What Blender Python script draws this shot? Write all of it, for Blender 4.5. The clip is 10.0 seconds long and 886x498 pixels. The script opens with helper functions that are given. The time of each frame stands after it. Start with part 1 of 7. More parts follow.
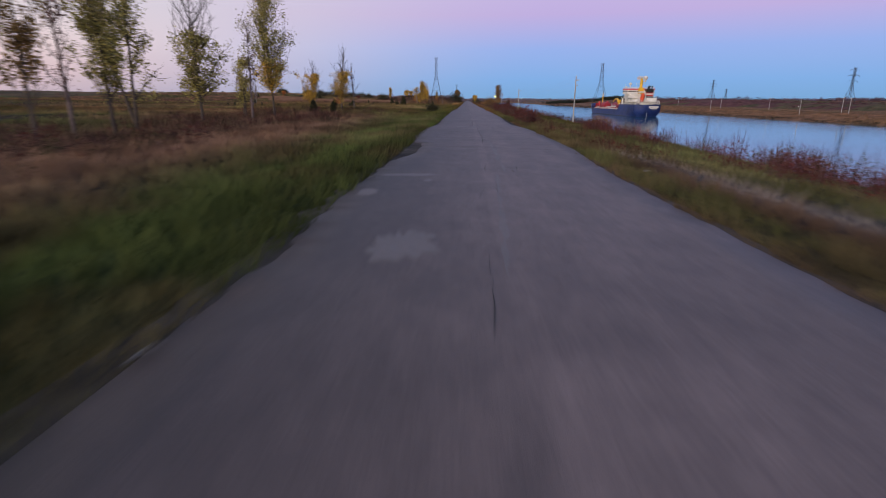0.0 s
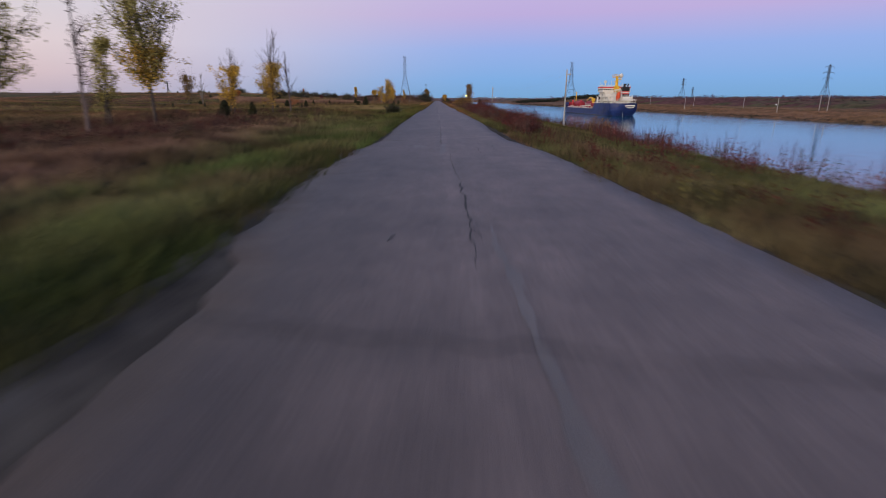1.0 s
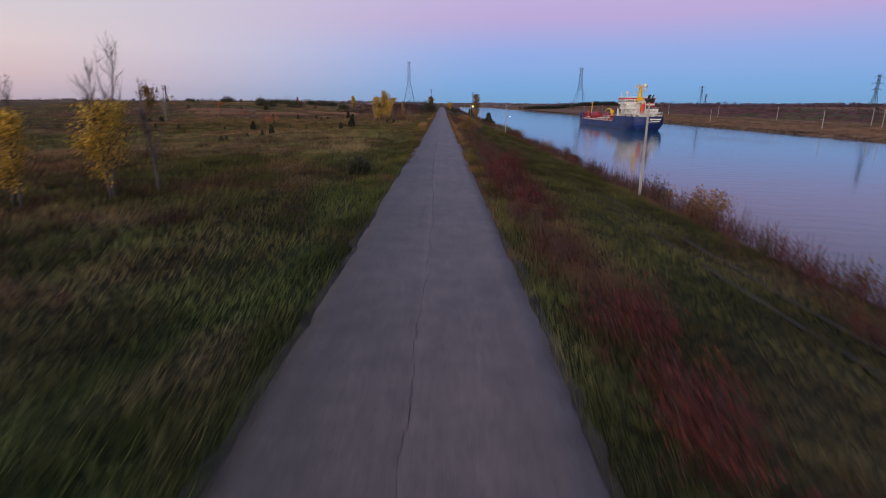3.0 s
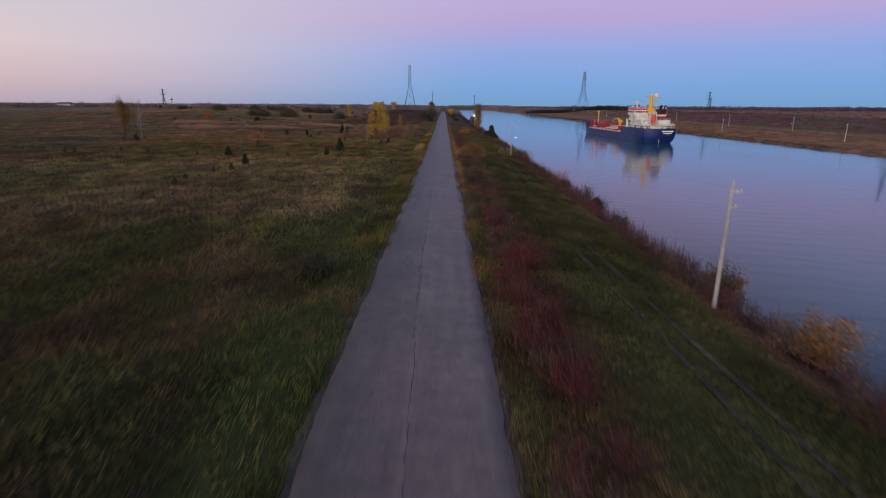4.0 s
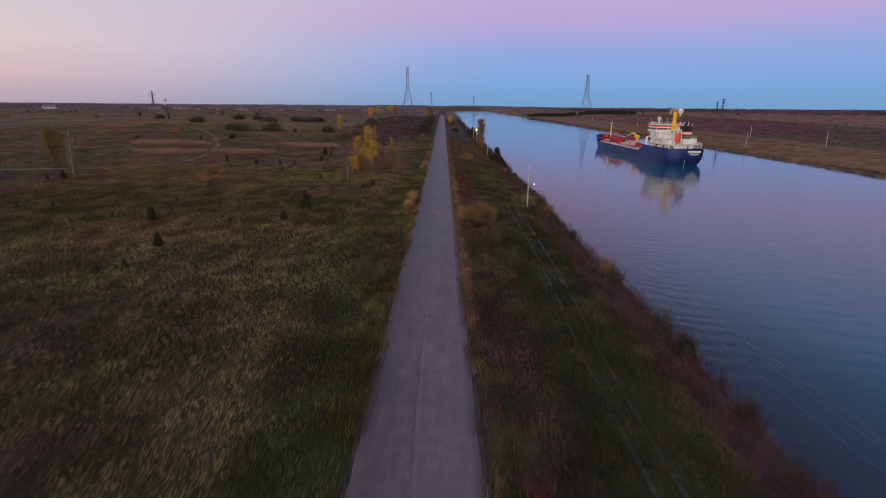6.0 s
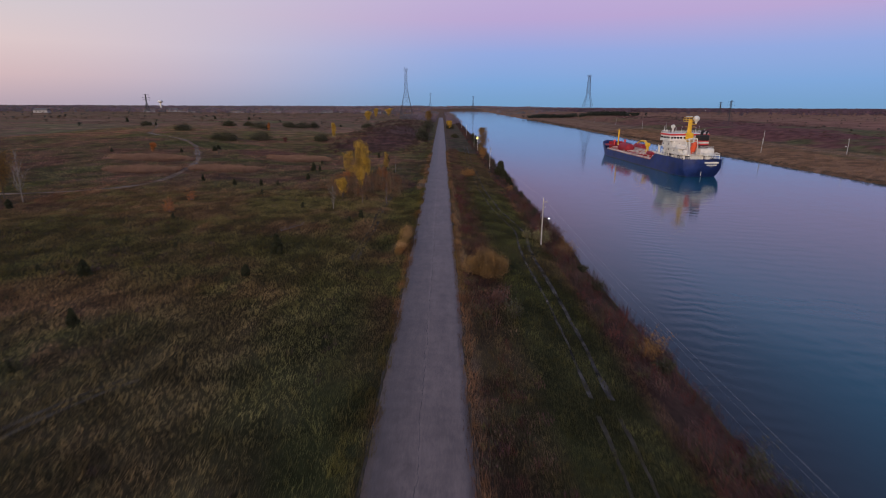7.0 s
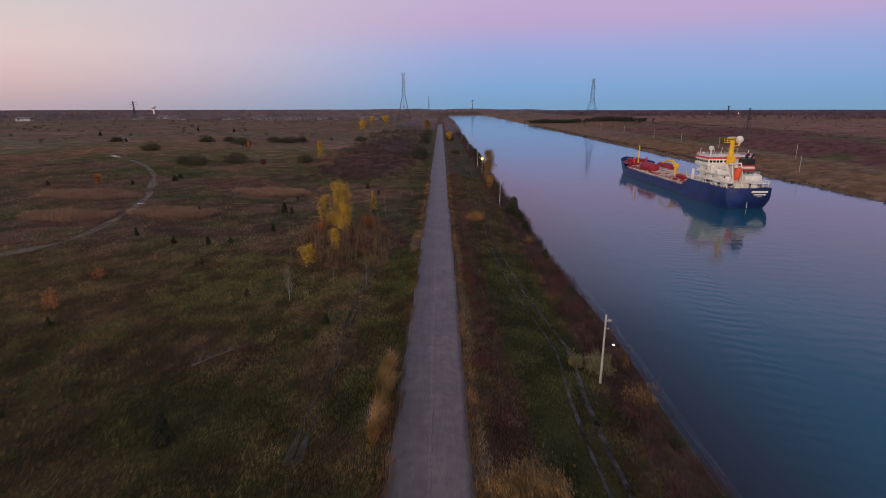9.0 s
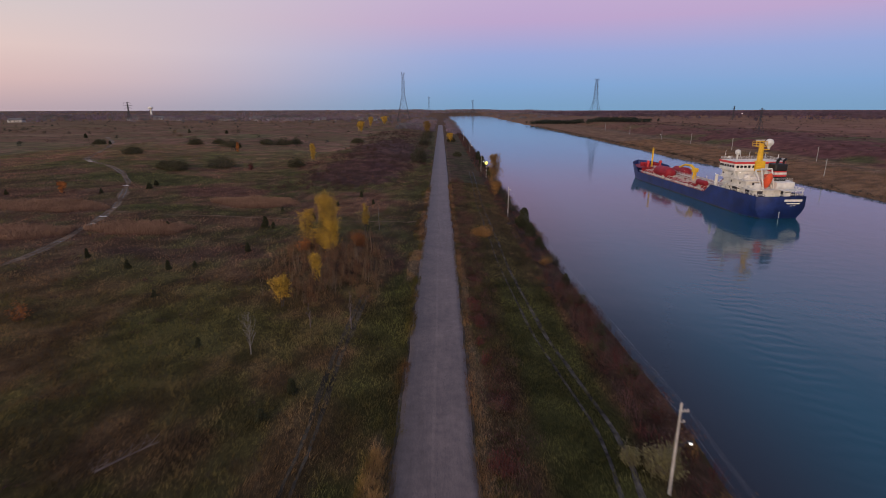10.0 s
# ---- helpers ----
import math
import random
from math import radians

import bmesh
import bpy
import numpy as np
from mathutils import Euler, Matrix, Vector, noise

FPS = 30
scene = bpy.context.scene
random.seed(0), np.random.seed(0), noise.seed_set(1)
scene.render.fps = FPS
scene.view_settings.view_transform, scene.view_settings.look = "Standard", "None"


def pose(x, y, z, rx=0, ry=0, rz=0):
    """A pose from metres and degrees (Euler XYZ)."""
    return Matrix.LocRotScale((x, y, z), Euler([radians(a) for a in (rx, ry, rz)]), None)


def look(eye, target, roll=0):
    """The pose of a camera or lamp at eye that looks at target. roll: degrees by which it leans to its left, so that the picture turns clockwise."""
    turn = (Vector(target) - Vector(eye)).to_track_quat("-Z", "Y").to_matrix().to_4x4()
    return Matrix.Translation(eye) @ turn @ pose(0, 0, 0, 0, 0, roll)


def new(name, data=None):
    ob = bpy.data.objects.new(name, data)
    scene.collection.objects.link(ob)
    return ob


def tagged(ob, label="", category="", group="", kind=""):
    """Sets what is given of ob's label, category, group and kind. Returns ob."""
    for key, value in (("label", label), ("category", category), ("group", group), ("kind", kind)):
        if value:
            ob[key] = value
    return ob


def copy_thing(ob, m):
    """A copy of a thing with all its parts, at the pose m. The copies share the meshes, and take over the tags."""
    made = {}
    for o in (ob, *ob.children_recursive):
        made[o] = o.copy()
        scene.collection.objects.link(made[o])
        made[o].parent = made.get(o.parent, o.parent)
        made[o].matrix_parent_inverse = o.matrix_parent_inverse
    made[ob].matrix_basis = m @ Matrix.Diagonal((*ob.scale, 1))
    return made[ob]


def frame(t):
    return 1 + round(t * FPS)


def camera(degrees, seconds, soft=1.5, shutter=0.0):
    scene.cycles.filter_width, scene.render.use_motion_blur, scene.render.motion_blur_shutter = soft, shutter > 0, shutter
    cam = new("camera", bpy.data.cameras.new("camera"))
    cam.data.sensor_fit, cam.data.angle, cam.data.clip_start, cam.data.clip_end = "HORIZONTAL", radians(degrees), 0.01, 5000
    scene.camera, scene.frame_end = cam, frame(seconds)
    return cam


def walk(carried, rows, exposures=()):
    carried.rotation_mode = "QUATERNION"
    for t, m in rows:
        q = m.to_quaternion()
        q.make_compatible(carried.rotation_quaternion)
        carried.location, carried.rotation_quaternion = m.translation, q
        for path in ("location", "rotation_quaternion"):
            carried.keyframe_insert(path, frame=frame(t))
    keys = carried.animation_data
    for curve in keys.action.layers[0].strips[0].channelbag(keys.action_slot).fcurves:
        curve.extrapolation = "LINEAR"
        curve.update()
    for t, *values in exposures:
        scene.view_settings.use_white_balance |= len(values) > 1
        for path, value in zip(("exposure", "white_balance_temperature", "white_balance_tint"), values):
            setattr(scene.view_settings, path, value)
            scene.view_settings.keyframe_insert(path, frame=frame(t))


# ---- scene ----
cam = camera(81.7, 10.0, soft=0.65, shutter=0.5)
PATH = [
    (0, (-0.806, -4.321, 2.303), (-0.889, -2.403, 1.744), 0.3),
    (0.5, (-0.927, 5.948, 2.239), (-0.963, 7.869, 1.681), 0.2),
    (1, (-0.447, 17.221, 2.212), (-0.425, 19.141, 1.652), 0.0),
    (1.5, (0.019, 28.434, 1.87), (0.061, 30.354, 1.312), -0.2),
    (2, (0.239, 37.617, 2.134), (0.293, 39.537, 1.579), -0.1),
    (2.5, (0.667, 46.411, 4.49), (0.695, 48.333, 3.938), 0.1),
    (2.7, (0.532, 50.367, 5.526), (0.542, 52.29, 4.976), 0.1),
    (3.8, (1.33, 71.043, 11.591), (1.331, 72.969, 11.051), 0.3),
    (4, (1.367, 74.927, 12.487), (1.367, 76.853, 11.946), 0.3),
    (4.5, (1.387, 84.004, 14.695), (1.388, 85.929, 14.151), 0.4),
    (5, (1.367, 93.783, 16.699), (1.37, 95.708, 16.155), 0.4),
    (5.5, (1.415, 103.061, 19.005), (1.42, 104.985, 18.461), 0.5),
    (7, (1.542, 132.99, 25.57), (1.548, 134.915, 25.024), 0.2),
    (7.5, (1.359, 143.086, 27.341), (1.367, 145.011, 26.798), 0.1),
    (8, (1.302, 153.856, 29.404), (1.311, 155.781, 28.862), 0.1),
    (8.5, (1.267, 164.138, 31.399), (1.274, 166.064, 30.858), -0.1),
    (9, (1.093, 174.843, 33.041), (1.101, 176.769, 32.502), -0.1),
    (9.5, (0.947, 184.614, 33.544), (0.955, 186.54, 33.005), -0.1),
    (10, (0.716, 195.126, 32.916), (0.723, 197.052, 32.379), -0.15),
]
walk(cam, [(t, look(eye, target, roll)) for t, eye, target, roll in PATH], [(0.0, 0.16, 6250, 7), (1.0, 0.13, 6250, 5), (1.5, 0.05, 6300, 5), (2.0, 0.02, 6250, 3), (2.5, 0.06, 6250, 5), (4.0, 0.0, 6200, 8), (5.0, 0.0, 6250, 9), (8.0, 0.0, 6560, 9), (10.0, 0.0, 6900, 10)])

# ---- world, sun, exposure ----
WATER = -8.8


def nodes_of(tree):
    tree.nodes.clear()

    def add(kind, **kw):
        n = tree.nodes.new(kind)
        for k, v in kw.items():
            if k == "op":
                n.operation = v
            elif k == "noise":
                n.inputs["Scale"].default_value, n.inputs["Detail"].default_value = v
            elif k == "vals":
                for i, x in v.items():
                    n.inputs[i].default_value = x
        return n
    return add, tree.links.new


def ramp_stops(node, stops):
    e = node.color_ramp.elements
    while len(e) < len(stops):
        e.new(0.5)
    for el, (p, c) in zip(e, stops):
        el.position, el.color = p, (*c, 1)


def build_world():
    w = bpy.data.worlds.new("dusk")
    scene.world = w
    w.use_nodes = True
    add, link = nodes_of(w.node_tree)
    out = add("ShaderNodeOutputWorld")
    bg = add("ShaderNodeBackground")
    co = add("ShaderNodeTexCoord")
    sep = add("ShaderNodeSeparateXYZ")
    link(co.outputs["Generated"], sep.inputs[0])
    # elevation 0 .. 0.4 of the unit ray spread over the ramps
    el = add("ShaderNodeMapRange", vals={1: 0.0, 2: 0.4, 3: 0.0, 4: 1.0})
    link(sep.outputs["Z"], el.inputs[0])
    right = add("ShaderNodeValToRGB")
    ramp_stops(right, [(0.0, SKY_R[0]), (0.09, SKY_R[1]), (0.22, SKY_R[2]), (0.36, SKY_R[3]), (0.52, SKY_R[4]), (0.8, SKY_R[5]), (1.0, SKY_R[6])])
    left = add("ShaderNodeValToRGB")
    ramp_stops(left, [(0.0, SKY_L[0]), (0.1, SKY_L[1]), (0.22, SKY_L[2]), (0.36, SKY_L[3]), (0.62, SKY_L[4]), (1.0, SKY_L[5])])
    side = add("ShaderNodeMapRange", vals={1: -0.83, 2: 0.11, 3: 0.0, 4: 1.0})
    side.interpolation_type = "SMOOTHSTEP"
    # the pink reaches further over higher up
    over = add("ShaderNodeMath", op="MULTIPLY_ADD", vals={1: -0.6})
    link(sep.outputs["Z"], over.inputs[0])
    link(sep.outputs["X"], over.inputs[2])
    link(over.outputs[0], side.inputs[0])
    mix = add("ShaderNodeMix")
    mix.data_type = "RGBA"
    link(side.outputs[0], mix.inputs[0])
    link(left.outputs[0], mix.inputs[6])
    link(right.outputs[0], mix.inputs[7])
    # afterglow low in the west, behind the walk
    west = add("ShaderNodeMapRange", vals={1: 0.1, 2: -0.9, 3: 0.0, 4: 1.0})
    west.interpolation_type = "SMOOTHSTEP"
    link(sep.outputs["Y"], west.inputs[0])
    glow = add("ShaderNodeValToRGB")
    ramp_stops(glow, [(0.0, (1.0, 0.52, 0.28)), (0.2, (0.98, 0.66, 0.45)), (0.45, (0.75, 0.66, 0.66)), (1.0, (0.3, 0.36, 0.58))])
    link(el.outputs[0], glow.inputs[0])
    mix2 = add("ShaderNodeMix")
    mix2.data_type = "RGBA"
    link(west.outputs[0], mix2.inputs[0])
    link(mix.outputs[2], mix2.inputs[6])
    link(glow.outputs[0], mix2.inputs[7])
    link(el.outputs[0], right.inputs[0])
    link(el.outputs[0], left.inputs[0])
    # the physical sky of a sun just under the horizon, faint on top
    sky = add("ShaderNodeTexSky")
    sky.sky_type, sky.sun_disc = "NISHITA", False
    sky.sun_elevation, sky.sun_rotation = radians(1.0), radians(SUN_AZ)
    scaled = add("ShaderNodeMix")
    scaled.data_type, scaled.blend_type = "RGBA", "ADD"
    scaled.inputs[0].default_value = 0.02
    link(mix2.outputs[2], scaled.inputs[6])
    link(sky.outputs[0], scaled.inputs[7])
    link(scaled.outputs[2], bg.inputs[0])
    bg.inputs[1].default_value = SKY_GAIN
    link(bg.outputs[0], out.inputs[0])


SUN_AZ = 215.0
SKY_GAIN = 1.04
SKY_R = [(0.175, 0.335, 0.56), (0.18, 0.355, 0.66), (0.25, 0.355, 0.69), (0.44, 0.34, 0.61), (0.49, 0.38, 0.63), (0.4, 0.43, 0.72), (0.22, 0.3, 0.55)]
SKY_L = [(0.49, 0.36, 0.4), (0.65, 0.46, 0.46), (0.71, 0.55, 0.54), (0.62, 0.55, 0.58), (0.54, 0.55, 0.65), (0.29, 0.36, 0.6)]
build_world()

# the last of the western glow, wide and soft
sun = new("sun", bpy.data.lights.new("sun", "SUN"))
sun.data.energy, sun.data.angle, sun.data.color = 2.4, radians(40), (1.0, 0.8, 0.66)
sun.matrix_world = look((-60, -90, 17), (0, 0, 0))

# ---- materials ----


def mat(name, base, rough=0.8, metal=0.0, grain=(6.0, 0.25), bump=0.0, bump_scale=40.0, stain=(0.35, 0.2), island=0.0, tint=False, spec=0.3):
    """A procedural material: base colour varied by grain and stains, with relief."""
    m = bpy.data.materials.new(name)
    m.use_nodes = True
    add, link = nodes_of(m.node_tree)
    out, bs, geo = add("ShaderNodeOutputMaterial"), add("ShaderNodeBsdfPrincipled"), add("ShaderNodeNewGeometry")
    link(bs.outputs[0], out.inputs[0])
    bs.inputs["Metallic"].default_value = metal
    bs.inputs["Specular IOR Level"].default_value = spec
    n1 = add("ShaderNodeTexNoise", noise=(grain[0], 4.0))
    n2 = add("ShaderNodeTexNoise", noise=(stain[0], 3.0))
    link(geo.outputs["Position"], n1.inputs["Vector"])
    link(geo.outputs["Position"], n2.inputs["Vector"])
    r1 = add("ShaderNodeMapRange", vals={1: 0.25, 2: 0.75, 3: 1 - grain[1], 4: 1 + grain[1]})
    r2 = add("ShaderNodeMapRange", vals={1: 0.3, 2: 0.7, 3: 1 - stain[1], 4: 1 + stain[1]})
    link(n1.outputs[0], r1.inputs[0])
    link(n2.outputs[0], r2.inputs[0])
    v = add("ShaderNodeMath", op="MULTIPLY")
    link(r1.outputs[0], v.inputs[0])
    link(r2.outputs[0], v.inputs[1])
    val = v.outputs[0]
    if island:
        r3 = add("ShaderNodeMapRange", vals={1: 0.0, 2: 1.0, 3: 1 - island, 4: 1 + island})
        link(geo.outputs["Random Per Island"], r3.inputs[0])
        v2 = add("ShaderNodeMath", op="MULTIPLY")
        link(val, v2.inputs[0])
        link(r3.outputs[0], v2.inputs[1])
        val = v2.outputs[0]
    hsv = add("ShaderNodeHueSaturation")
    if tint:
        at = add("ShaderNodeVertexColor")
        at.layer_name = "tint"
        link(at.outputs[0], hsv.inputs["Color"])
    else:
        hsv.inputs["Color"].default_value = (*base, 1)
    link(val, hsv.inputs["Value"])
    link(hsv.outputs[0], bs.inputs["Base Color"])
    rr = add("ShaderNodeMapRange", vals={1: 0.2, 2: 0.8, 3: max(0.02, rough - 0.12), 4: min(1, rough + 0.12)})
    link(n1.outputs[0], rr.inputs[0])
    link(rr.outputs[0], bs.inputs["Roughness"])
    if bump:
        n3 = add("ShaderNodeTexNoise", noise=(bump_scale, 5.0))
        link(geo.outputs["Position"], n3.inputs["Vector"])
        b = add("ShaderNodeBump", vals={0: bump, 1: 0.05})
        link(n3.outputs[0], b.inputs["Height"])
        link(b.outputs[0], bs.inputs["Normal"])
    return m


def glow_mat(name, colour, strength):
    m = bpy.data.materials.new(name)
    m.use_nodes = True
    add, link = nodes_of(m.node_tree)
    out, em = add("ShaderNodeOutputMaterial"), add("ShaderNodeEmission")
    em.inputs[0].default_value, em.inputs[1].default_value = (*colour, 1), strength
    link(em.outputs[0], out.inputs[0])
    return m


def water_mat(name, colour, chop):
    """Still water: a sharp mirror, faint chop in drifting patches, and the ship's old wash running to the bank."""
    m = bpy.data.materials.new(name)
    m.use_nodes = True
    add, link = nodes_of(m.node_tree)
    out, bs, geo = add("ShaderNodeOutputMaterial"), add("ShaderNodeBsdfPrincipled"), add("ShaderNodeNewGeometry")
    place = add("ShaderNodeSeparateXYZ")
    link(geo.outputs["Position"], place.inputs[0])
    # base colour runs from dark brown at the bank to full tint offshore
    offshore = add("ShaderNodeMapRange", vals={1: 31.0, 2: 62.0, 3: 0.0, 4: 1.0})
    offshore.interpolation_type = "SMOOTHSTEP"
    link(place.outputs["X"], offshore.inputs[0])
    shore_mix = add("ShaderNodeMix")
    shore_mix.data_type = "RGBA"
    shore_mix.inputs[6].default_value, shore_mix.inputs[7].default_value = (0.024, 0.021, 0.026, 1), (*colour, 1)
    link(offshore.outputs[0], shore_mix.inputs[0])
    link(shore_mix.outputs[2], bs.inputs["Base Color"])
    bs.inputs["Roughness"].default_value = 0.09
    bs.inputs["IOR"].default_value = 1.33
    mp = add("ShaderNodeMapping", vals={3: (0.9, 0.6, 1.0)})
    link(geo.outputs["Position"], mp.inputs[0])
    n1 = add("ShaderNodeTexNoise", noise=(1.1, 2.0))
    n2 = add("ShaderNodeTexNoise", noise=(0.2, 2.0))
    n3 = add("ShaderNodeTexNoise", noise=(0.012, 3.0))
    for n in (n1, n2, n3):
        link(mp.outputs[0], n.inputs["Vector"])
    calm = add("ShaderNodeMapRange", vals={1: 0.38, 2: 0.66, 3: 0.12, 4: 1.0})
    link(n3.outputs[0], calm.inputs[0])
    amp = add("ShaderNodeMath", op="MULTIPLY")
    link(n1.outputs[0], amp.inputs[0])
    link(calm.outputs[0], amp.inputs[1])
    b1 = add("ShaderNodeBump", vals={0: chop, 1: 0.06})
    link(amp.outputs[0], b1.inputs["Height"])
    b2 = add("ShaderNodeBump", vals={0: 0.18, 1: 0.3})
    link(n2.outputs[0], b2.inputs["Height"])
    link(b1.outputs[0], b2.inputs["Normal"])
    # trains of low waves: phase along y, bent by noise, strongest along a line from the ship towards the bank
    sep = add("ShaderNodeSeparateXYZ")
    link(geo.outputs["Position"], sep.inputs[0])
    last = b2.outputs[0]
    for x0, slope, wide, length, height_, skew in ((-7.5, 0.245, 9.0, 3.6, 0.012, 0.35), (20.0, 0.235, 26.0, 4.6, 0.006, 0.22), (110.0, 0.0, 45.0, 6.0, 0.0035, -0.2)):
        line = add("ShaderNodeMath", op="MULTIPLY_ADD", vals={1: slope, 2: x0})
        link(sep.outputs["Y"], line.inputs[0])
        off = add("ShaderNodeMath", op="SUBTRACT")
        link(sep.outputs["X"], off.inputs[0])
        link(line.outputs[0], off.inputs[1])
        dist = add("ShaderNodeMath", op="ABSOLUTE")
        link(off.outputs[0], dist.inputs[0])
        near = add("ShaderNodeMapRange", vals={1: wide, 2: wide * 0.15, 3: 0.0, 4: 1.0})
        near.interpolation_type = "SMOOTHSTEP"
        link(dist.outputs[0], near.inputs[0])
        end = add("ShaderNodeMapRange", vals={1: 420.0, 2: 340.0, 3: 0.0, 4: 1.0})
        link(sep.outputs["Y"], end.inputs[0])
        slant = add("ShaderNodeMath", op="MULTIPLY_ADD", vals={1: skew})
        link(sep.outputs["X"], slant.inputs[0])
        link(sep.outputs["Y"], slant.inputs[2])
        bend = add("ShaderNodeMath", op="MULTIPLY_ADD", vals={1: 7.0})
        link(n2.outputs[0], bend.inputs[0])
        link(slant.outputs[0], bend.inputs[2])
        turn = add("ShaderNodeMath", op="MULTIPLY", vals={1: 2 * math.pi / length})
        link(bend.outputs[0], turn.inputs[0])
        wave = add("ShaderNodeMath", op="SINE")
        link(turn.outputs[0], wave.inputs[0])
        w1, w2 = add("ShaderNodeMath", op="MULTIPLY"), add("ShaderNodeMath", op="MULTIPLY")
        link(wave.outputs[0], w1.inputs[0])
        link(near.outputs[0], w1.inputs[1])
        link(w1.outputs[0], w2.inputs[0])
        link(end.outputs[0], w2.inputs[1])
        b3 = add("ShaderNodeBump", vals={0: 1.0, 1: height_})
        link(w2.outputs[0], b3.inputs["Height"])
        link(last, b3.inputs["Normal"])
        last = b3.outputs[0]
    link(last, bs.inputs["Normal"])
    link(bs.outputs[0], out.inputs[0])
    return m


def asphalt_mat():
    """Worn asphalt: long streaks, stains, pale wheel paths, aggregate."""
    m = bpy.data.materials.new("old_asphalt")
    m.use_nodes = True
    add, link = nodes_of(m.node_tree)
    out, bs, geo = add("ShaderNodeOutputMaterial"), add("ShaderNodeBsdfPrincipled"), add("ShaderNodeNewGeometry")
    bs.inputs["Roughness"].default_value, bs.inputs["Specular IOR Level"].default_value = 0.62, 0.38
    mp = add("ShaderNodeMapping", vals={3: (1.0, 0.1, 1.0)})
    link(geo.outputs["Position"], mp.inputs[0])
    total = None
    for src, scale, lo, hi in ((mp, 1.3, 0.9, 1.1), (mp, 7.0, 0.94, 1.06), (geo, 0.16, 0.85, 1.15), (geo, 0.9, 0.84, 1.16), (geo, 5.0, 0.86, 1.14), (geo, 26.0, 0.74, 1.26)):
        n = add("ShaderNodeTexNoise", noise=(scale, 4.0))
        link(src.outputs[0], n.inputs["Vector"])
        r = add("ShaderNodeMapRange", vals={1: 0.3, 2: 0.7, 3: lo, 4: hi})
        link(n.outputs[0], r.inputs[0])
        if total is None:
            total = r.outputs[0]
        else:
            mu = add("ShaderNodeMath", op="MULTIPLY")
            link(total, mu.inputs[0])
            link(r.outputs[0], mu.inputs[1])
            total = mu.outputs[0]
    # pale worn seam between the two lanes; darker left lane, lens fall-off painted in
    sep = add("ShaderNodeSeparateXYZ")
    link(geo.outputs["Position"], sep.inputs[0])
    wav = add("ShaderNodeTexNoise", noise=(0.35, 3.0))
    link(mp.outputs[0], wav.inputs["Vector"])
    shift = add("ShaderNodeMath", op="MULTIPLY_ADD", vals={1: 0.5, 2: -0.33})
    link(wav.outputs[0], shift.inputs[0])
    dx = add("ShaderNodeMath", op="SUBTRACT")
    link(sep.outputs["X"], dx.inputs[0])
    link(shift.outputs[0], dx.inputs[1])
    ab = add("ShaderNodeMath", op="ABSOLUTE")
    link(dx.outputs[0], ab.inputs[0])
    seam = add("ShaderNodeMapRange", vals={1: 0.08, 2: 0.2, 3: 1.16, 4: 1.0})
    link(ab.outputs[0], seam.inputs[0])
    lane = add("ShaderNodeMapRange", vals={1: -3.4, 2: 0.8, 3: 0.64, 4: 1.08})
    link(dx.outputs[0], lane.inputs[0])
    # extra fall-off put into the left lane's colour, fading out by y = 40
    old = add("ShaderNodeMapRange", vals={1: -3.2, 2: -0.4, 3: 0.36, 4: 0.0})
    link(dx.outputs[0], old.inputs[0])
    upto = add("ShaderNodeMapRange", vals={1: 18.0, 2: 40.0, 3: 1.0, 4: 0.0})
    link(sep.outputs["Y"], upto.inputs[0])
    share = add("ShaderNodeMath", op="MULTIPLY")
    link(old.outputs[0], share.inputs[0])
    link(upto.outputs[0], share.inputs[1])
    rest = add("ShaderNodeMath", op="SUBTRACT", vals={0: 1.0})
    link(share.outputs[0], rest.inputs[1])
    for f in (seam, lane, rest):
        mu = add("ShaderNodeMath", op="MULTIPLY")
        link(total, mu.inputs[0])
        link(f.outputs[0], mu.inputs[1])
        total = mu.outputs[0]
    hsv = add("ShaderNodeHueSaturation")
    hsv.inputs["Color"].default_value = (0.136, 0.094, 0.078, 1)
    link(total, hsv.inputs["Value"])
    link(hsv.outputs[0], bs.inputs["Base Color"])
    n = add("ShaderNodeTexNoise", noise=(45.0, 5.0))
    link(geo.outputs["Position"], n.inputs["Vector"])
    b = add("ShaderNodeBump", vals={0: 0.5, 1: 0.02})
    link(n.outputs[0], b.inputs["Height"])
    link(b.outputs[0], bs.inputs["Normal"])
    link(bs.outputs[0], out.inputs[0])
    return m


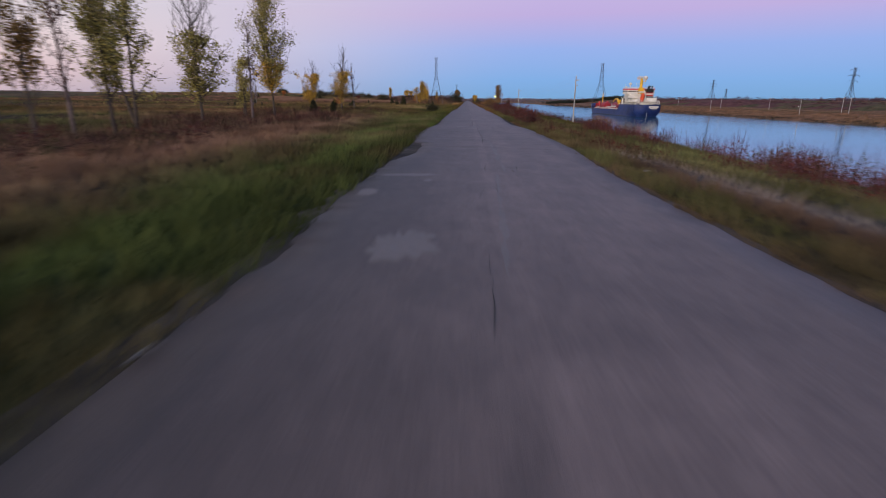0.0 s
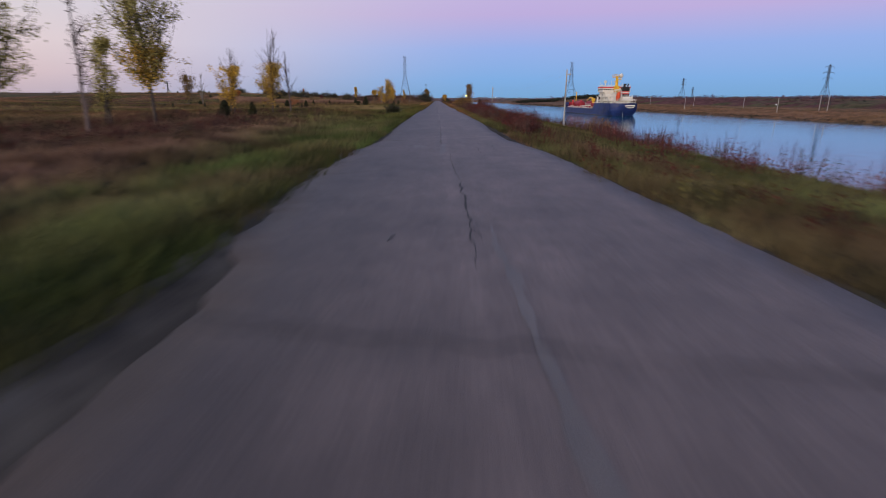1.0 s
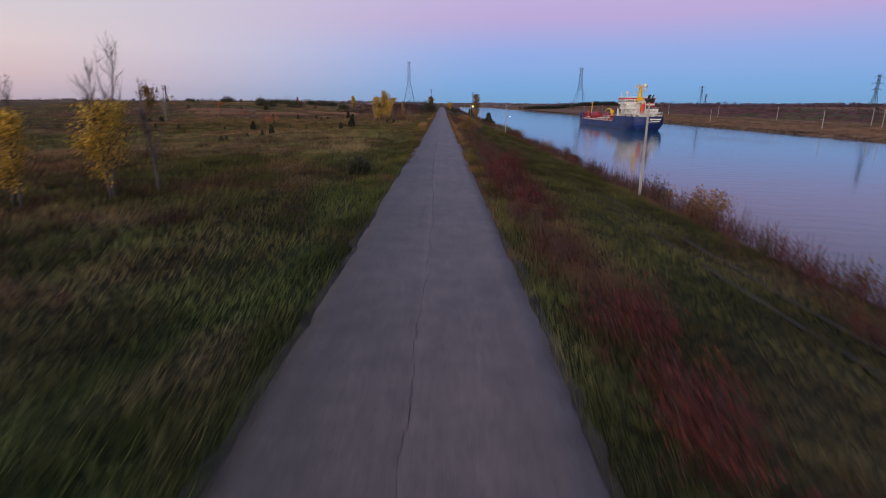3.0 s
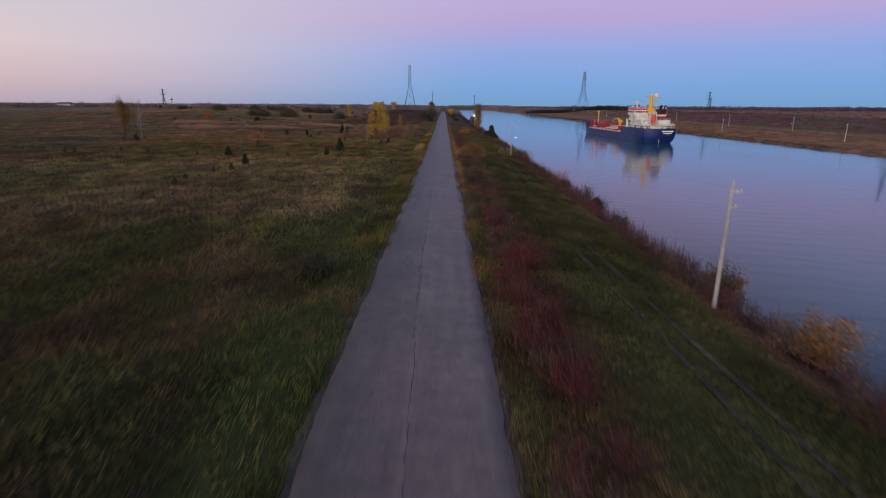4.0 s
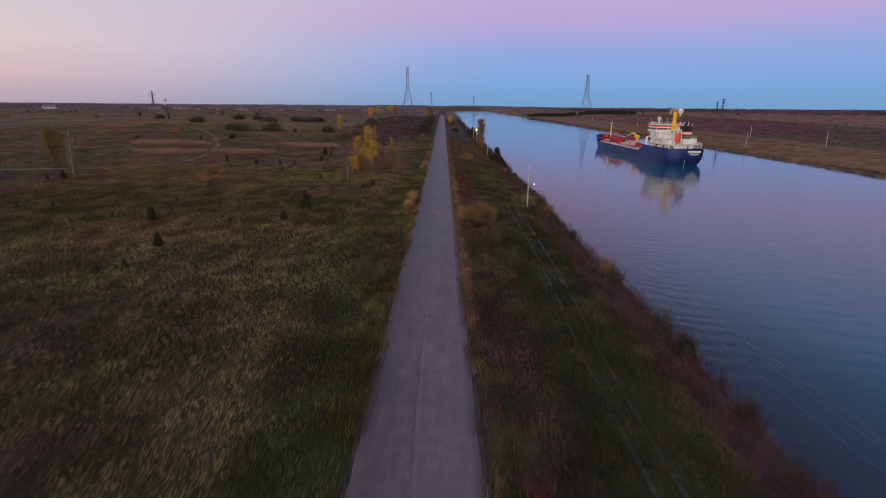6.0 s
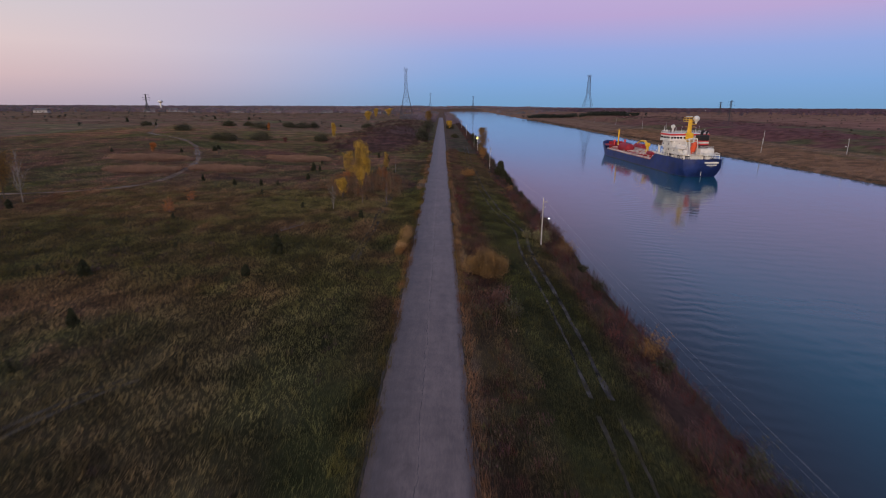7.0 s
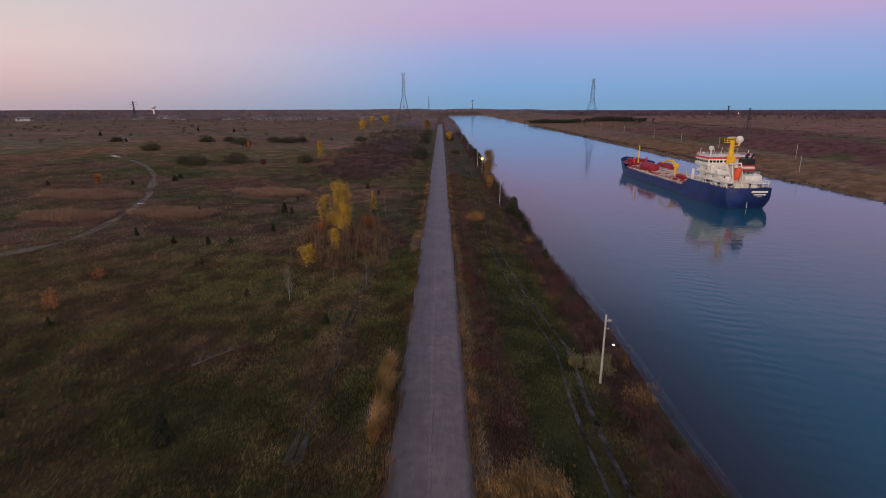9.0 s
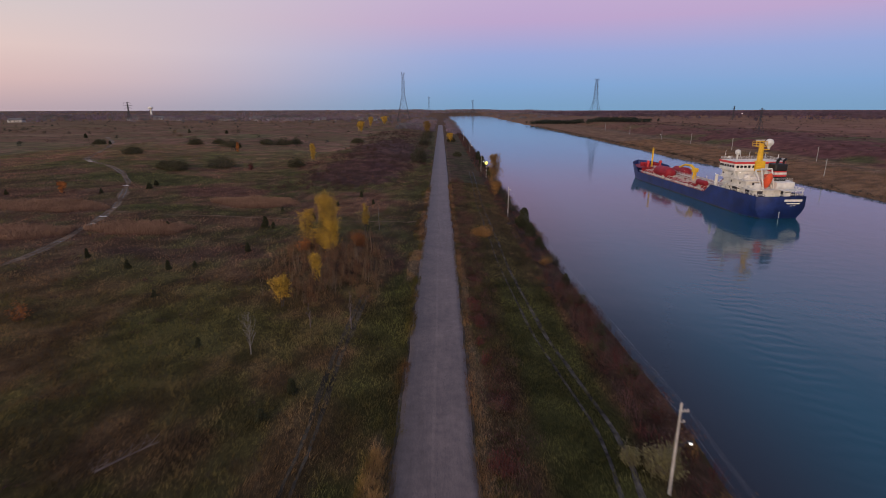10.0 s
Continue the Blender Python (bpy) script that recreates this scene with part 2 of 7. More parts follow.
M = dict(
    ground=mat("field_ground", (0.1, 0.08, 0.05), 0.95, grain=(1.3, 0.35), stain=(0.15, 0.15), bump=0.6, bump_scale=5.0, tint=True, spec=0.04),
    grass=mat("grass_blades", (0.1, 0.1, 0.04), 0.9, grain=(0.8, 0.15), stain=(0.1, 0.1), island=0.1, tint=True, spec=0.06),
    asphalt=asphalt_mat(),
    crack=mat("crack_dirt", (0.055, 0.046, 0.042), 0.95),
    patch=mat("asphalt_patch", (0.138, 0.106, 0.089), 0.6, bump=0.3, bump_scale=60.0, spec=0.44),
    rut=mat("rut_mud", (0.056, 0.045, 0.031), 0.95, grain=(1.5, 0.4), stain=(0.2, 0.5), spec=0.05),
    wet=mat("wet_mud", (0.06, 0.046, 0.034), 0.5, grain=(1.0, 0.4), stain=(0.2, 0.4), spec=0.3),
    margin=mat("crumbled_asphalt", (0.06, 0.048, 0.038), 0.95, grain=(2.5, 0.45), stain=(0.4, 0.45), bump=0.5, bump_scale=14.0, spec=0.08),
    gravel=mat("pale_gravel", (0.062, 0.052, 0.044), 0.95, grain=(2.2, 0.6), stain=(0.45, 0.8), bump=0.6, bump_scale=9.0, spec=0.06),
    soil=mat("track_soil", (0.15, 0.098, 0.063), 0.95, grain=(0.7, 0.5), stain=(0.12, 0.5), bump=0.5, bump_scale=8.0, spec=0.05),
    bark=mat("bark", (0.075, 0.06, 0.052), 0.9, grain=(5.0, 0.3), bump=0.5, bump_scale=12.0),
    birch=mat("pale_bark", (0.2, 0.175, 0.155), 0.85, grain=(4.0, 0.3)),
    leaf_green=mat("olive_leaf", (0.27, 0.23, 0.065), 0.75, grain=(0.6, 0.2), island=0.5),
    leaf_yellow=mat("yellow_leaf", (0.44, 0.27, 0.035), 0.7, grain=(0.9, 0.35), stain=(0.4, 0.3), island=0.55),
    leaf_orange=mat("orange_leaf", (0.32, 0.11, 0.025), 0.7, grain=(0.6, 0.2), island=0.45),
    leaf_dark=mat("dark_leaf", (0.055, 0.05, 0.022), 0.8, grain=(0.6, 0.2), island=0.5),
    leaf_gold=mat("gold_leaf", (0.18, 0.106, 0.026), 0.75, grain=(0.6, 0.2), island=0.45),
    leaf_tan=mat("tan_leaf", (0.2, 0.116, 0.04), 0.8, grain=(0.5, 0.3), stain=(0.3, 0.3), island=0.4),
    leaf_pale=mat("pale_yellow_leaf", (0.2, 0.17, 0.075), 0.8, grain=(0.6, 0.2), island=0.4),
    leaf_rust=mat("rust_leaf", (0.25, 0.125, 0.035), 0.75, grain=(0.6, 0.2), island=0.45),
    leaf_red=mat("red_leaf", (0.1, 0.021, 0.017), 0.8, grain=(0.6, 0.2), island=0.5),
    leaf_russet=mat("russet_leaf", (0.105, 0.05, 0.036), 0.85, grain=(0.6, 0.2), island=0.5),
    cedar=mat("cedar_needles", (0.032, 0.034, 0.014), 0.9, grain=(2.0, 0.3), island=0.5),
    twig=mat("grey_twig", (0.13, 0.1, 0.095), 0.9, island=0.3),
    woods=mat("far_woods", (0.07, 0.045, 0.04), 0.95, grain=(0.05, 0.3), stain=(0.01, 0.2), island=0.18, tint=True),
    pole=mat("weathered_pole", (0.4, 0.37, 0.335), 0.85, grain=(3.0, 0.2), stain=(0.6, 0.2), bump=0.2),
    steel=mat("galvanised_steel", (0.042, 0.045, 0.052), 0.7, metal=0.1),
    wire=mat("wire", (0.26, 0.25, 0.26), 0.6),
    hull=mat("navy_hull_paint", (0.014, 0.03, 0.125), 0.42, grain=(0.6, 0.15), stain=(0.15, 0.35), spec=0.4),
    boot=mat("bottom_paint", (0.05, 0.045, 0.055), 0.6, stain=(0.4, 0.4)),
    white=mat("white_ship_paint", (0.7, 0.67, 0.6), 0.5, grain=(0.8, 0.1), stain=(0.25, 0.14)),
    red=mat("red_deck_paint", (0.27, 0.014, 0.022), 0.6, grain=(0.8, 0.2), stain=(0.2, 0.2)),
    redtrim=mat("bright_red_paint", (0.6, 0.06, 0.06), 0.5),
    yellow=mat("yellow_ship_paint", (0.72, 0.42, 0.03), 0.5, stain=(0.4, 0.15)),
    orange=mat("lifeboat_orange", (0.62, 0.09, 0.035), 0.4),
    black=mat("funnel_black", (0.018, 0.018, 0.02), 0.5),
    pipe=mat("pale_pipe", (0.56, 0.48, 0.42), 0.5),
    glass=mat("dark_window", (0.012, 0.014, 0.018), 0.08, spec=0.6),
    mesh_lamp=glow_mat("white_lamp", (1.0, 0.97, 0.9), 5.0),
    sign_yellow=glow_mat("lit_yellow_sign", (1.0, 0.8, 0.12), 2.2),
    deck_lamp=glow_mat("deck_lamp", (1.0, 0.95, 0.85), 2.0),
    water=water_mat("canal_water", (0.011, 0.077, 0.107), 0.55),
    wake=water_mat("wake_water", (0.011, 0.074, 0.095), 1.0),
    roof=mat("house_roof", (0.14, 0.13, 0.13), 0.85),
    wall=mat("house_wall", (0.4, 0.37, 0.35), 0.8),
)

# ---- mesh helpers ----
RNG = np.random.default_rng(7)


def raw(name, verts, faces, material, parent=None, tint=None, smooth=False):
    """A mesh object from numpy arrays of vertices and equal-sided faces."""
    me = bpy.data.meshes.new(name)
    v, f = np.asarray(verts, np.float32), np.asarray(faces, np.int32)
    k = f.shape[1]
    me.vertices.add(len(v))
    me.vertices.foreach_set("co", v.ravel())
    me.loops.add(f.size)
    me.loops.foreach_set("vertex_index", f.ravel())
    me.polygons.add(len(f))
    me.polygons.foreach_set("loop_start", np.arange(0, f.size, k, dtype=np.int32))
    me.polygons.foreach_set("loop_total", np.full(len(f), k, np.int32))
    if smooth:
        me.polygons.foreach_set("use_smooth", np.ones(len(f), bool))
    me.update(calc_edges=True)
    if tint is not None:
        at = me.color_attributes.new("tint", "FLOAT_COLOR", "POINT")
        at.data.foreach_set("color", np.concatenate([tint, np.ones((len(tint), 1))], 1).astype(np.float32).ravel())
    me.materials.append(material)
    ob = new(name, me)
    if parent:
        ob.parent = parent
    return ob


def part(name, bm, material, parent=None, label=""):
    me = bpy.data.meshes.new(name)
    bm.to_mesh(me)
    bm.free()
    me.materials.append(material)
    ob = new(name, me)
    if parent:
        ob.parent = parent
    return tagged(ob, label) if label else ob


def empty(name, x, y, z, rz=0.0):
    ob = new(name)
    ob.matrix_world = pose(x, y, z, 0, 0, rz)
    return ob


def box(bm, x0, x1, y0, y1, z0, z1, bevel=0.0):
    r = bmesh.ops.create_cube(bm, size=1.0, matrix=Matrix.Translation(((x0 + x1) / 2, (y0 + y1) / 2, (z0 + z1) / 2)) @ Matrix.Diagonal((x1 - x0, y1 - y0, z1 - z0, 1)))
    if bevel:
        edges = list({e for v in r["verts"] for e in v.link_edges})
        bmesh.ops.bevel(bm, geom=edges, offset=bevel, segments=1, affect="EDGES")
    return bm


def rod(bm, a, b, r0, r1=None, sides=8):
    a, b = Vector(a), Vector(b)
    d = b - a
    m = Matrix.Translation((a + b) / 2) @ d.to_track_quat("Z", "Y").to_matrix().to_4x4()
    bmesh.ops.create_cone(bm, cap_ends=True, segments=sides, radius1=r0, radius2=r0 if r1 is None else r1, depth=d.length, matrix=m)
    return bm


def ball(bm, x, y, z, r, sub=2, sz=1.0):
    bmesh.ops.create_icosphere(bm, subdivisions=sub, radius=r, matrix=Matrix.Translation((x, y, z)) @ Matrix.Diagonal((1, 1, sz, 1)))
    return bm


def bmnew():
    return bmesh.new()


def lattice(n, seed):
    return np.random.default_rng(seed).random((n, n))


LAT = [lattice(256, s) for s in (1, 2, 3)]


def vnoise(x, y, k=0):
    """Smooth value noise, 0..1, one cell a unit."""
    g = LAT[k % 3]
    xi, yi = np.floor(x).astype(int), np.floor(y).astype(int)
    u, v = x - xi, y - yi
    u, v = u * u * (3 - 2 * u), v * v * (3 - 2 * v)
    a, b = g[xi % 256, yi % 256], g[(xi + 1) % 256, yi % 256]
    c, d = g[xi % 256, (yi + 1) % 256], g[(xi + 1) % 256, (yi + 1) % 256]
    return (a * (1 - u) + b * u) * (1 - v) + (c * (1 - u) + d * u) * v


def fbm(x, y, k=0):
    return (vnoise(x, y, k) + 0.5 * vnoise(x * 2.1 + 9, y * 2.1 + 4, k + 1) + 0.25 * vnoise(x * 4.3 + 3, y * 4.3, k + 2)) / 1.75


def step(x, a, b):
    u = np.clip((x - a) / (b - a), 0, 1)
    return u * u * (3 - 2 * u)


# ---- the lie of the land ----
PROFILE_X = [-6.0, -4.2, 4.2, 5.2, 8, 12, 16, 20, 23, 26, 29.0, 31.2, 33.2, 36.5, 60, 165, 194, 198.5, 201.5, 208, 222, 240, 256, 276, 298, 330, 420, 900]
PROFILE_Z = [-0.06, -0.05, -0.05, -0.2, -0.5, -1.0, -1.6, -2.1, -2.7, -4.0, -5.4, -7.2, -9.0, -10.5, -13, -13, -10.5, -9.0, -8.0, -7.3, -6.4, -5.2, -4.0, -3.0, 1.6, 3.4, 2.2, 2.0]


def height(x, y):
    x, y = np.asarray(x, float), np.asarray(y, float)
    shift = 7.0 * (fbm(x * 0 + 3, y / 45, 1) - 0.5) * step(x, 20, 32) * step(-x, -206, -156) * 0.4 + (step(x, 120, 196) - step(x, 260, 330)) * 16 * (fbm(x * 0, y / 160, 2) - 0.5)
    z = np.interp(x - shift, PROFILE_X, PROFILE_Z)
    far = step(x, 280, 310)
    z = z + far * (3.2 * (fbm(x / 60, y / 80, 1) - 0.5) + 4.0 * (fbm(x / 300, y / 260, 2) - 0.5))
    end = step(y, 2500, 2800) * step(x, 20, 40)
    z = z * (1 - end) + 2.0 * end
    left = step(-x, 9, 30)
    rise = 7.6 * step(-x, 30, 190) * step(y, 250, 450) * (1 - 0.45 * step(y, 800, 1600)) + 5.5 * step(-x, 150, 380) * (1 - step(y, 250, 450))
    knoll = 4.6 * np.exp(-((x + 46) / 26) ** 2) * step(y, 400, 520) * (1 - step(y, 820, 1000))
    basin = -1.1 * np.exp(-((x + 72) / 26) ** 2) * np.exp(-((y - 185) / 60) ** 2)
    rough = 1.1 * (fbm(x / 28, y / 28, 0) - 0.5) + 0.35 * (fbm(x / 6, y / 6, 1) - 0.5)
    ditch = -0.35 * np.exp(-((x + 9.5) / 3.0) ** 2)
    z = z + left * (rise + knoll + basin + rough + 3.0 * (fbm(x / 220, y / 220, 2) - 0.5) * step(-x, 60, 200)) + ditch
    z = z - 9.0 * step(y, 1300, 3200) * step(x, 300, 420) - 3.0 * step(y, 2000, 4000) * (1 - step(x, 300, 420))
    bank = step(x, 7, 10) * (1 - step(x, 23, 26))
    return z + bank * 0.25 * (fbm(x / 4, y / 7, 1) - 0.5)


GREEN, OLIVE = np.array((0.078, 0.084, 0.027)), np.array((0.106, 0.082, 0.036))
BROWN, RUSSET = np.array((0.148, 0.09, 0.048)), np.array((0.11, 0.06, 0.04))
STRAW, MAUVE = np.array((0.21, 0.145, 0.085)), np.array((0.08, 0.046, 0.037))
VERGE = np.array((0.068, 0.09, 0.024))
REED = np.array((0.185, 0.112, 0.076))
# stands of dry reeds and brush: centre, half sizes, colour
STANDS = [(-123, 356, 21, 8, REED), (-110, 326, 15, 7, REED), (-81, 331, 14, 7, REED), (-64, 371, 15, 8, REED), (-40, 297, 9, 8, BROWN), (-72, 312, 10, 4, MAUVE), (-54, 309, 16, 8, RUSSET), (-56, 345, 18, 7, BROWN),
          (-28, 296, 17, 9, RUSSET), (-14, 298, 7, 24, RUSSET), (-40, 450, 22, 40, MAUVE), (-34, 560, 26, 110, MAUVE), (-22, 40, 9, 42, RUSSET), (-30, 66, 14, 20, RUSSET)]
STANDS += [(-66, 152, 12, 9, MAUVE), (-105, 205, 20, 14, MAUVE), (-130, 262, 48, 9, MAUVE), (-40, 130, 12, 14, OLIVE), (-84, 228, 22, 10, OLIVE), (-83, 390, 20, 12, RUSSET), (-63, 278, 12, 6, RUSSET),
          (-5.7, 233, 1.5, 9, STRAW), (-5.4, 300, 1.2, 12, STRAW), (-6.4, 226, 1.6, 4, STRAW), (5.2, 247, 0.9, 16, STRAW), (5.3, 217, 0.9, 10, STRAW), (5.2, 285, 0.8, 14, STRAW),
          (-34, 240, 14, 6, RUSSET), (-78, 165, 22, 24, GREEN), (-20, 214, 8, 14, OLIVE), (-8, 268, 4, 26, GREEN), (-66, 262, 14, 6, BROWN), (-118, 410, 30, 14, GREEN), (-90, 360, 16, 7, GREEN),
          (-24, 178, 20, 22, OLIVE), (-50, 150, 14, 10, OLIVE), (-50, 203, 16, 10, BROWN), (-28, 226, 14, 9, GREEN), (-36, 264, 22, 12, GREEN), (-14, 190, 7, 26, GREEN), (-15, 150, 8, 16, OLIVE)]


def blend(c, target, w):
    return c + (target - c) * np.asarray(w)[..., None]


def bare_strip(x, y):
    """How bare the gritty strip beside the road is at a place."""
    line = np.interp(y, [2, 7, 11.5, 15.5, 18.5, 24], [11.8, 9.8, 8.8, 8.5, 8.4, 7.3])
    return np.exp(-((x - line) / (0.75 + 0.05 * (24 - np.clip(y, 2, 24)))) ** 2) * step(y, 0, 4) * (1 - step(y, 22, 26)) * step(x, 4.1, 4.5)


def cover(x, y):
    """Colour of what grows at a place, with brightness and haze by place worked in."""
    x, y = np.asarray(x, float), np.asarray(y, float)
    a, b, d = fbm(x / 34, y / 34, 0), fbm(x / 9, y / 13, 1), fbm(x / 2.2, y / 3.0, 2)
    c = np.broadcast_to(OLIVE, (*x.shape, 3)).copy()
    c = blend(c, BROWN, step(a + 0.35 * (b - 0.5), 0.42, 0.62))
    c = blend(c, GREEN, step(1 - a + 0.5 * (b - 0.5), 0.52, 0.74) * 0.9)
    c = blend(c, RUSSET, step(b + 0.25 * (d - 0.5), 0.58, 0.78) * 0.6)
    c = blend(c, STRAW, step(d + 0.3 * (b - 0.5), 0.62, 0.8) * 0.35)
    e = fbm(x / 5, y / 7, 0)
    c = blend(c, GREEN, step(e + 0.3 * (d - 0.5), 0.52, 0.64) * 0.6)
    c = blend(c, RUSSET * 1.1, step(1 - e + 0.3 * (d - 0.5), 0.58, 0.76) * 0.28)
    for cx, cy, rx, ry, col in STANDS:
        q = ((x - cx) / rx) ** 2 + ((y - cy) / ry) ** 2 + 1.4 * (b - 0.5) + 0.8 * (d - 0.5)
        c = blend(c, col, (1 - step(q, 0.1 if cy < 285 and cy > 120 else 0.6, 1.4 if cy < 285 and cy > 120 else 1.15)) * (0.75 if cy < 285 else 0.9))
    c = blend(c, BROWN * 0.55 + MAUVE * 0.45, step(-x, 26, 40) * (1 - step(y, 80, 110)) * step(a + 0.4 * (b - 0.5), 0.25, 0.5) * 0.75)
    c = blend(c, GREEN * 0.9, step(-x, 8, 12) * step(y, 120, 150) * (1 - step(y, 215, 240)) * (0.08 + 0.35 * step(a + 0.5 * (b - 0.5), 0.35, 0.6)))
    c = blend(c, GREEN * 0.85, step(-x, 9, 12) * (1 - step(-x, 30, 45)) * step(y, 84, 94) * (1 - step(y, 122, 136)) * (0.45 + 0.45 * step(b + 0.4 * (d - 0.5), 0.3, 0.55)))
    c = blend(c, 0.5 * OLIVE + 0.5 * GREEN, step(-x, 8, 14) * (1 - step(-x, 80, 110)) * step(y, 200, 225) * (1 - step(y, 300, 330)) * (0.3 + 0.35 * step(e + 0.3 * (d - 0.5), 0.4, 0.6)))
    # left verge green, right verge straw then red brush, the grassed shelf, the shrubby bank
    c = blend(c, GREEN, step(x, -13, -9) * (1 - step(x, -5.0, -4.4)) * step(b + 0.5 * (d - 0.5), 0.35, 0.65) * 0.75)
    c = blend(c, OLIVE, step(x, 4.5, 9) * (1 - step(x, 21, 23)) * 0.5)
    c = blend(c, GREEN, step(x, 9, 12) * (1 - step(x, 20.5, 22)) * step(a + 0.6 * (b - 0.5), 0.22, 0.5) * 0.9)
    c = blend(c, RUSSET, step(x, 6, 8) * (1 - step(x, 9, 12)) * step(b + 0.4 * (d - 0.5), 0.45, 0.62) * step(y, 100, 150) * 0.8)
    c = blend(c, STRAW, step(x, 3.9, 4.2) * (1 - step(x, 4.8, 5.8)) * (0.45 + 0.5 * step(fbm(x * 0 + 2, y / 9, 1), 0.4, 0.6)) * (0.05 + 0.75 * step(y, 90, 150)))
    c = blend(c, STRAW, step(-x, 3.6, 3.9) * (1 - step(-x, 4.8, 5.8)) * step(fbm(x * 0 + 8, y / 11, 2), 0.5, 0.62) * (0.1 + 0.85 * step(y, 200, 250)))
    c = blend(c, 0.5 * BROWN + 0.5 * RUSSET, step(x, -22, -16) * (1 - step(x, -9.5, -7)) * (1 - step(y, 60, 84)) * (0.45 + 0.5 * step(b + 0.4 * (d - 0.5), 0.35, 0.6)))
    c = blend(c, VERGE, step(x, -14, -8) * (1 - step(x, -3.8, -3.4)) * (1 - step(y, 150, 200)) * (0.45 + 0.45 * step(d, 0.35, 0.6)) * (1 - 0.6 * step(y, 110, 140)))
    c = blend(c, GREEN, step(-x, 9, 14) * (1 - step(-x, 24, 40)) * (1 - step(y, 125, 150)) * step(y, 95, 110) * step(b, 0.3, 0.55) * 0.7)
    c = blend(c, 0.6 * VERGE + 0.4 * OLIVE, step(x, 4.0, 4.3) * (1 - step(x, 5.5, 7.5)) * (1 - step(y, 120, 160)) * (0.4 + 0.5 * step(d, 0.35, 0.6)))
    c = blend(c, RUSSET, step(x, 5.3, 6.5) * (1 - step(x, 8, 9.5)) * step(b, 0.35, 0.6) * 0.8)
    c = blend(c, RUSSET, step(x, 21.5, 23.5) * (1 - step(x, 31, 33)) * 0.75)
    over = step(x, 190, 197)
    c = blend(c, 1.05 * BROWN + 0.25 * OLIVE, over * (1 - step(x, 240, 250)) * 0.92)
    c = blend(c, STRAW * 0.85, over * step(x, 246, 250) * (1 - step(x, 262, 268)) * 0.7)
    c = blend(c, RUSSET * np.array((1.1, 0.85, 1.05)), step(x, 262, 275) * (1 - step(x, 380, 460)) * step(a, 0.35, 0.5) * 0.85)
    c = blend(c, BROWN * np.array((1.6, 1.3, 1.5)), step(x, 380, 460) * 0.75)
    c = c * (np.array((1.0, 1.02, 1.12)) + (np.array((1.12, 1.0, 0.95)) - np.array((1.0, 1.02, 1.12))) * step(y, 55, 105)[..., None])
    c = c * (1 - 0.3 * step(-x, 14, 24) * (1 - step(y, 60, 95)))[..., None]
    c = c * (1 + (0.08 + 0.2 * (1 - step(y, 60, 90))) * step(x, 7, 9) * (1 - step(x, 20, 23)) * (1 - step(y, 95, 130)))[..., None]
    # brightness by place: lens fall-off and grazing-view brightening put into the tint
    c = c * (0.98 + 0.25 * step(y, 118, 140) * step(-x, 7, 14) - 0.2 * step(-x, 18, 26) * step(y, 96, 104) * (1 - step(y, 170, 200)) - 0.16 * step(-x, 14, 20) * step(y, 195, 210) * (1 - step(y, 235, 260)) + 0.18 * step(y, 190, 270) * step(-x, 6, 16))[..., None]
    c = c * (0.68 + 0.5 * step(fbm(x / 3.2, y / 4.2, 1) + 0.4 * (d - 0.5), 0.3, 0.68))[..., None]
    # more blue at these distances, haze put into the plant colour
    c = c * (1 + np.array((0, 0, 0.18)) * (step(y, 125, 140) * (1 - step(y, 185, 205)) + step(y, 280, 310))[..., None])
    c = blend(c, np.array((0.23, 0.195, 0.17)), bare_strip(x, y) * (0.75 + 0.6 * (d - 0.3)).clip(0, 1))
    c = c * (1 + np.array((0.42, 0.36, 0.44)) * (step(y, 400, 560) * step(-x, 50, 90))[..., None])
    c = blend(c, 0.75 * BROWN + 0.25 * MAUVE, step(x, 5, 8) * (1 - step(x, 24, 27)) * step(y, 290, 360) * step(b + 0.4 * (d - 0.5), 0.3, 0.6) * 0.75)
    c = c * (1 - 0.14 * step(x, 8, 10) * (1 - step(x, 20, 23)) * step(y, 95, 130) * (1 - step(y, 200, 240)))[..., None]
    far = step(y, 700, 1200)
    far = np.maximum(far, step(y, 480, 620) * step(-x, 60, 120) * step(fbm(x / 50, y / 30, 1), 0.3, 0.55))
    for cx, cy, rx, ry_, col in STANDS:
        if col is STRAW:
            c = blend(c, STRAW * 1.15, (1 - step(((x - cx) / rx) ** 2 + ((y - cy) / ry_) ** 2 + 1.6 * (b - 0.5) + (d - 0.5), 0.3, 1.0)) * 0.85)
    c = blend(c, STRAW * 0.85, step(-x, 4.2, 5.0) * (1 - step(-x, 7, 10)) * step(y, 22, 34) * (1 - step(y, 80, 100)) * step(b + 0.6 * (d - 0.5), 0.3, 0.6) * 0.6)
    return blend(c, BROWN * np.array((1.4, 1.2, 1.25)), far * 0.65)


def axis(pieces):
    """Grid lines: (start, end, step) stretches; a step under 0 grows the cells by that factor."""
    out = []
    for a, b, s in pieces:
        out += list(np.arange(a, b, s))
    return np.array(out + [pieces[-1][1]])


def grow(a, b, s, f=1.25):
    v, out = a, []
    while v < b:
        out.append(v)
        v, s = v + s, s * f
    return out + [b]


gx = np.array([-v for v in reversed(grow(300, 3600, 8))][:-1] + list(np.arange(-300, -60, 4)) + list(np.arange(-60, 36, 1.0)) + list(np.arange(36, 186, 10)) + list(np.arange(186, 420, 5)) + grow(420, 3600, 8))
gy = np.array([-v for v in reversed(grow(30, 1500, 5))][:-1] + list(np.arange(-30, 330, 2.2)) + list(np.arange(330, 760, 4)) + grow(760, 4850, 6, 1.08))
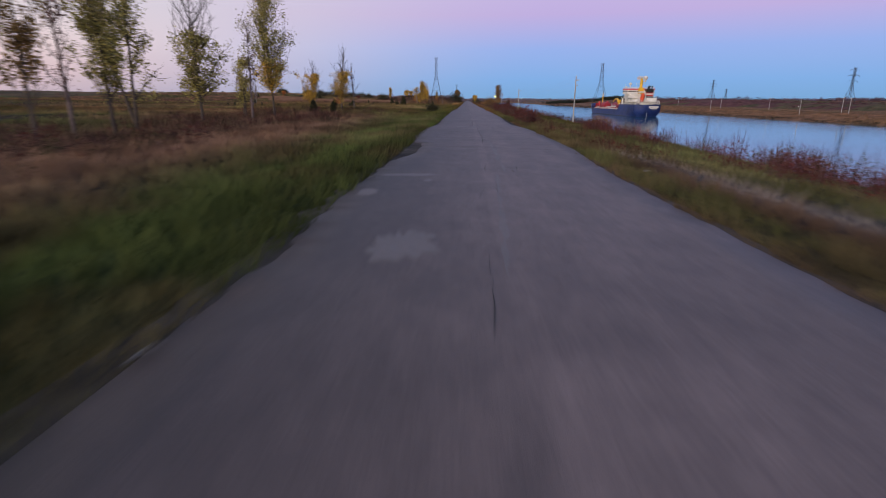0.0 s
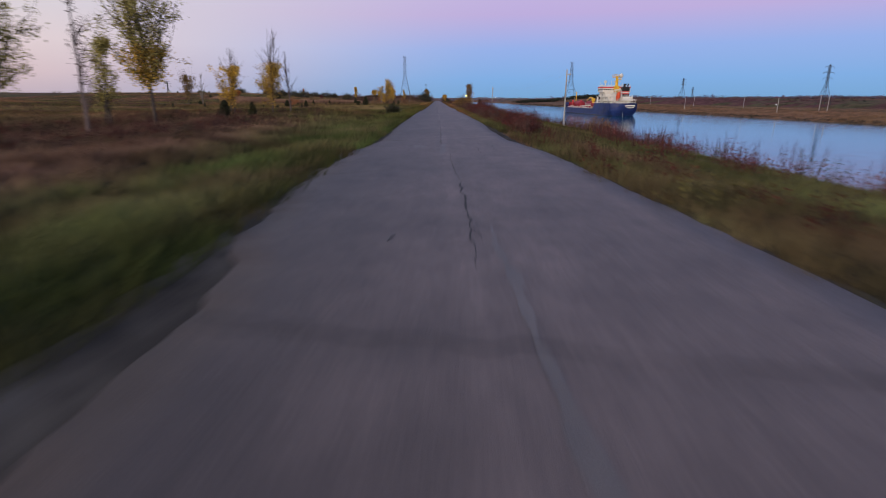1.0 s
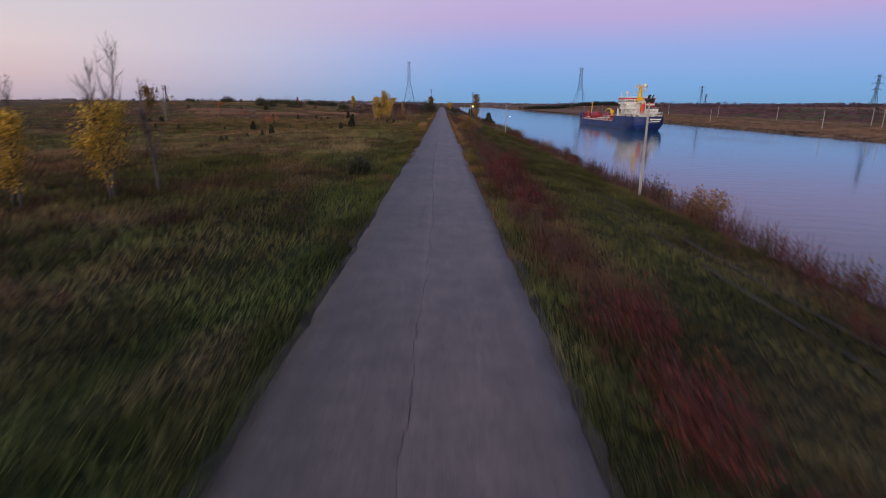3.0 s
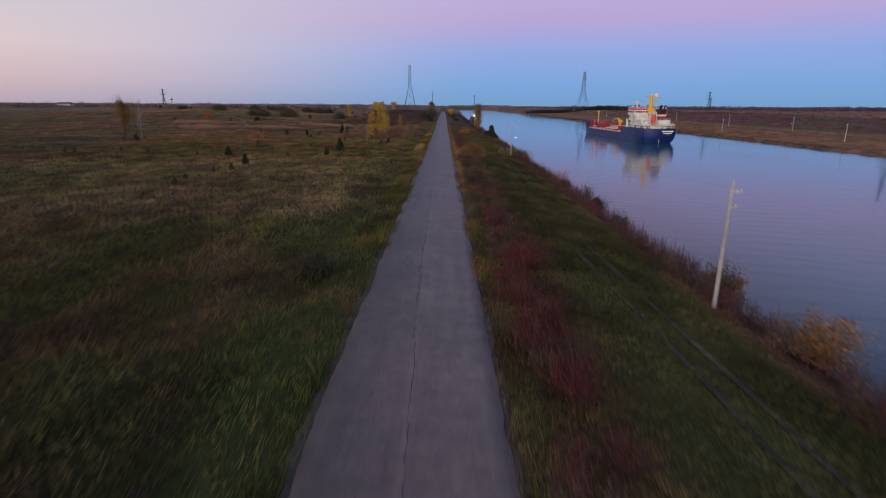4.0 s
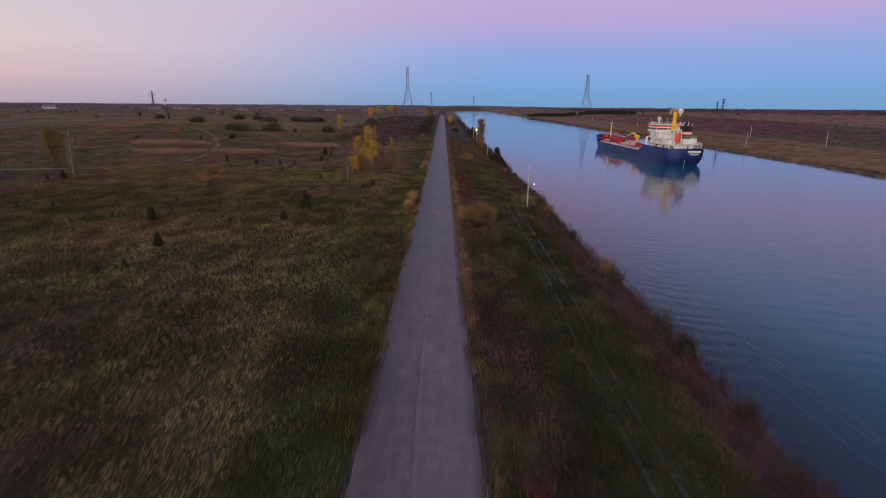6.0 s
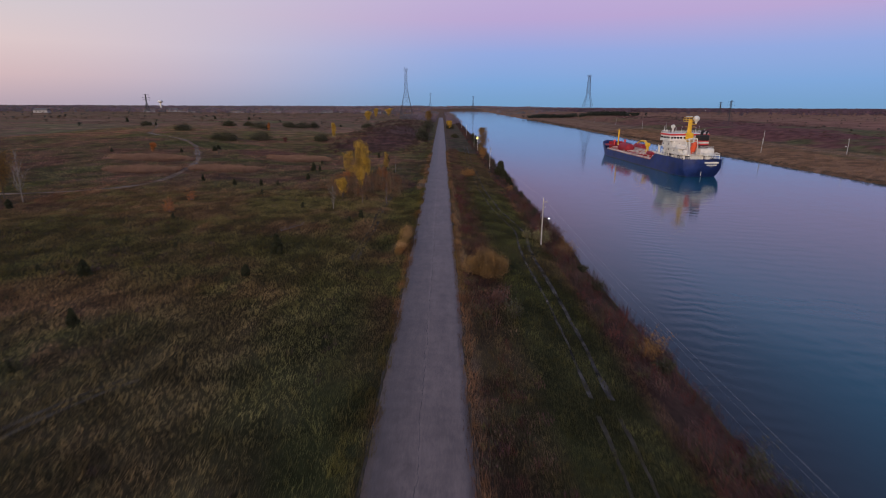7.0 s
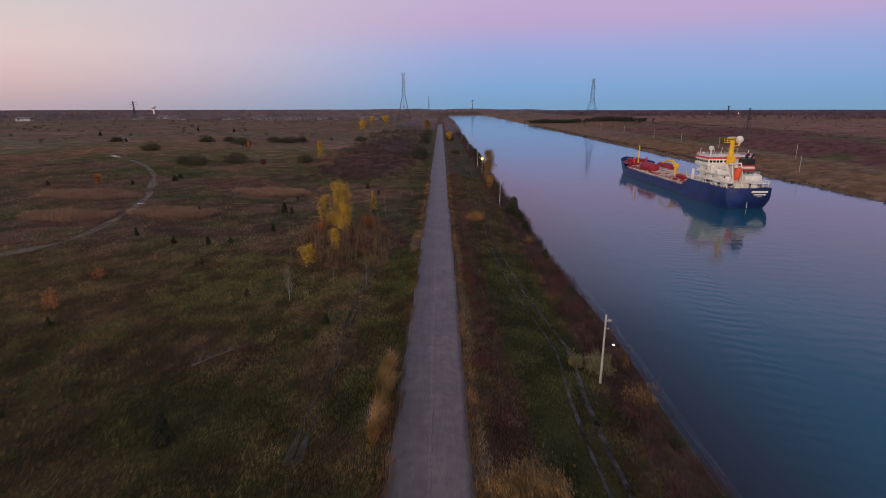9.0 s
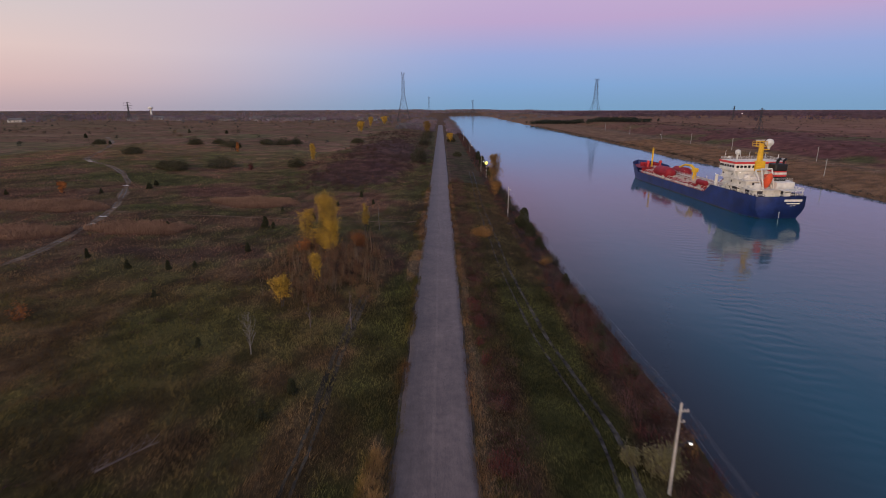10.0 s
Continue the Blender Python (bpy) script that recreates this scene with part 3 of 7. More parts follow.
GX, GY = np.meshgrid(gx, gy)
GZ = height(GX, GY)


def land(x, y):
    """Height of the ground mesh, read off its grid."""
    x, y = np.asarray(x, float), np.asarray(y, float)
    i, j = np.clip(np.searchsorted(gx, x) - 1, 0, len(gx) - 2), np.clip(np.searchsorted(gy, y) - 1, 0, len(gy) - 2)
    u, v = (x - gx[i]) / (gx[i + 1] - gx[i]), (y - gy[j]) / (gy[j + 1] - gy[j])
    return (GZ[j, i] * (1 - u) + GZ[j, i + 1] * u) * (1 - v) + (GZ[j + 1, i] * (1 - u) + GZ[j + 1, i + 1] * u) * v


def grid_faces(nx, ny):
    k = np.arange(nx * ny).reshape(ny, nx)
    return np.stack([k[:-1, :-1], k[:-1, 1:], k[1:, 1:], k[1:, :-1]], -1).reshape(-1, 4)


# old thatch and soil between the blades, darkened again for the shade down there
THATCH_SHADE = (0.66 + 0.3 * step(GX, 186, 196)) - (0.25 - 0.13 * step(GY, 80, 110)) * (1 - step(GY, 420, 600)) * step(GX, -260, -200) * (1 - step(GX, 24, 28)) - 0.08 * step(GY, 120, 140) * (1 - step(GY, 225, 260)) * (1 - step(GX, 3, 5)) - 0.09 * (1 - step(GY, 330, 480)) * (1 - step(GX, 24, 28))
ground = raw("ground", np.stack([GX, GY, GZ], -1).reshape(-1, 3), grid_faces(len(gx), len(gy)), M["ground"], tint=(cover(GX, GY) * THATCH_SHADE[..., None]).reshape(-1, 3), smooth=True)
tagged(ground, "autumn field and canal banks of dull green and brown grass", "ground", kind="structure")

wx, wy = np.array([26.0, 60, 110, 160, 212]), np.array([-700.0, 0, 400, 1000, 2000, 2790])
WX, WY = np.meshgrid(wx, wy)
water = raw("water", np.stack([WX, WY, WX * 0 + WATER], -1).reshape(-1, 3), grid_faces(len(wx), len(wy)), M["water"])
tagged(water, "calm canal water mirroring the blue and lilac sky", "canal", kind="structure")

# ---- road ----
ROAD_END = 1150.0
ry = np.concatenate([np.arange(-120, 0, 2.0), np.arange(0, 110, 0.16), np.arange(110, 360, 0.5), np.arange(360, 700, 2.0), np.arange(700, ROAD_END, 10.0)])
edge_l = -3.9 + 0.34 * (fbm(ry / 3.1, ry * 0 + 4, 1) - 0.5) * step(ry, 40, 80) + 0.1 * step(vnoise(ry / 1.4, ry * 0, 2), 0.6, 0.85) * (1 - step(ry, 50, 70)) + 0.16 * (fbm(ry / 7, ry * 0 + 1, 0) - 0.5) + 0.09 * (vnoise(ry / 0.6, ry * 0, 1) - 0.5)
edge_r = 4.0 + 0.24 * (fbm(ry / 3.7, ry * 0 + 2, 0) - 0.5) * step(ry, 40, 80) + 0.14 * (fbm(ry / 8, ry * 0 + 7, 2) - 0.5) + 0.09 * (vnoise(ry / 0.6, ry * 0, 0) - 0.5)
edge_l = edge_l - 0.4 * step(ry, 26, 31) * (1 - step(ry, 40, 45))
edge_r = edge_r + 0.5 * step(ry, 12, 24) * (1 - step(ry, 38, 44))
verge_l, verge_r = edge_l.copy(), edge_r.copy()
# stretches where the asphalt has broken away from the grass
chips = 0.16 * fbm(ry / 0.9, ry * 0 + 3, 0) + 0.14 * step(vnoise(ry / 0.45, ry * 0, 2), 0.45, 0.8) * vnoise(ry / 2.4, ry * 0, 1)
edge_l = edge_l + 0.62 * step(ry, 15, 18.5) * (1 - step(ry, 23.4, 25.5)) + 0.3 * step(ry, 43, 46) * (1 - step(ry, 52, 60)) + chips * (1 - 0.65 * step(ry, 26, 44)) * (1 - step(ry, 90, 140))
edge_r = edge_r - 0.45 * step(ry, 43.5, 47) * (1 - step(ry, 57, 66)) - 0.35 * np.roll(chips, 37) * step(ry, 30, 40) * (1 - step(ry, 90, 140))
cols = np.array([0, 0.004, 0.1, 0.3, 0.5, 0.7, 0.9, 0.996, 1])
RX = edge_l[:, None] * (1 - cols) + edge_r[:, None] * cols
RY = np.repeat(ry[:, None], len(cols), 1)
RZ = 0.015 + 0.05 * (1 - (RX / 4.0) ** 2) + 0.007 * (fbm(RX / 2, RY / 5, 1) - 0.5)
RZ[:, 0], RZ[:, -1] = -0.12, -0.16
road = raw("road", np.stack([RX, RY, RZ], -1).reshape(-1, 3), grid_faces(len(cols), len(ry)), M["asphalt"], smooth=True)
tagged(road, "straight old grey asphalt road, cracked, with crumbling edges", "road", kind="structure")


def road_z(x, y):
    return 0.015 + 0.05 * (1 - (x / 4.0) ** 2) + 0.007 * (fbm(x / 2, y / 5, 1) - 0.5)


def ribbon(name, xs, ys, widths, zfun, material, lift, parent=None, across=3):
    """A strip that follows a line on a surface."""
    xs, ys, widths = np.asarray(xs, float), np.asarray(ys, float), np.asarray(widths, float)
    dx, dy = np.gradient(xs), np.gradient(ys)
    n = np.hypot(dx, dy)
    nx, ny = dy / n, -dx / n
    t = np.linspace(-0.5, 0.5, across)
    X = xs[:, None] + nx[:, None] * widths[:, None] * t
    Y = ys[:, None] + ny[:, None] * widths[:, None] * t
    return raw(name, np.stack([X, Y, zfun(X, Y) + lift], -1).reshape(-1, 3), grid_faces(across, len(xs)), material, parent, smooth=True)


def crack(x0, y0, x1, y1, wide, wobble, seed, name="crack", material="crack", lift=0.006):
    n = max(6, int(math.hypot(x1 - x0, y1 - y0) / 0.18))
    t = np.linspace(0, 1, n)
    off = wobble * ((fbm(t * n / 9 + seed * 3.7, t * 0 + seed, 0) - 0.5) * 2 + 0.7 * (vnoise(t * n / 2.0 + seed, t * 0, 1) - 0.5) + 0.35 * (vnoise(t * n / 0.9, t * 0 + seed, 2) - 0.5))
    along = abs(y1 - y0) > abs(x1 - x0)
    xs = x0 + (x1 - x0) * t + (off if along else 0)
    ys = y0 + (y1 - y0) * t + (0 if along else off)
    w = 0.75 * wide * (0.25 + 1.3 * vnoise(t * n / 3.0, t * 0 + seed, 2)) * np.minimum(1, 6 * np.minimum(t, 1 - t) + 0.15)
    ribbon(name, xs, ys, w, road_z, M[material], lift, road, 2)


CRACKS = [(-0.4, 3.4, -0.5, 0.2, 0.018, 0.05), (0.0, 10.6, 0.0, 8.3, 0.014, 0.06), (-0.3, 9.4, -0.45, 7.6, 0.012, 0.06), (-3.2, 22.1, 4.3, 20.6, 0.055, 0.22), (-0.1, 15, -0.2, 12.4, 0.03, 0.08), (1.0, 13.8, 0.9, 13, 0.04, 0.05),
          (0.12, 31.6, 0.18, 25.2, 0.055, 0.16), (0.12, 25.9, 0.09, 23.6, 0.045, 0.08), (0.05, 39.5, 0.1, 31.6, 0.04, 0.1), (2.1, 43.0, 2.2, 39.6, 0.03, 0.25), (-0.22, 47, -0.18, 43.4, 0.05, 0.1), (1.4, 42, 1.4, 38.6, 0.03, 0.1), (1.0, 43.4, 1.0, 42.4, 0.03, 0.05)]
CRACKS += [(2.1, 44, 2.0, 42.6, 0.03, 0.05), (-1.6, 42, -1.7, 41, 0.015, 0.1), (-0.2, 61, -0.2, 47, 0.045, 0.1), (0.1, 88, -0.2, 62, 0.03, 0.14),
           (0.1, 86, -0.2, 104, 0.05, 0.16), (-0.3, 104, -0.4, 130, 0.06, 0.2), (-4, 29, -3.2, 29.1, 0.05, 0.1), (-4, 36, -3.2, 36.2, 0.05, 0.1)]
CRACKS += [(-0.4, 130, 0.2, 240, 0.05, 0.2), (-3.7, 66, -1.4, 66.4, 0.03, 0.3), (0.9, 250, 1.3, 254, 0.06, 0.3), (-3.6, 268, 3.6, 268.5, 0.04, 0.3), (-0.3, 300, 0, 345, 0.05, 0.2), (4.0, 60, 3.9, 48, 0.12, 0.1)]
for i, c in enumerate(CRACKS):
    crack(*c, seed=i + 1)
# the filled seam between the lanes, and short cracks running in from the left edge
for i, c in enumerate([(0.5, 26, 0.48, 12, 0.2, 0.06), (-0.08, 43.6, -0.34, 37.5, 0.26, 0.08), (0.2, 12, -0.2, 2, 0.14, 0.06)]):
    crack(*c, seed=40 + i, name="seam", material="patch", lift=0.004)
for i, c in enumerate([(-3.9, 33.0, -1.95, 33.6, 0.05, 0.2), (-3.8, 36.2, -2.6, 36.5, 0.05, 0.2), (-3.7, 45.6, -2.2, 46.4, 0.07, 0.2), (-3.8, 52.4, -1.6, 53.2, 0.07, 0.2), (-3.1, 22.2, -1.6, 21.9, 0.04, 0.2), (1.9, 43.3, 2.3, 42.6, 0.05, 0.1)]):
    crack(*c, seed=50 + i)


def patch_on_road(cx, cy, rx, ry_, seed):
    rng = np.random.default_rng(seed)
    n = 40
    a = np.linspace(0, 2 * math.pi, n, endpoint=False)
    r = 1 + 0.55 * (rng.random(n) - 0.5)
    ring = np.stack([cx + rx * r * np.cos(a), cy + ry_ * r * np.sin(a)], -1)
    pts = np.vstack([[cx, cy], ring])
    v = np.column_stack([pts, road_z(pts[:, 0], pts[:, 1]) + 0.005])
    f = np.array([(0, 1 + k, 1 + (k + 1) % n) for k in range(n)])
    raw("patch", v, f, M["patch"], road)


for i, p in enumerate([(-1.8, 3.6, 0.55, 0.8), (-1.9, 10.5, 0.12, 0.25), (-2.6, 11.7, 0.9, 0.3), (-3.3, 8.6, 0.25, 0.5), (0.9, 55.6, 0.5, 0.35), (-1.3, 42.2, 0.35, 0.7)]):
    patch_on_road(*p, seed=i)


# crumbled dark margins of the road
sy = np.concatenate([np.arange(-20, 0, 0.5), np.arange(0, 110, 0.2), np.arange(110, 140, 0.5), np.arange(140, 600, 2.0)])
for side, edge, verge in ((-1, edge_l, verge_l), (1, edge_r, verge_r)):
    inner = np.interp(sy, ry, edge) - side * 0.06
    outer = np.interp(sy, ry, verge) + side * (0.02 + 0.3 * fbm(sy / 4, sy * 0 + side, 2) + 0.25 * vnoise(sy / 0.7, sy * 0, 1 + side))
    rib = ribbon("road_margin", (inner + outer) / 2, sy, np.abs(outer - inner), land, M["margin"], 0.045)
    tagged(rib, "dark crumbled asphalt and soil along the road edge", "road margin", kind="structure")


# ---- dirt tracks ----
def spline(pts, stepm=1.5):
    pts = np.array(pts, float)
    d = np.concatenate([[0], np.cumsum(np.hypot(*np.diff(pts, axis=0).T))])
    s = np.arange(0, d[-1], stepm)
    px, py = np.interp(s, d, pts[:, 0]), np.interp(s, d, pts[:, 1])
    k = np.ones(7) / 7
    pad = lambda q: np.convolve(np.pad(q, 3, mode="edge"), k, "valid")
    return pad(px), pad(py)


LANES = []


def track(name, pts, wide, label, uneven=0.5, material="soil", lift=0.07):
    px, py = spline(pts)
    s = np.arange(len(px))
    px = px + 0.5 * (fbm(s / 9, s * 0 + wide, 0) - 0.5)
    LANES.append((px, py, wide))
    px = px + wide * 0.22 * (vnoise(s / 1.2, s * 0 + 4, 1) - 0.5)
    ob = ribbon(name, px, py, wide * np.clip(1 + uneven * 1.6 * (fbm(s / 6, s * 0 + 2, 1) - 0.5) + 0.22 * (vnoise(s / 1.1, s * 0, 2) - 0.5), 0.02, 2.2), land, M[material], lift)
    return tagged(ob, label, "dirt track", kind="structure")


FIELD = [(-190, 262), (-150, 270), (-115, 281), (-98, 290), (-92.5, 299), (-93, 309), (-94, 319), (-97, 333), (-99.5, 343), (-105, 360), (-113.5, 378), (-124, 400), (-136, 417), (-152, 435), (-170, 450), (-181, 461), (-190, 481), (-217, 536), (-240, 580), (-284, 643)]
track("dirt_track", FIELD, 2.6, "pale winding dirt track across the field", 1.6)
for off in (-0.75, 0.7):
    track("dirt_track", [(px + off * 0.8, py + off * 0.5) for px, py in FIELD], 0.2, "wet wheel rut along the dirt track", 2.2, "wet", 0.11)
track("dirt_track", [(-102, 352), (-82, 349.6), (-69, 350.4), (-51, 349), (-30, 346), (-13, 344), (-4.2, 344.6)], 1.1, "narrow dirt path joining the road", 1.8, "soil")
BANK_TRACK = [(16.4, 20), (16.2, 100), (15.6, 125), (15.4, 140), (15.9, 157), (16.8, 175), (17.6, 190), (17.7, 212), (17.6, 227), (19.2, 243), (17.5, 256), (15.9, 270), (14.6, 298), (14.6, 325), (14.6, 381), (16.4, 440), (17, 480)]
for off in (-1.0, 1.0):
    near = [(px + off, py) for px, py in BANK_TRACK if py < 180]
    far = [(px + off, py) for px, py in BANK_TRACK if py > 174]
    track("dirt_track", near, 0.42, "muddy wheel rut on the grassy canal bank", 1.0, "rut")
    track("dirt_track", far, 0.6 if off > 0 else 0.4, "pale gritty wheel rut on the grassy canal bank", 0.5, "gravel")
for off in (-0.8, 0.8):
    track("dirt_track", [(-13.4 + off * 0.6, 215), (-13 + off * 0.6, 240), (-13.6 + off * 0.6, 257), (-13 + off * 0.6, 285)], 0.55, "wheel rut pressed into the grass", 1.2, "rut")
    track("dirt_track", [(-30 + off, 112), (-34 + off, 131), (-36.5 + off, 145), (-36.8 + off, 156), (-35.4 + off, 165), (-32 + off, 172), (-27 + off, 178)], 0.5, "wheel rut pressed into the grass", 1.2, "rut")
track("dirt_track", [(254, -200), (256, 300), (255, 480), (258, 620), (262, 900), (262, 1500)], 3.6, "pale gravel track along the far bank")


def puddle(x, y, r, seed):
    rng = np.random.default_rng(seed)
    n = 14
    an = np.linspace(0, 2 * math.pi, n, endpoint=False)
    rr = r * (0.7 + 0.5 * rng.random(n))
    z = float(land(x, y)) + 0.16
    v = np.vstack([[(x, y, z)], np.stack([x + 1.3 * rr * np.cos(an), y + rr * np.sin(an), an * 0 + z], -1)])
    ob = raw("puddle", v, np.array([(0, 1 + k, 1 + (k + 1) % n) for k in range(n)]), M["water"])
    tagged(ob, "shallow puddle on the dirt track mirroring the sky", "puddle", kind="structure")


for i, (x, y, r) in enumerate([(-121, 393, 1.0), (-99.8, 345, 1.0), (-97, 336, 0.8), (-172, 452, 2.0), (-176, 456, 1.6), (-94, 318, 0.7), (-236, 572, 1.6), (-104, 357, 0.7)]):
    puddle(x, y, r, i)


# ---- plants ----
def tubes(segs, sides=5):
    s = np.array([(*a, *b, r, q) for a, b, r, q in segs], float)
    p0, p1, r0, r1 = s[:, :3], s[:, 3:6], s[:, 6], s[:, 7]
    d = p1 - p0
    d /= np.linalg.norm(d, axis=1)[:, None] + 1e-9
    ref = np.where(np.abs(d[:, 2:3]) > 0.9, [[1.0, 0, 0]], [[0, 0, 1.0]])
    u = np.cross(d, ref)
    u /= np.linalg.norm(u, axis=1)[:, None]
    w = np.cross(d, u)
    a = np.linspace(0, 2 * math.pi, sides, endpoint=False)
    ring = u[:, None] * np.cos(a)[None, :, None] + w[:, None] * np.sin(a)[None, :, None]
    v = np.concatenate([p0[:, None] + ring * r0[:, None, None], p1[:, None] + ring * r1[:, None, None]], 1)
    k = np.arange(sides)
    f = np.stack([k, (k + 1) % sides, (k + 1) % sides + sides, k + sides], -1)
    f = (f[None] + (np.arange(len(s)) * 2 * sides)[:, None, None]).reshape(-1, 4)
    return v.reshape(-1, 3), f


def leaves(centres, size, rng, flat=0.0):
    """A small turned leaf quad at each centre."""
    n = len(centres)
    u, w = rng.normal(size=(n, 3)), rng.normal(size=(n, 3))
    u[:, 2] *= 1 - flat
    u /= np.linalg.norm(u, axis=1)[:, None]
    w -= u * (u * w).sum(1)[:, None]
    w /= np.linalg.norm(w, axis=1)[:, None]
    s = size * (0.6 + 0.8 * rng.random(n))[:, None]
    c = np.asarray(centres)
    v = np.stack([c - u * s, c + w * s * 0.6, c + u * s, c - w * s * 0.6], 1).reshape(-1, 3)
    return v, np.arange(4 * n).reshape(-1, 4)


def limb(rng, segs, tips, start, direction, length, radius, depth, droop=0.25):
    p, d = np.array(start, float), np.array(direction, float)
    n = 3
    for i in range(n):
        d = d + rng.normal(size=3) * 0.16 + np.array((0, 0, droop))
        d /= np.linalg.norm(d)
        q = p + d * length / n
        r0, r1 = radius * (1 - i / n * 0.75), radius * (1 - (i + 1) / n * 0.75)
        segs.append((p, q, r0, r1))
        tips.append(((p + q) / 2, length / n))
        if depth:
            for _ in range(2):
                side = d + rng.normal(size=3) * 0.75
                side /= np.linalg.norm(side)
                limb(rng, segs, tips, p + (q - p) * rng.random(), side, length * 0.42, radius * 0.45, depth - 1, droop)
        p = q


def tree(name, x, y, H, spread, leaf, label, seed, leafy=(0.2, 1.0), count=2200, size=0.13, limbs=26, bark="bark", stems=1, radius=None, category="tree", up=1.5, low=0.14, second=None, loose=0.0):
    """A tapered trunk with rising limbs and a loose crown; the crown thins out beyond leafy (shares of the height)."""
    rng = np.random.default_rng(seed)
    if y < 110:
        count, size = int(count * 2.3), size * 0.74
    root = empty(name, x, y, float(land(x, y)) - 0.05)
    segs, tips = [], []
    radius = radius or 0.0085 * H + 0.025
    for s in range(stems):
        lean = rng.normal(size=2) * (0.02 + 0.10 * (stems > 1))
        foot = rng.normal(size=2) * 0.25 * (stems > 1)
        h = H * (1 - 0.2 * rng.random() * (s > 0))
        line = [np.array((foot[0] + lean[0] * h * t + 0.05 * rng.normal() * t, foot[1] + lean[1] * h * t + 0.05 * rng.normal() * t, h * t)) for t in np.linspace(0, 1, 10)]
        for i in range(9):
            segs.append((line[i], line[i + 1], radius * (1 - i / 9) + 0.012, radius * (1 - (i + 1) / 9) + 0.012))
            tips.append(((line[i] + line[i + 1]) / 2, 0.3))
        for k in range(limbs // stems):
            t = low + (0.97 - low) * rng.random() ** 0.9
            i = min(int(t * 9), 8)
            p = line[i] + (line[i + 1] - line[i]) * (t * 9 - i)
            a = rng.random() * 2 * math.pi
            shape = (0.45 + 0.75 * math.sin(math.pi * min(1, 0.12 + t * 0.85))) * (1 - 0.55 * t)
            limb(rng, segs, tips, p, (math.cos(a), math.sin(a), up), spread * shape * (0.7 + 0.6 * rng.random()), radius * 0.38 * (1 - 0.6 * t) + 0.008, 1)
    v, f = tubes(segs)
    raw("trunk", v, f, M[bark], root)
    if count:
        pts = np.array([p for p, _ in tips])
        keep = (pts[:, 2] > leafy[0] * H) & (pts[:, 2] < leafy[1] * H)
        pts = pts[keep]
        clumps = rng.random(len(pts)) ** (3.0 - 1.2 * (loose > 0))
        pick = rng.choice(len(pts), count, p=clumps / clumps.sum())
        c = pts[pick] + rng.normal(size=(count, 3)) * (0.13 + 0.011 * H) * (1 + loose)
        c[:, 2] = np.maximum(c[:, 2], 0.15)
        v, f = leaves(c, size, rng)
        raw("crown", v, f, M[leaf], root)
        if second:
            n2 = count // 3
            lowp = pts[pts[:, 2] < 0.45 * H]
            c = lowp[rng.choice(len(lowp), n2)] + rng.normal(size=(n2, 3)) * 0.3
            v, f = leaves(c, size, rng)
            raw("lower_leaves", v, f, M[second], root)
    return tagged(root, label, category)


def shrub(name, x, y, w, H, leaf, label, seed, count=700, size=0.09, stems=14, group="", category="shrub", stem_mat="twig", dome=0.0):
    """Many thin stems from one foot, with leaves in an uneven dome."""
    rng = np.random.default_rng(seed)
    root = empty(name, x, y, float(land(x, y)) - 0.03)
    segs, tips = [], []
    for k in range(stems):
        a, r = rng.random() * 2 * math.pi, rng.random() ** 0.6
        limb(rng, segs, tips, (0.12 * w * math.cos(a) * r, 0.12 * w * math.sin(a) * r, 0), (0.55 * w * r * math.cos(a), 0.55 * w * r * math.sin(a), H * (1 - 0.35 * r * r)), H * (0.75 + 0.35 * rng.random()) * (1 - 0.2 * r), 0.012 + 0.006 * H, 1, 0.0)
    v, f = tubes(segs, 3)
    raw("branchwork", v, f, M[stem_mat], root)
    pts = np.array([p for p, _ in tips])
    pts = pts[pts[:, 2] > 0.12 * H]
    c = pts[rng.integers(0, len(pts), count)] + rng.normal(size=(count, 3)) * 0.09 * w
    k = int(dome * count)
    if k:
        # outer leaves on a lumpy dome
        d = rng.normal(size=(k, 3))
        d[:, 2] = np.abs(d[:, 2])
        d /= np.linalg.norm(d, axis=1)[:, None]
        az = np.arctan2(d[:, 1], d[:, 0])
        lump = 0.52 + 0.85 * fbm(az * 1.9 + seed, d[:, 2] * 4.3, 1) + 0.2 * (rng.random(k) - 0.5)
        c[:k] = d * (lump * rng.random(k) ** 0.25)[:, None] * np.array((0.5 * w, 0.5 * w, 0.92 * H))
    c[:, 2] = np.maximum(c[:, 2], 0.08)
    v, f = leaves(c, size, rng)
    raw("foliage", v, f, M[leaf], root)
    return tagged(root, label, category, group)


def cedar(name, x, y, H, w, seed, label, count=700, group="", category="cedar"):
    """A dark conical evergreen: short stem and drooping sprays round the axis, ragged at the edge."""
    rng = np.random.default_rng(seed)
    root = empty(name, x, y, float(land(x, y)) - 0.03)
    v, f = tubes([((0, 0, 0), (0, 0, H * 0.95), 0.03 * H ** 0.5 + 0.01, 0.01)], 6)
    raw("trunk", v, f, M["bark"], root)
    t = rng.random(count) ** 1.3
    a = rng.random(count) * 2 * math.pi
    lump = 0.5 + 0.95 * vnoise(a * 1.3 + seed, t * 4.5 + seed, seed)
    r = w / 2 * np.sqrt(np.clip(1 - (1.08 * t - 0.12) ** 2, 0, 1)) * (1 - 0.35 * t) * lump * (0.45 + 0.55 * rng.random(count) ** 0.5)
    c = np.stack([r * np.cos(a), r * np.sin(a), H * (0.04 + 0.96 * t)], -1)
    v, f = leaves(c, 0.034 * H ** 0.6 * (1 + 0.3 * w), rng, -0.4)
    raw("crown", v, f, M["cedar"], root)
    return tagged(root, label, category, group)


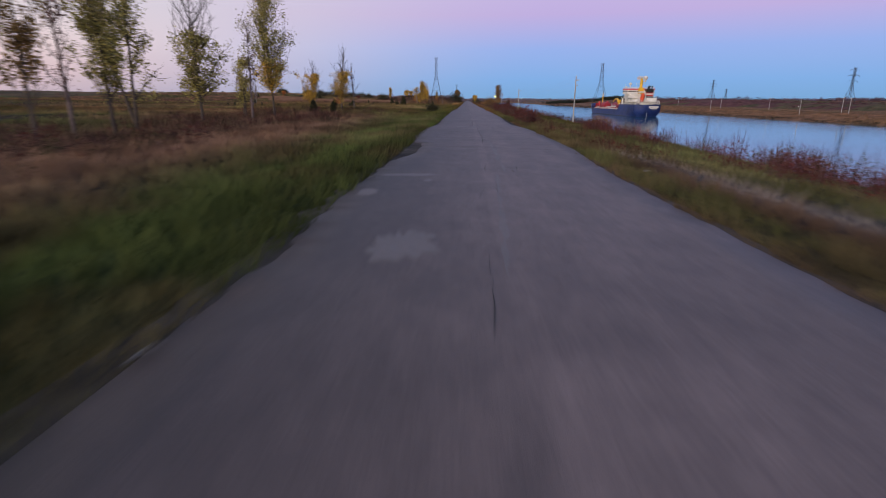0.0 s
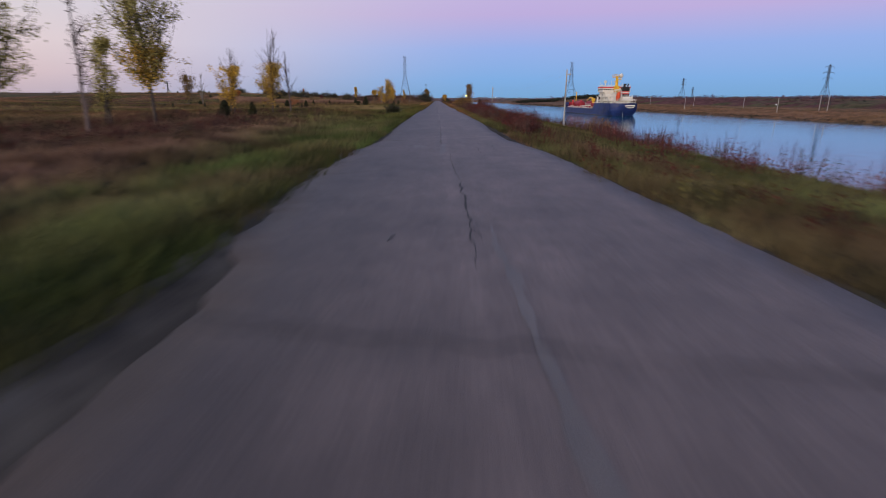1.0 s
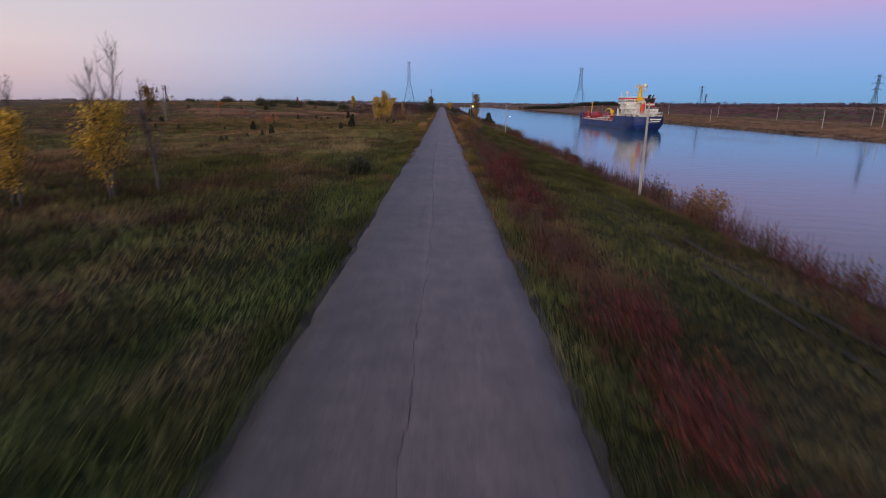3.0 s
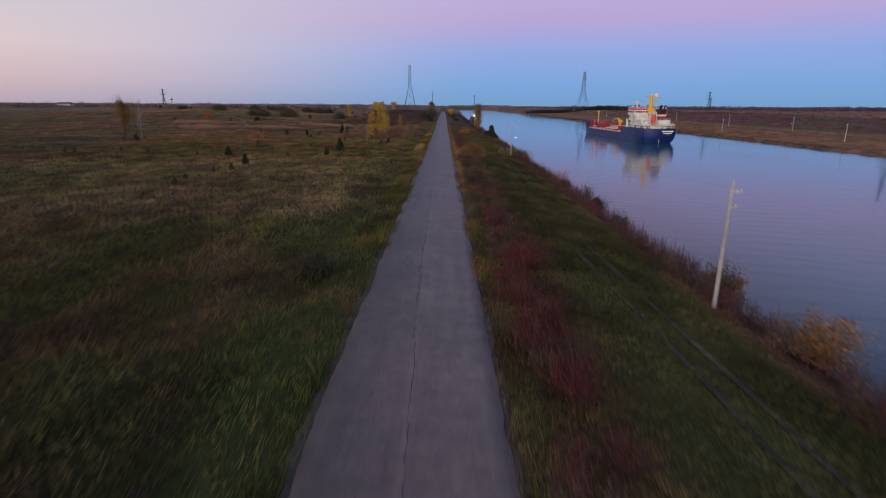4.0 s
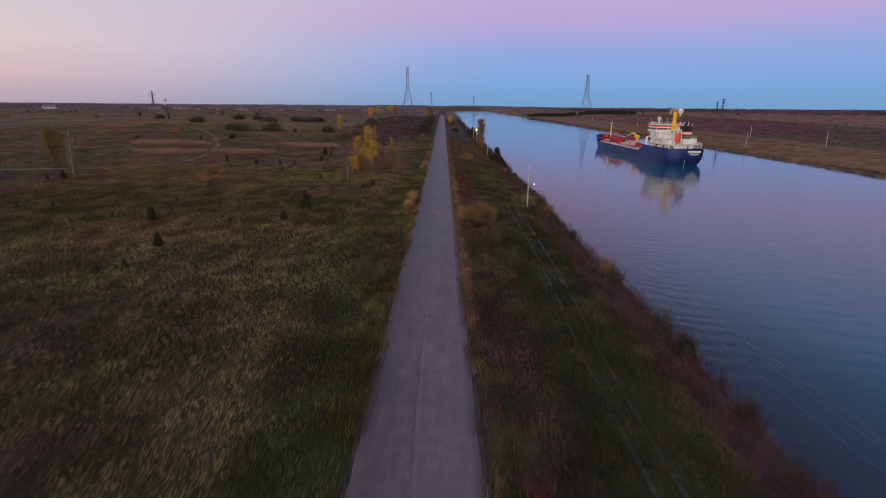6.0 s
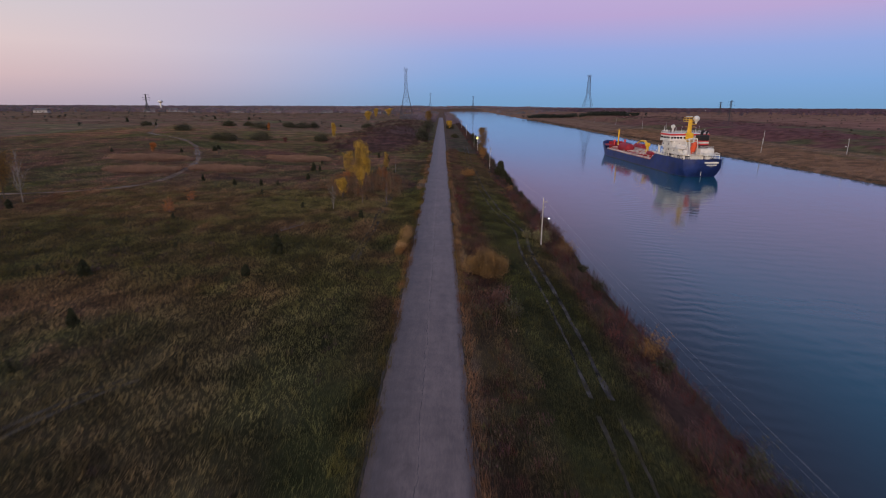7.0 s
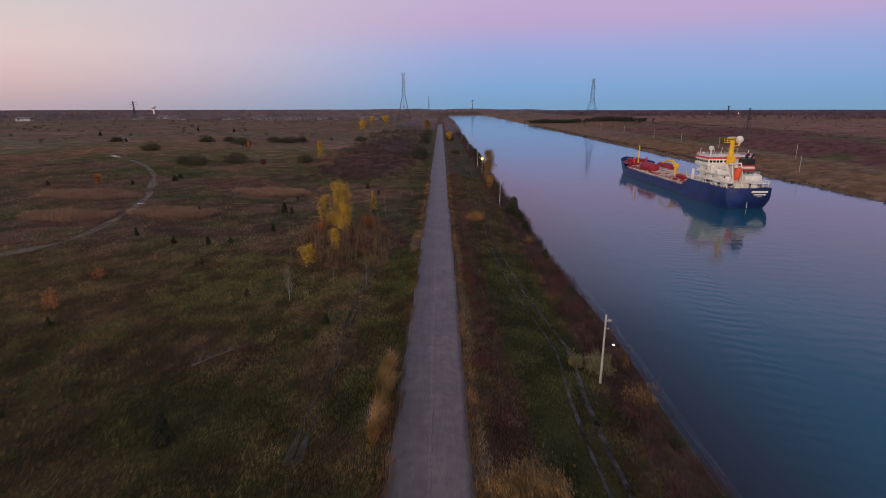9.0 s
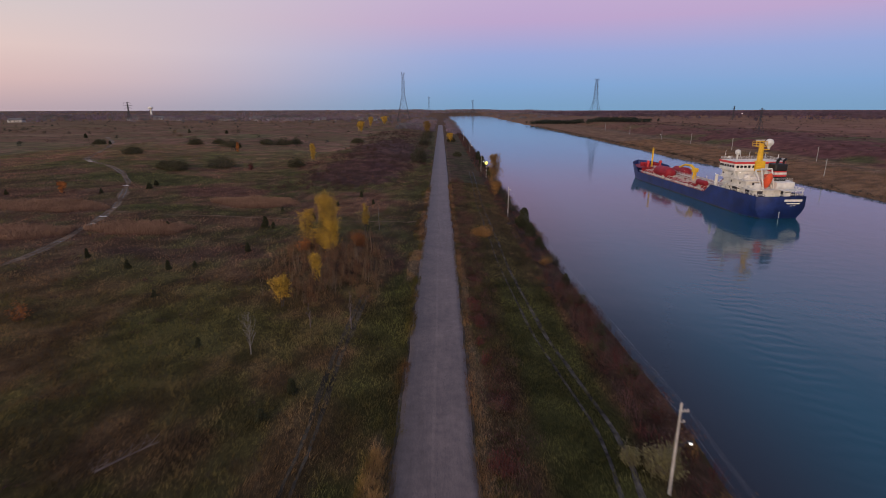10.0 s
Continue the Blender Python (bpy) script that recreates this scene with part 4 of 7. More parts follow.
POP = "slender poplar with thinning olive autumn leaves beside the road"
tree("poplar_tree", -21.0, 15.5, 11.5, 3.0, "leaf_green", POP, 11, count=2600, leafy=(0.2, 0.9))
tree("poplar_tree", -24.5, 23.5, 10.5, 2.6, "leaf_gold", "slender poplar with sparse golden leaves beside the road", 12, count=1700, leafy=(0.3, 1))
tree("bare_poplar", -26.5, 29.0, 12.5, 2.4, "leaf_russet", "nearly leafless grey poplar beside the road", 13, count=160, leafy=(0.2, 0.7), bark="twig")
tree("poplar_tree", -25.5, 31.5, 12.0, 3.0, "leaf_green", POP, 14, count=3000)
tree("poplar_tree", -27.0, 36.5, 12.5, 2.8, "leaf_green", "twin-stemmed poplar with olive and yellow leaves", 15, count=2800, stems=2, limbs=30)
tree("poplar_tree", -29.0, 51.0, 14.5, 4.6, "leaf_green", "broad poplar, olive leaves below and a bare top", 16, count=3400, leafy=(0.16, 0.62), limbs=44, up=1.0)
tree("bare_poplar", -25.0, 54.5, 11.5, 2.2, "leaf_russet", "nearly leafless thin poplar beside the road", 17, count=70, leafy=(0.3, 0.8), bark="twig", limbs=16)
tree("poplar_tree", -27.6, 68.5, 15.5, 6.6, "leaf_green", "tall poplar, olive crown with yellow leaves low down", 18, count=4800, limbs=44, second="leaf_yellow", low=0.16, leafy=(0.18, 1.0))
tree("young_poplar", -31.0, 67.0, 8.0, 2.8, "leaf_green", "bushy young poplar with dull olive leaves", 19, count=1300, stems=3, limbs=24)
tree("young_poplar", -28.8, 91.0, 8.6, 3.2, "leaf_yellow", "young poplar with yellow leaves and a thin top", 20, count=2600, leafy=(0.15, 0.75), size=0.105, stems=2, limbs=34)
tree("young_poplar", -24.0, 94.5, 11.5, 3.7, "leaf_yellow", "young poplar, yellow below with bare upper twigs", 21, count=3400, leafy=(0.12, 0.6), limbs=44, size=0.105, stems=2)
tree("bare_poplar", -22.6, 98.0, 9.0, 1.8, "leaf_russet", "thin leafless sapling beside the road", 22, count=40, bark="twig", limbs=26, leafy=(0.3, 0.7))
tree("yellow_aspen", -119.0, 273.0, 14.5, 7.5, "leaf_gold", "tall aspen with golden leaves in the field", 23, count=4200, leafy=(0.08, 0.9), size=0.18, loose=0.5)
tree("bare_aspen", -110.0, 268.0, 14.0, 4.5, "leaf_russet", "leafless pale aspen in the field", 24, count=0, bark="birch")
ASP = "bright yellow aspen in the roadside thicket"
tree("yellow_aspen", -28.4, 321.0, 10.6, 4.8, "leaf_yellow", ASP, 25, loose=0.45, count=5600, size=0.11, low=0.06, leafy=(0.08, 1), stems=3, limbs=60, up=1.9)
tree("yellow_aspen", -25.6, 318.0, 12.6, 5.0, "leaf_yellow", ASP, 26, loose=0.45, count=6400, size=0.11, low=0.06, leafy=(0.08, 1), stems=2, limbs=64, up=1.9)
tree("yellow_aspen", -32.0, 315.0, 9.0, 3.6, "leaf_yellow", ASP, 27, loose=0.4, count=2600, size=0.11, leafy=(0.15, 1), stems=2, limbs=36, up=1.6)
tree("yellow_aspen", -24.6, 309.0, 8.5, 2.6, "leaf_yellow", ASP, 45, loose=0.5, count=2800, size=0.12, leafy=(0.12, 1), stems=2, limbs=30, up=1.6)
tree("yellow_aspen", -23.0, 287.5, 6.2, 2.2, "leaf_yellow", "smaller yellow aspen in the roadside thicket", 28, loose=0.5, count=1800, size=0.12, leafy=(0.25, 1))
tree("yellow_aspen", -26.4, 277.5, 5.2, 3.6, "leaf_yellow", "low spreading yellow aspen at the thicket edge", 29, loose=0.5, count=3600, size=0.12, leafy=(0.3, 1), stems=3)
tree("yellow_aspen", -20.0, 331.0, 8.0, 1.9, "leaf_yellow", "thin aspen with few yellow leaves", 30, count=1500, size=0.11, leafy=(0.3, 1), loose=0.3)
tree("bare_sapling", -16.5, 334.0, 6.5, 0.9, "leaf_russet", "thin leafless pale sapling", 31, count=0, bark="birch", limbs=8)
tree("bare_tree", -25.6, 259.5, 6.0, 2.4, "leaf_russet", "small leafless pale tree in the grass", 32, count=0, bark="birch", limbs=22)
tree("bare_sapling", -13.2, 268.0, 6.2, 1.4, "leaf_russet", "leafless grey sapling by the roadside thicket", 33, count=0, bark="twig", limbs=16)
tree("bare_sapling", -19.6, 268.5, 4.2, 1.0, "leaf_russet", "leafless grey sapling by the roadside thicket", 34, count=0, bark="twig", limbs=10)
tree("yellow_aspen", -71.6, 489.0, 9.5, 3.8, "leaf_yellow", "upright yellow aspen standing alone in the field", 35, count=2200, size=0.24, leafy=(0.06, 1), low=0.08, loose=0.5, up=2.2)
tree("yellow_aspen", -91.8, 812.0, 13.0, 9.5, "leaf_yellow", "yellow aspen at the edge of the brush", 36, count=2600, size=0.42, leafy=(0.06, 1), low=0.06, loose=0.6, up=1.2)
tree("yellow_aspen", -106.0, 1000.0, 14.0, 8.0, "leaf_yellow", "yellow aspen at the edge of the brush", 37, count=2000, size=0.45, leafy=(0.06, 1), low=0.06, loose=0.6)
tree("yellow_aspen", -92.0, 1070.0, 14.5, 12.0, "leaf_yellow", "yellow aspen at the edge of the brush", 38, count=2800, size=0.45, leafy=(0.06, 1), low=0.06, loose=0.6, up=1.2)
tree("orange_tree", -124.0, 515.0, 7.0, 2.0, "leaf_orange", "small orange tree among dark bushes", 39, count=500, size=0.3, leafy=(0.2, 1))
tree("yellow_aspen", -15.0, 800.0, 16.0, 10.0, "leaf_gold", "golden tree beside the distant road", 40, count=2600, size=0.42, low=0.06, leafy=(0.06, 1), loose=0.6)
tree("yellow_aspen", 9.8, 700.0, 8.5, 7.0, "leaf_yellow", "low yellow tree beside the distant road", 41, count=2200, size=0.3, leafy=(0.06, 1), low=0.06, loose=0.6)
tree("bank_poplar", 23.6, 415.0, 16.0, 6.6, "leaf_tan", "tall thin poplar with brownish-gold leaves on the canal bank", 42, loose=0.5, count=5600, size=0.17, low=0.1, leafy=(0.06, 1))
tree("bank_poplar", 22.5, 400.0, 9.0, 4.6, "leaf_rust", "poplar with rusty leaves on the canal bank", 43, loose=0.5, count=2400, size=0.15, low=0.1, leafy=(0.06, 0.7))
tree("yellow_sapling", -132.0, 374.0, 4.5, 2.4, "leaf_orange", "small orange-yellow tree at the reed edge", 44, count=600, size=0.25, leafy=(0.1, 1), stems=3)

shrub("golden_bush", 8.8, 212.0, 7.0, 3.9, "leaf_tan", "round golden-brown bush beside the road", 50, 30000, 0.075, 60, stem_mat="bark", dome=0.8)
shrub("golden_bush", 26.8, 106.5, 4.0, 3.4, "leaf_rust", "rusty yellow-brown shrub on the canal bank", 51, 3000, 0.11, 26)
shrub("golden_bush", 22.9, 238.9, 4.4, 3.0, "leaf_pale", "pale yellow-green shrub at the pole foot", 52, 5200, 0.08, 30, dome=0.6)
shrub("golden_bush", 19.9, 239.6, 2.2, 1.9, "leaf_pale", "small pale yellow-green shrub near the pole foot", 49, 1600, 0.08, 16, dome=0.6)
shrub("golden_bush", 31.0, 92.0, 4.0, 3.0, "leaf_gold", "yellow-brown shrub on the canal bank", 53, 1000, 0.1, 18)
shrub("yellow_shrub", -29.0, 316.5, 4.6, 4.4, "leaf_yellow", "yellow aspen suckers at the foot of the clump", 77, 2600, 0.15, 26)
shrub("yellow_shrub", -25.8, 312.0, 3.8, 3.4, "leaf_yellow", "yellow aspen suckers at the foot of the clump", 78, 1800, 0.14, 22)
shrub("orange_shrub", -31.5, 310.5, 3.6, 2.8, "leaf_orange", "orange-red shrub in the roadside thicket", 79, 1200, 0.13, 18)
shrub("orange_shrub", -19.0, 316.5, 3.6, 3.8, "leaf_orange", "orange-red shrub in the roadside thicket", 54, 2400, 0.1, 20, dome=0.4)
shrub("orange_shrub", -65.1, 256.5, 2.6, 3.4, "leaf_orange", "rusty orange shrub in the field", 55, 600, 0.12, 14)
shrub("orange_shrub", -67.0, 271.7, 2.4, 2.8, "leaf_orange", "rusty orange shrub in the field", 56, 500, 0.12, 14)
shrub("red_shrub", -94.3, 453.0, 2.6, 3.4, "leaf_red", "small red shrub in the field", 57, 400, 0.22, 10)
shrub("tan_shrub", 11.5, 330.0, 6.4, 2.6, "leaf_rust", "dry tan thicket beside the road", 58, 5600, 0.09, 40, dome=0.5)
shrub("olive_bush", -8.4, 112.6, 2.5, 2.1, "cedar", "dark olive bush in the verge grass beside the road", 76, 5200, 0.07, 26, dome=0.7)
shrub("russet_bush", 9.8, 199.0, 3.2, 2.2, "leaf_russet", "dull russet bush beside the road", 59, 900, 0.1, 20)
for i, (x, y, w, h) in enumerate([(-173, 489, 9, 5), (-122.4, 436, 9, 5.5), (-109, 453, 11, 6), (-172, 563, 8, 5), (-147, 561, 11, 5.5), (-121, 598, 11, 6), (-131, 590, 9, 5), (-76, 468, 7, 5), (-160, 575, 7, 4), (-240, 565, 6, 3.5), (-115, 612, 8, 5), (-12.5, 512, 8, 10), (-13, 540, 7, 8), (-13, 650, 9, 10), (-14, 752, 10, 10), (-70, 640, 9, 5), (10.5, 705, 7, 6), (12, 560, 5, 3), (-130, 440, 6, 3.5)]):
    shrub("dark_bush", x, y, w * 1.35, h * 0.95, "cedar" if h > 8 else "leaf_dark", "dense dark green rounded bush in the brown field", 60 + i, 3600, 0.22, 30, "dark bushes", dome=0.6)

CED = "small dark green cedar in the rough grass"
CEDARS = [(-25.3, 79.8, 2.3, 1.5), (-22.2, 80.2, 2.1, 1.2), (-54.2, 209, 2.9, 2.1), (-42.8, 190, 2.6, 1.4), (-41.3, 178.7, 1.7, 1.1), (-42.7, 158.8, 1.3, 1.3), (-27.4, 220.0, 3.9, 2.3), (-65.4, 298.4, 2.3, 1.4), (-56.9, 298.5, 2.2, 1.4), (-79.3, 306.6, 2.4, 1.3), (-49.3, 337.5, 3.6, 2.2), (-46.5, 336, 2.2, 1.3), (-44.6, 178, 1.2, 0.9), (-28.5, 208.3, 1.7, 1.0), (-30.6, 205.0, 1.0, 0.8), (-61, 250, 1.5, 1.1), (-98, 215, 1.6, 1.4)]
CEDARS += [(-101.5, 216, 1.4, 1.1), (-88, 219, 1.7, 1.1), (-81.6, 220.7, 1.5, 1.1), (-108, 261, 2.6, 2.2), (-112, 260, 1.7, 1.2), (-63.6, 211.8, 1.3, 1.0), (-45, 167, 1.2, 1.0), (-17.2, 249.6, 2.0, 1.5), (-18.8, 243.6, 1.8, 1.4), (-28.6, 207.8, 2.0, 1.4), (-51, 360, 1.8, 1.2), (-52, 300, 1.6, 1.1), (-111, 391, 2.6, 2.4), (-121, 378, 2.0, 1.4), (-38, 206, 1.1, 0.8), (-34, 262, 1.6, 1.1)]
CEDARS += [(-51, 282, 1.6, 1.1), (-45, 312, 2.4, 1.5), (-75, 334, 2.0, 1.3), (-38, 348, 2.2, 1.3), (-112, 398, 2.4, 2.0), (-150, 372, 2.0, 1.3), (-35, 370, 2.0, 1.4), (-23, 372, 2.0, 1.2), (-29, 385, 2.6, 1.6), (-140, 560, 3.4, 2.5), (-205, 700, 4, 3), (-250, 720, 4, 3), (-300, 640, 4, 3), (-230, 560, 3, 2.4), (-60, 230, 1.2, 0.9), (-48, 225, 1.2, 0.8)]
for i, (x, y, h, w) in enumerate(CEDARS):
    h, w = h * 0.92, w * 0.9
    cedar("cedar", x, y, h, w, 100 + i, CED, 3200 if h > 1.8 else 1400, "cedars in the field")
for i, (x, y, h, w) in enumerate([(26.6, 352, 6.6, 4.8), (27.4, 344, 4.2, 3.4), (27.6, 331, 3.4, 2.8), (26.5, 470, 6, 3.6), (26.3, 520, 7, 4.4), (27, 560, 7, 4.4), (28, 163, 2.2, 2.2), (28.3, 303, 2.4, 2.2)]):
    cedar("bank_cedar", x, y, h, w, 200 + i, "dark ragged cedar on the shrubby canal bank", 2400, "cedars on the bank")
for i, (x, y, w, h) in enumerate([(27.6, 318, 3.4, 2.4), (28.2, 290, 2.8, 2.0), (27.6, 187, 2.4, 1.8), (28.3, 262, 2.6, 1.8), (28.6, 216, 2.2, 1.7), (10.8, 194, 2.4, 2.2), (27.4, 275, 2.6, 2.0), (26.8, 380, 4.0, 3.0), (27.0, 395, 3.6, 2.6), (27.2, 440, 4.2, 3.0)]):
    shrub("bank_shrub", x, y, w, h, "leaf_dark", "dark green shrub on the canal bank", 300 + i, 900, 0.12, 16, "shrubs on the bank")
for i in range(34):
    x, y = 25.5 + 5.6 * RNG.random(), 118 + 330 * RNG.random() ** 0.8
    h = 1.5 + 2.0 * RNG.random()
    kind = ("leaf_dark", "leaf_russet", "leaf_dark", "leaf_rust", "leaf_russet")[i % 5]
    words = {"leaf_dark": "dark green shrub on the canal bank", "leaf_russet": "dull russet shrub on the canal bank", "leaf_rust": "rusty brown shrub on the canal bank"}[kind]
    shrub("bank_shrub", x, y, h * 1.3, h, kind, words, 340 + i, 1000, 0.1, 14, "shrubs on the bank")
for i, (x, y, w, h) in enumerate([(6.3, 100, 3.2, 2.1), (7.2, 104, 3.4, 2.3), (6.0, 107, 2.8, 1.9), (7.6, 96, 2.6, 1.8), (6.6, 66, 2.6, 1.7), (7.0, 72, 2.8, 1.8), (6.2, 58, 2.2, 1.5), (6.4, 236, 3.0, 2.0), (7.4, 118, 2.6, 1.7)]):
    shrub("sumac", x, y, w, h, "leaf_red", "large dark red sumac shrub along the road edge", 270 + i, 1900, 0.058, 20, "sumacs by the road", stem_mat="bark")
shrub("sumac", 8.2, 115.0, 3.6, 2.6, "leaf_red", "large dark red sumac shrub along the road edge", 268, 4200, 0.065, 34, "sumacs by the road", stem_mat="bark")
shrub("golden_bush", 29.6, 123.5, 3.4, 2.8, "leaf_rust", "rusty yellow-brown shrub on the canal bank", 269, 3000, 0.11, 26)
for i in range(40):
    x, y = 5.6 + 2.4 * RNG.random(), (52 + 88 * RNG.random()) if i < 28 else (225 + 70 * RNG.random())
    shrub("sumac", x, y, 1.4 + 1.4 * RNG.random(), 1.0 + 0.9 * RNG.random(), "leaf_red" if i % 3 else "leaf_russet", "dark red sumac shrub along the road edge", 230 + i, 950, 0.05, 10, "sumacs by the road", stem_mat="bark")


def fallen_tree(x, y):
    rng = np.random.default_rng(5)
    segs, tips = [], []
    p = np.array((0, 0, 0.3))
    for k in range(6):
        q = p + np.array((0.7, 0.6, 0.15 - 0.02 * k))
        segs.append((p, q, 0.12 - 0.015 * k, 0.105 - 0.015 * k))
        for _ in range(3):
            limb(rng, segs, tips, p, (0.4 + rng.normal() * 0.5, 0.4 + rng.normal() * 0.5, 0.6), 1.3, 0.025, 1, 0.05)
        p = q
    v, f = tubes(segs)
    root = empty("fallen_tree", x, y, float(land(x, y)))
    raw("trunk", v, f, M["twig"], root)
    tagged(root, "bleached fallen tree lying in the grass", "dead tree")


fallen_tree(-31.5, 235.5)


# ---- growth nobody could count ----
def brush(name, xs, ys, w, h, colours, label, seed, per=46, size=0.07):
    rng = np.random.default_rng(seed)
    n = len(xs)
    z = land(xs, ys)
    W, Hh = w * (0.6 + 0.8 * rng.random(n)), h * (0.5 + rng.random(n))
    a, r, t = rng.random((n, per)) * 2 * math.pi, rng.random((n, per)) ** 0.5, rng.random((n, per)) ** 0.8
    dome = np.sqrt(np.clip(1 - (r * 0.85) ** 2, 0, 1))
    c = np.stack([xs[:, None] + W[:, None] * 0.5 * r * np.cos(a), ys[:, None] + W[:, None] * 0.5 * r * np.sin(a), z[:, None] + Hh[:, None] * dome * (0.15 + 0.85 * t)], -1)
    c += rng.normal(size=c.shape) * 0.05 * w
    v, f = leaves(c.reshape(-1, 3), size, rng)
    # upright stems as thin blades
    m = 7
    a, r = rng.random((n, m)) * 2 * math.pi, rng.random((n, m)) * 0.45
    bx, by = xs[:, None] + W[:, None] * r * np.cos(a) * 0.5, ys[:, None] + W[:, None] * r * np.sin(a) * 0.5
    tx, ty = bx + W[:, None] * 0.35 * np.cos(a), by + W[:, None] * 0.35 * np.sin(a)
    tz = z[:, None] + Hh[:, None] * (0.8 + 0.5 * rng.random((n, m)))
    wd = 0.012 + 0.006 * h
    px, py = -np.sin(a) * wd, np.cos(a) * wd
    sv = np.stack([np.stack([bx - px, by - py, z[:, None] + 0 * bx - 0.05], -1), np.stack([bx + px, by + py, z[:, None] + 0 * bx - 0.05], -1), np.stack([tx + px * 0.4, ty + py * 0.4, tz], -1), np.stack([tx - px * 0.4, ty - py * 0.4, tz], -1)], 2).reshape(-1, 3)
    sf = np.arange(len(sv)).reshape(-1, 4) + len(v)
    pick = np.array(colours)[rng.integers(0, len(colours), n)] * (0.75 + 0.5 * rng.random((n, 1)))
    tint = np.concatenate([np.repeat(pick, per * 4, 0), np.repeat(pick * 0.6 + 0.012, m * 4, 0)])
    ob = raw(name, np.concatenate([v, sv]), np.concatenate([f, sf]), M["grass"], tint=tint)
    return tagged(ob, label, "brush", kind="stuff")


def clear_of_lanes(x, y):
    """True where no dirt track runs."""
    ok = np.ones(len(x), bool)
    for px, py, wide in LANES:
        near = np.flatnonzero((x > px.min() - 3) & (x < px.max() + 3) & (y > py.min() - 3) & (y < py.max() + 3))
        for k in range(0, len(near), 20000):
            i = near[k:k + 20000]
            d = ((x[i, None] - px[None]) ** 2 + (y[i, None] - py[None]) ** 2).min(1)
            ok[i] &= d > max(0.3 * wide, 0.17) ** 2
    return ok


def scatter(n, x0, x1, y0, y1, seed, keep=None):
    rng = np.random.default_rng(seed)
    x, y = x0 + (x1 - x0) * rng.random(n), y0 + (y1 - y0) * rng.random(n)
    if keep is not None:
        k = rng.random(n) < keep(x, y)
        x, y = x[k], y[k]
    return x, y


LEAFC = [(0.13, 0.048, 0.036), (0.12, 0.066, 0.05), (0.14, 0.036, 0.03), (0.16, 0.11, 0.06), (0.085, 0.072, 0.03), (0.13, 0.066, 0.06)]
x, y = scatter(2100, 22.2, 31.8, -15, 300, 1, lambda x, y: 0.35 + 0.65 * step(fbm(x / 3, y / 6), 0.35, 0.6))
brush("bank_brush", x, y, 2.0, 1.6, [c for c in LEAFC if c[1] < 0.1], "russet and grey-brown shrubs covering the steep canal bank", 1, 52, 0.065)
x, y = scatter(800, 10.5, 24, -8, 105, 12, lambda x, y: step(fbm(x / 4, y / 9, 1), 0.38, 0.55) * step(x + 0.06 * (100 - y), 14, 20) * (1 - step(y, 60, 105)))
brush("bank_brush", x, y, 1.8, 1.15, LEAFC[:3] + [(0.12, 0.036, 0.036)], "red-brown brambles on the shelf above the canal", 12, 70, 0.05)
x, y = scatter(1500, 21.0, 32.4, 290, 900, 2)
brush("bank_brush", x, y, 3.0, 1.9, LEAFC[:2] + [(0.05, 0.045, 0.03), (0.06, 0.045, 0.05)], "russet and grey-brown shrubs covering the steep canal bank", 2, 36, 0.13)
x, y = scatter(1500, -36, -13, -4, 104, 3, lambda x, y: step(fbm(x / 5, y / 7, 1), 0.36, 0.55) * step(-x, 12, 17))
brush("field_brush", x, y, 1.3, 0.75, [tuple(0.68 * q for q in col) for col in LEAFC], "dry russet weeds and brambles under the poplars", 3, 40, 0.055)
x, y = scatter(700, 4.9, 9.0, 20, 330, 4, lambda x, y: step(fbm(x / 3, y / 12, 2), 0.4, 0.55))
brush("verge_brush", x, y, 1.1, 0.7, [(0.1, 0.036, 0.026), (0.11, 0.072, 0.038), (0.09, 0.028, 0.022), (0.09, 0.08, 0.03)], "dry red-brown weeds along the road verge", 4, 40, 0.05)
x, y = scatter(1700, 5.0, 15, 120, 440, 16, lambda x, y: step(fbm(x / 4, y / 10, 0), 0.42, 0.55) * (1 - step(x, 8, 11.5)))
brush("verge_brush", x, y, 1.8, 0.9, [(0.12, 0.06, 0.05), (0.13, 0.085, 0.05), (0.1, 0.045, 0.042), (0.08, 0.07, 0.035)], "dry red-brown weeds between road and track", 16, 40, 0.08)
def thicket_share(x, y):
    q = ((x + 24) / 16) ** 2 + ((y - 302) / 25) ** 2 + 1.6 * (fbm(x / 6, y / 8, 2) - 0.5)
    return (1 - step(q, 0.45, 1.1)) * (0.35 + 0.65 * step(fbm(x / 3, y / 4, 0), 0.35, 0.6))


x, y = scatter(2300, -46, -6, 270, 340, 5, thicket_share)
brush("thicket", x, y, 1.6, 1.8, [(0.22, 0.11, 0.055), (0.25, 0.13, 0.06), (0.19, 0.085, 0.045), (0.2, 0.13, 0.07), (0.15, 0.1, 0.055)], "dense leafless brown thicket round the yellow aspens", 5, 50, 0.08)
x, y = scatter(420, -44, -8, 276, 338, 17, thicket_share)
brush("thicket", x, y, 0.9, 2.8, [(0.26, 0.18, 0.12), (0.2, 0.14, 0.09), (0.24, 0.15, 0.08)], "tall grey-tan stems standing in the thicket", 17, 14, 0.05)
x, y = scatter(2000, -86, -6, 400, 820, 6, lambda x, y: (1 - step(np.abs(x + 40) / 36, 0.6, 1.0)) * step(fbm(x / 12, y / 16), 0.33, 0.5))
brush("knoll_brush", x, y, 3.2, 1.8, [(0.068, 0.036, 0.032), (0.08, 0.046, 0.038), (0.066, 0.044, 0.03)], "dark purple-brown scrub on the low knoll", 6, 24, 0.22)
x, y = scatter(1900, 268, 430, 150, 1200, 7, lambda x, y: step(fbm(x / 25, y / 40, 1), 0.42, 0.55))
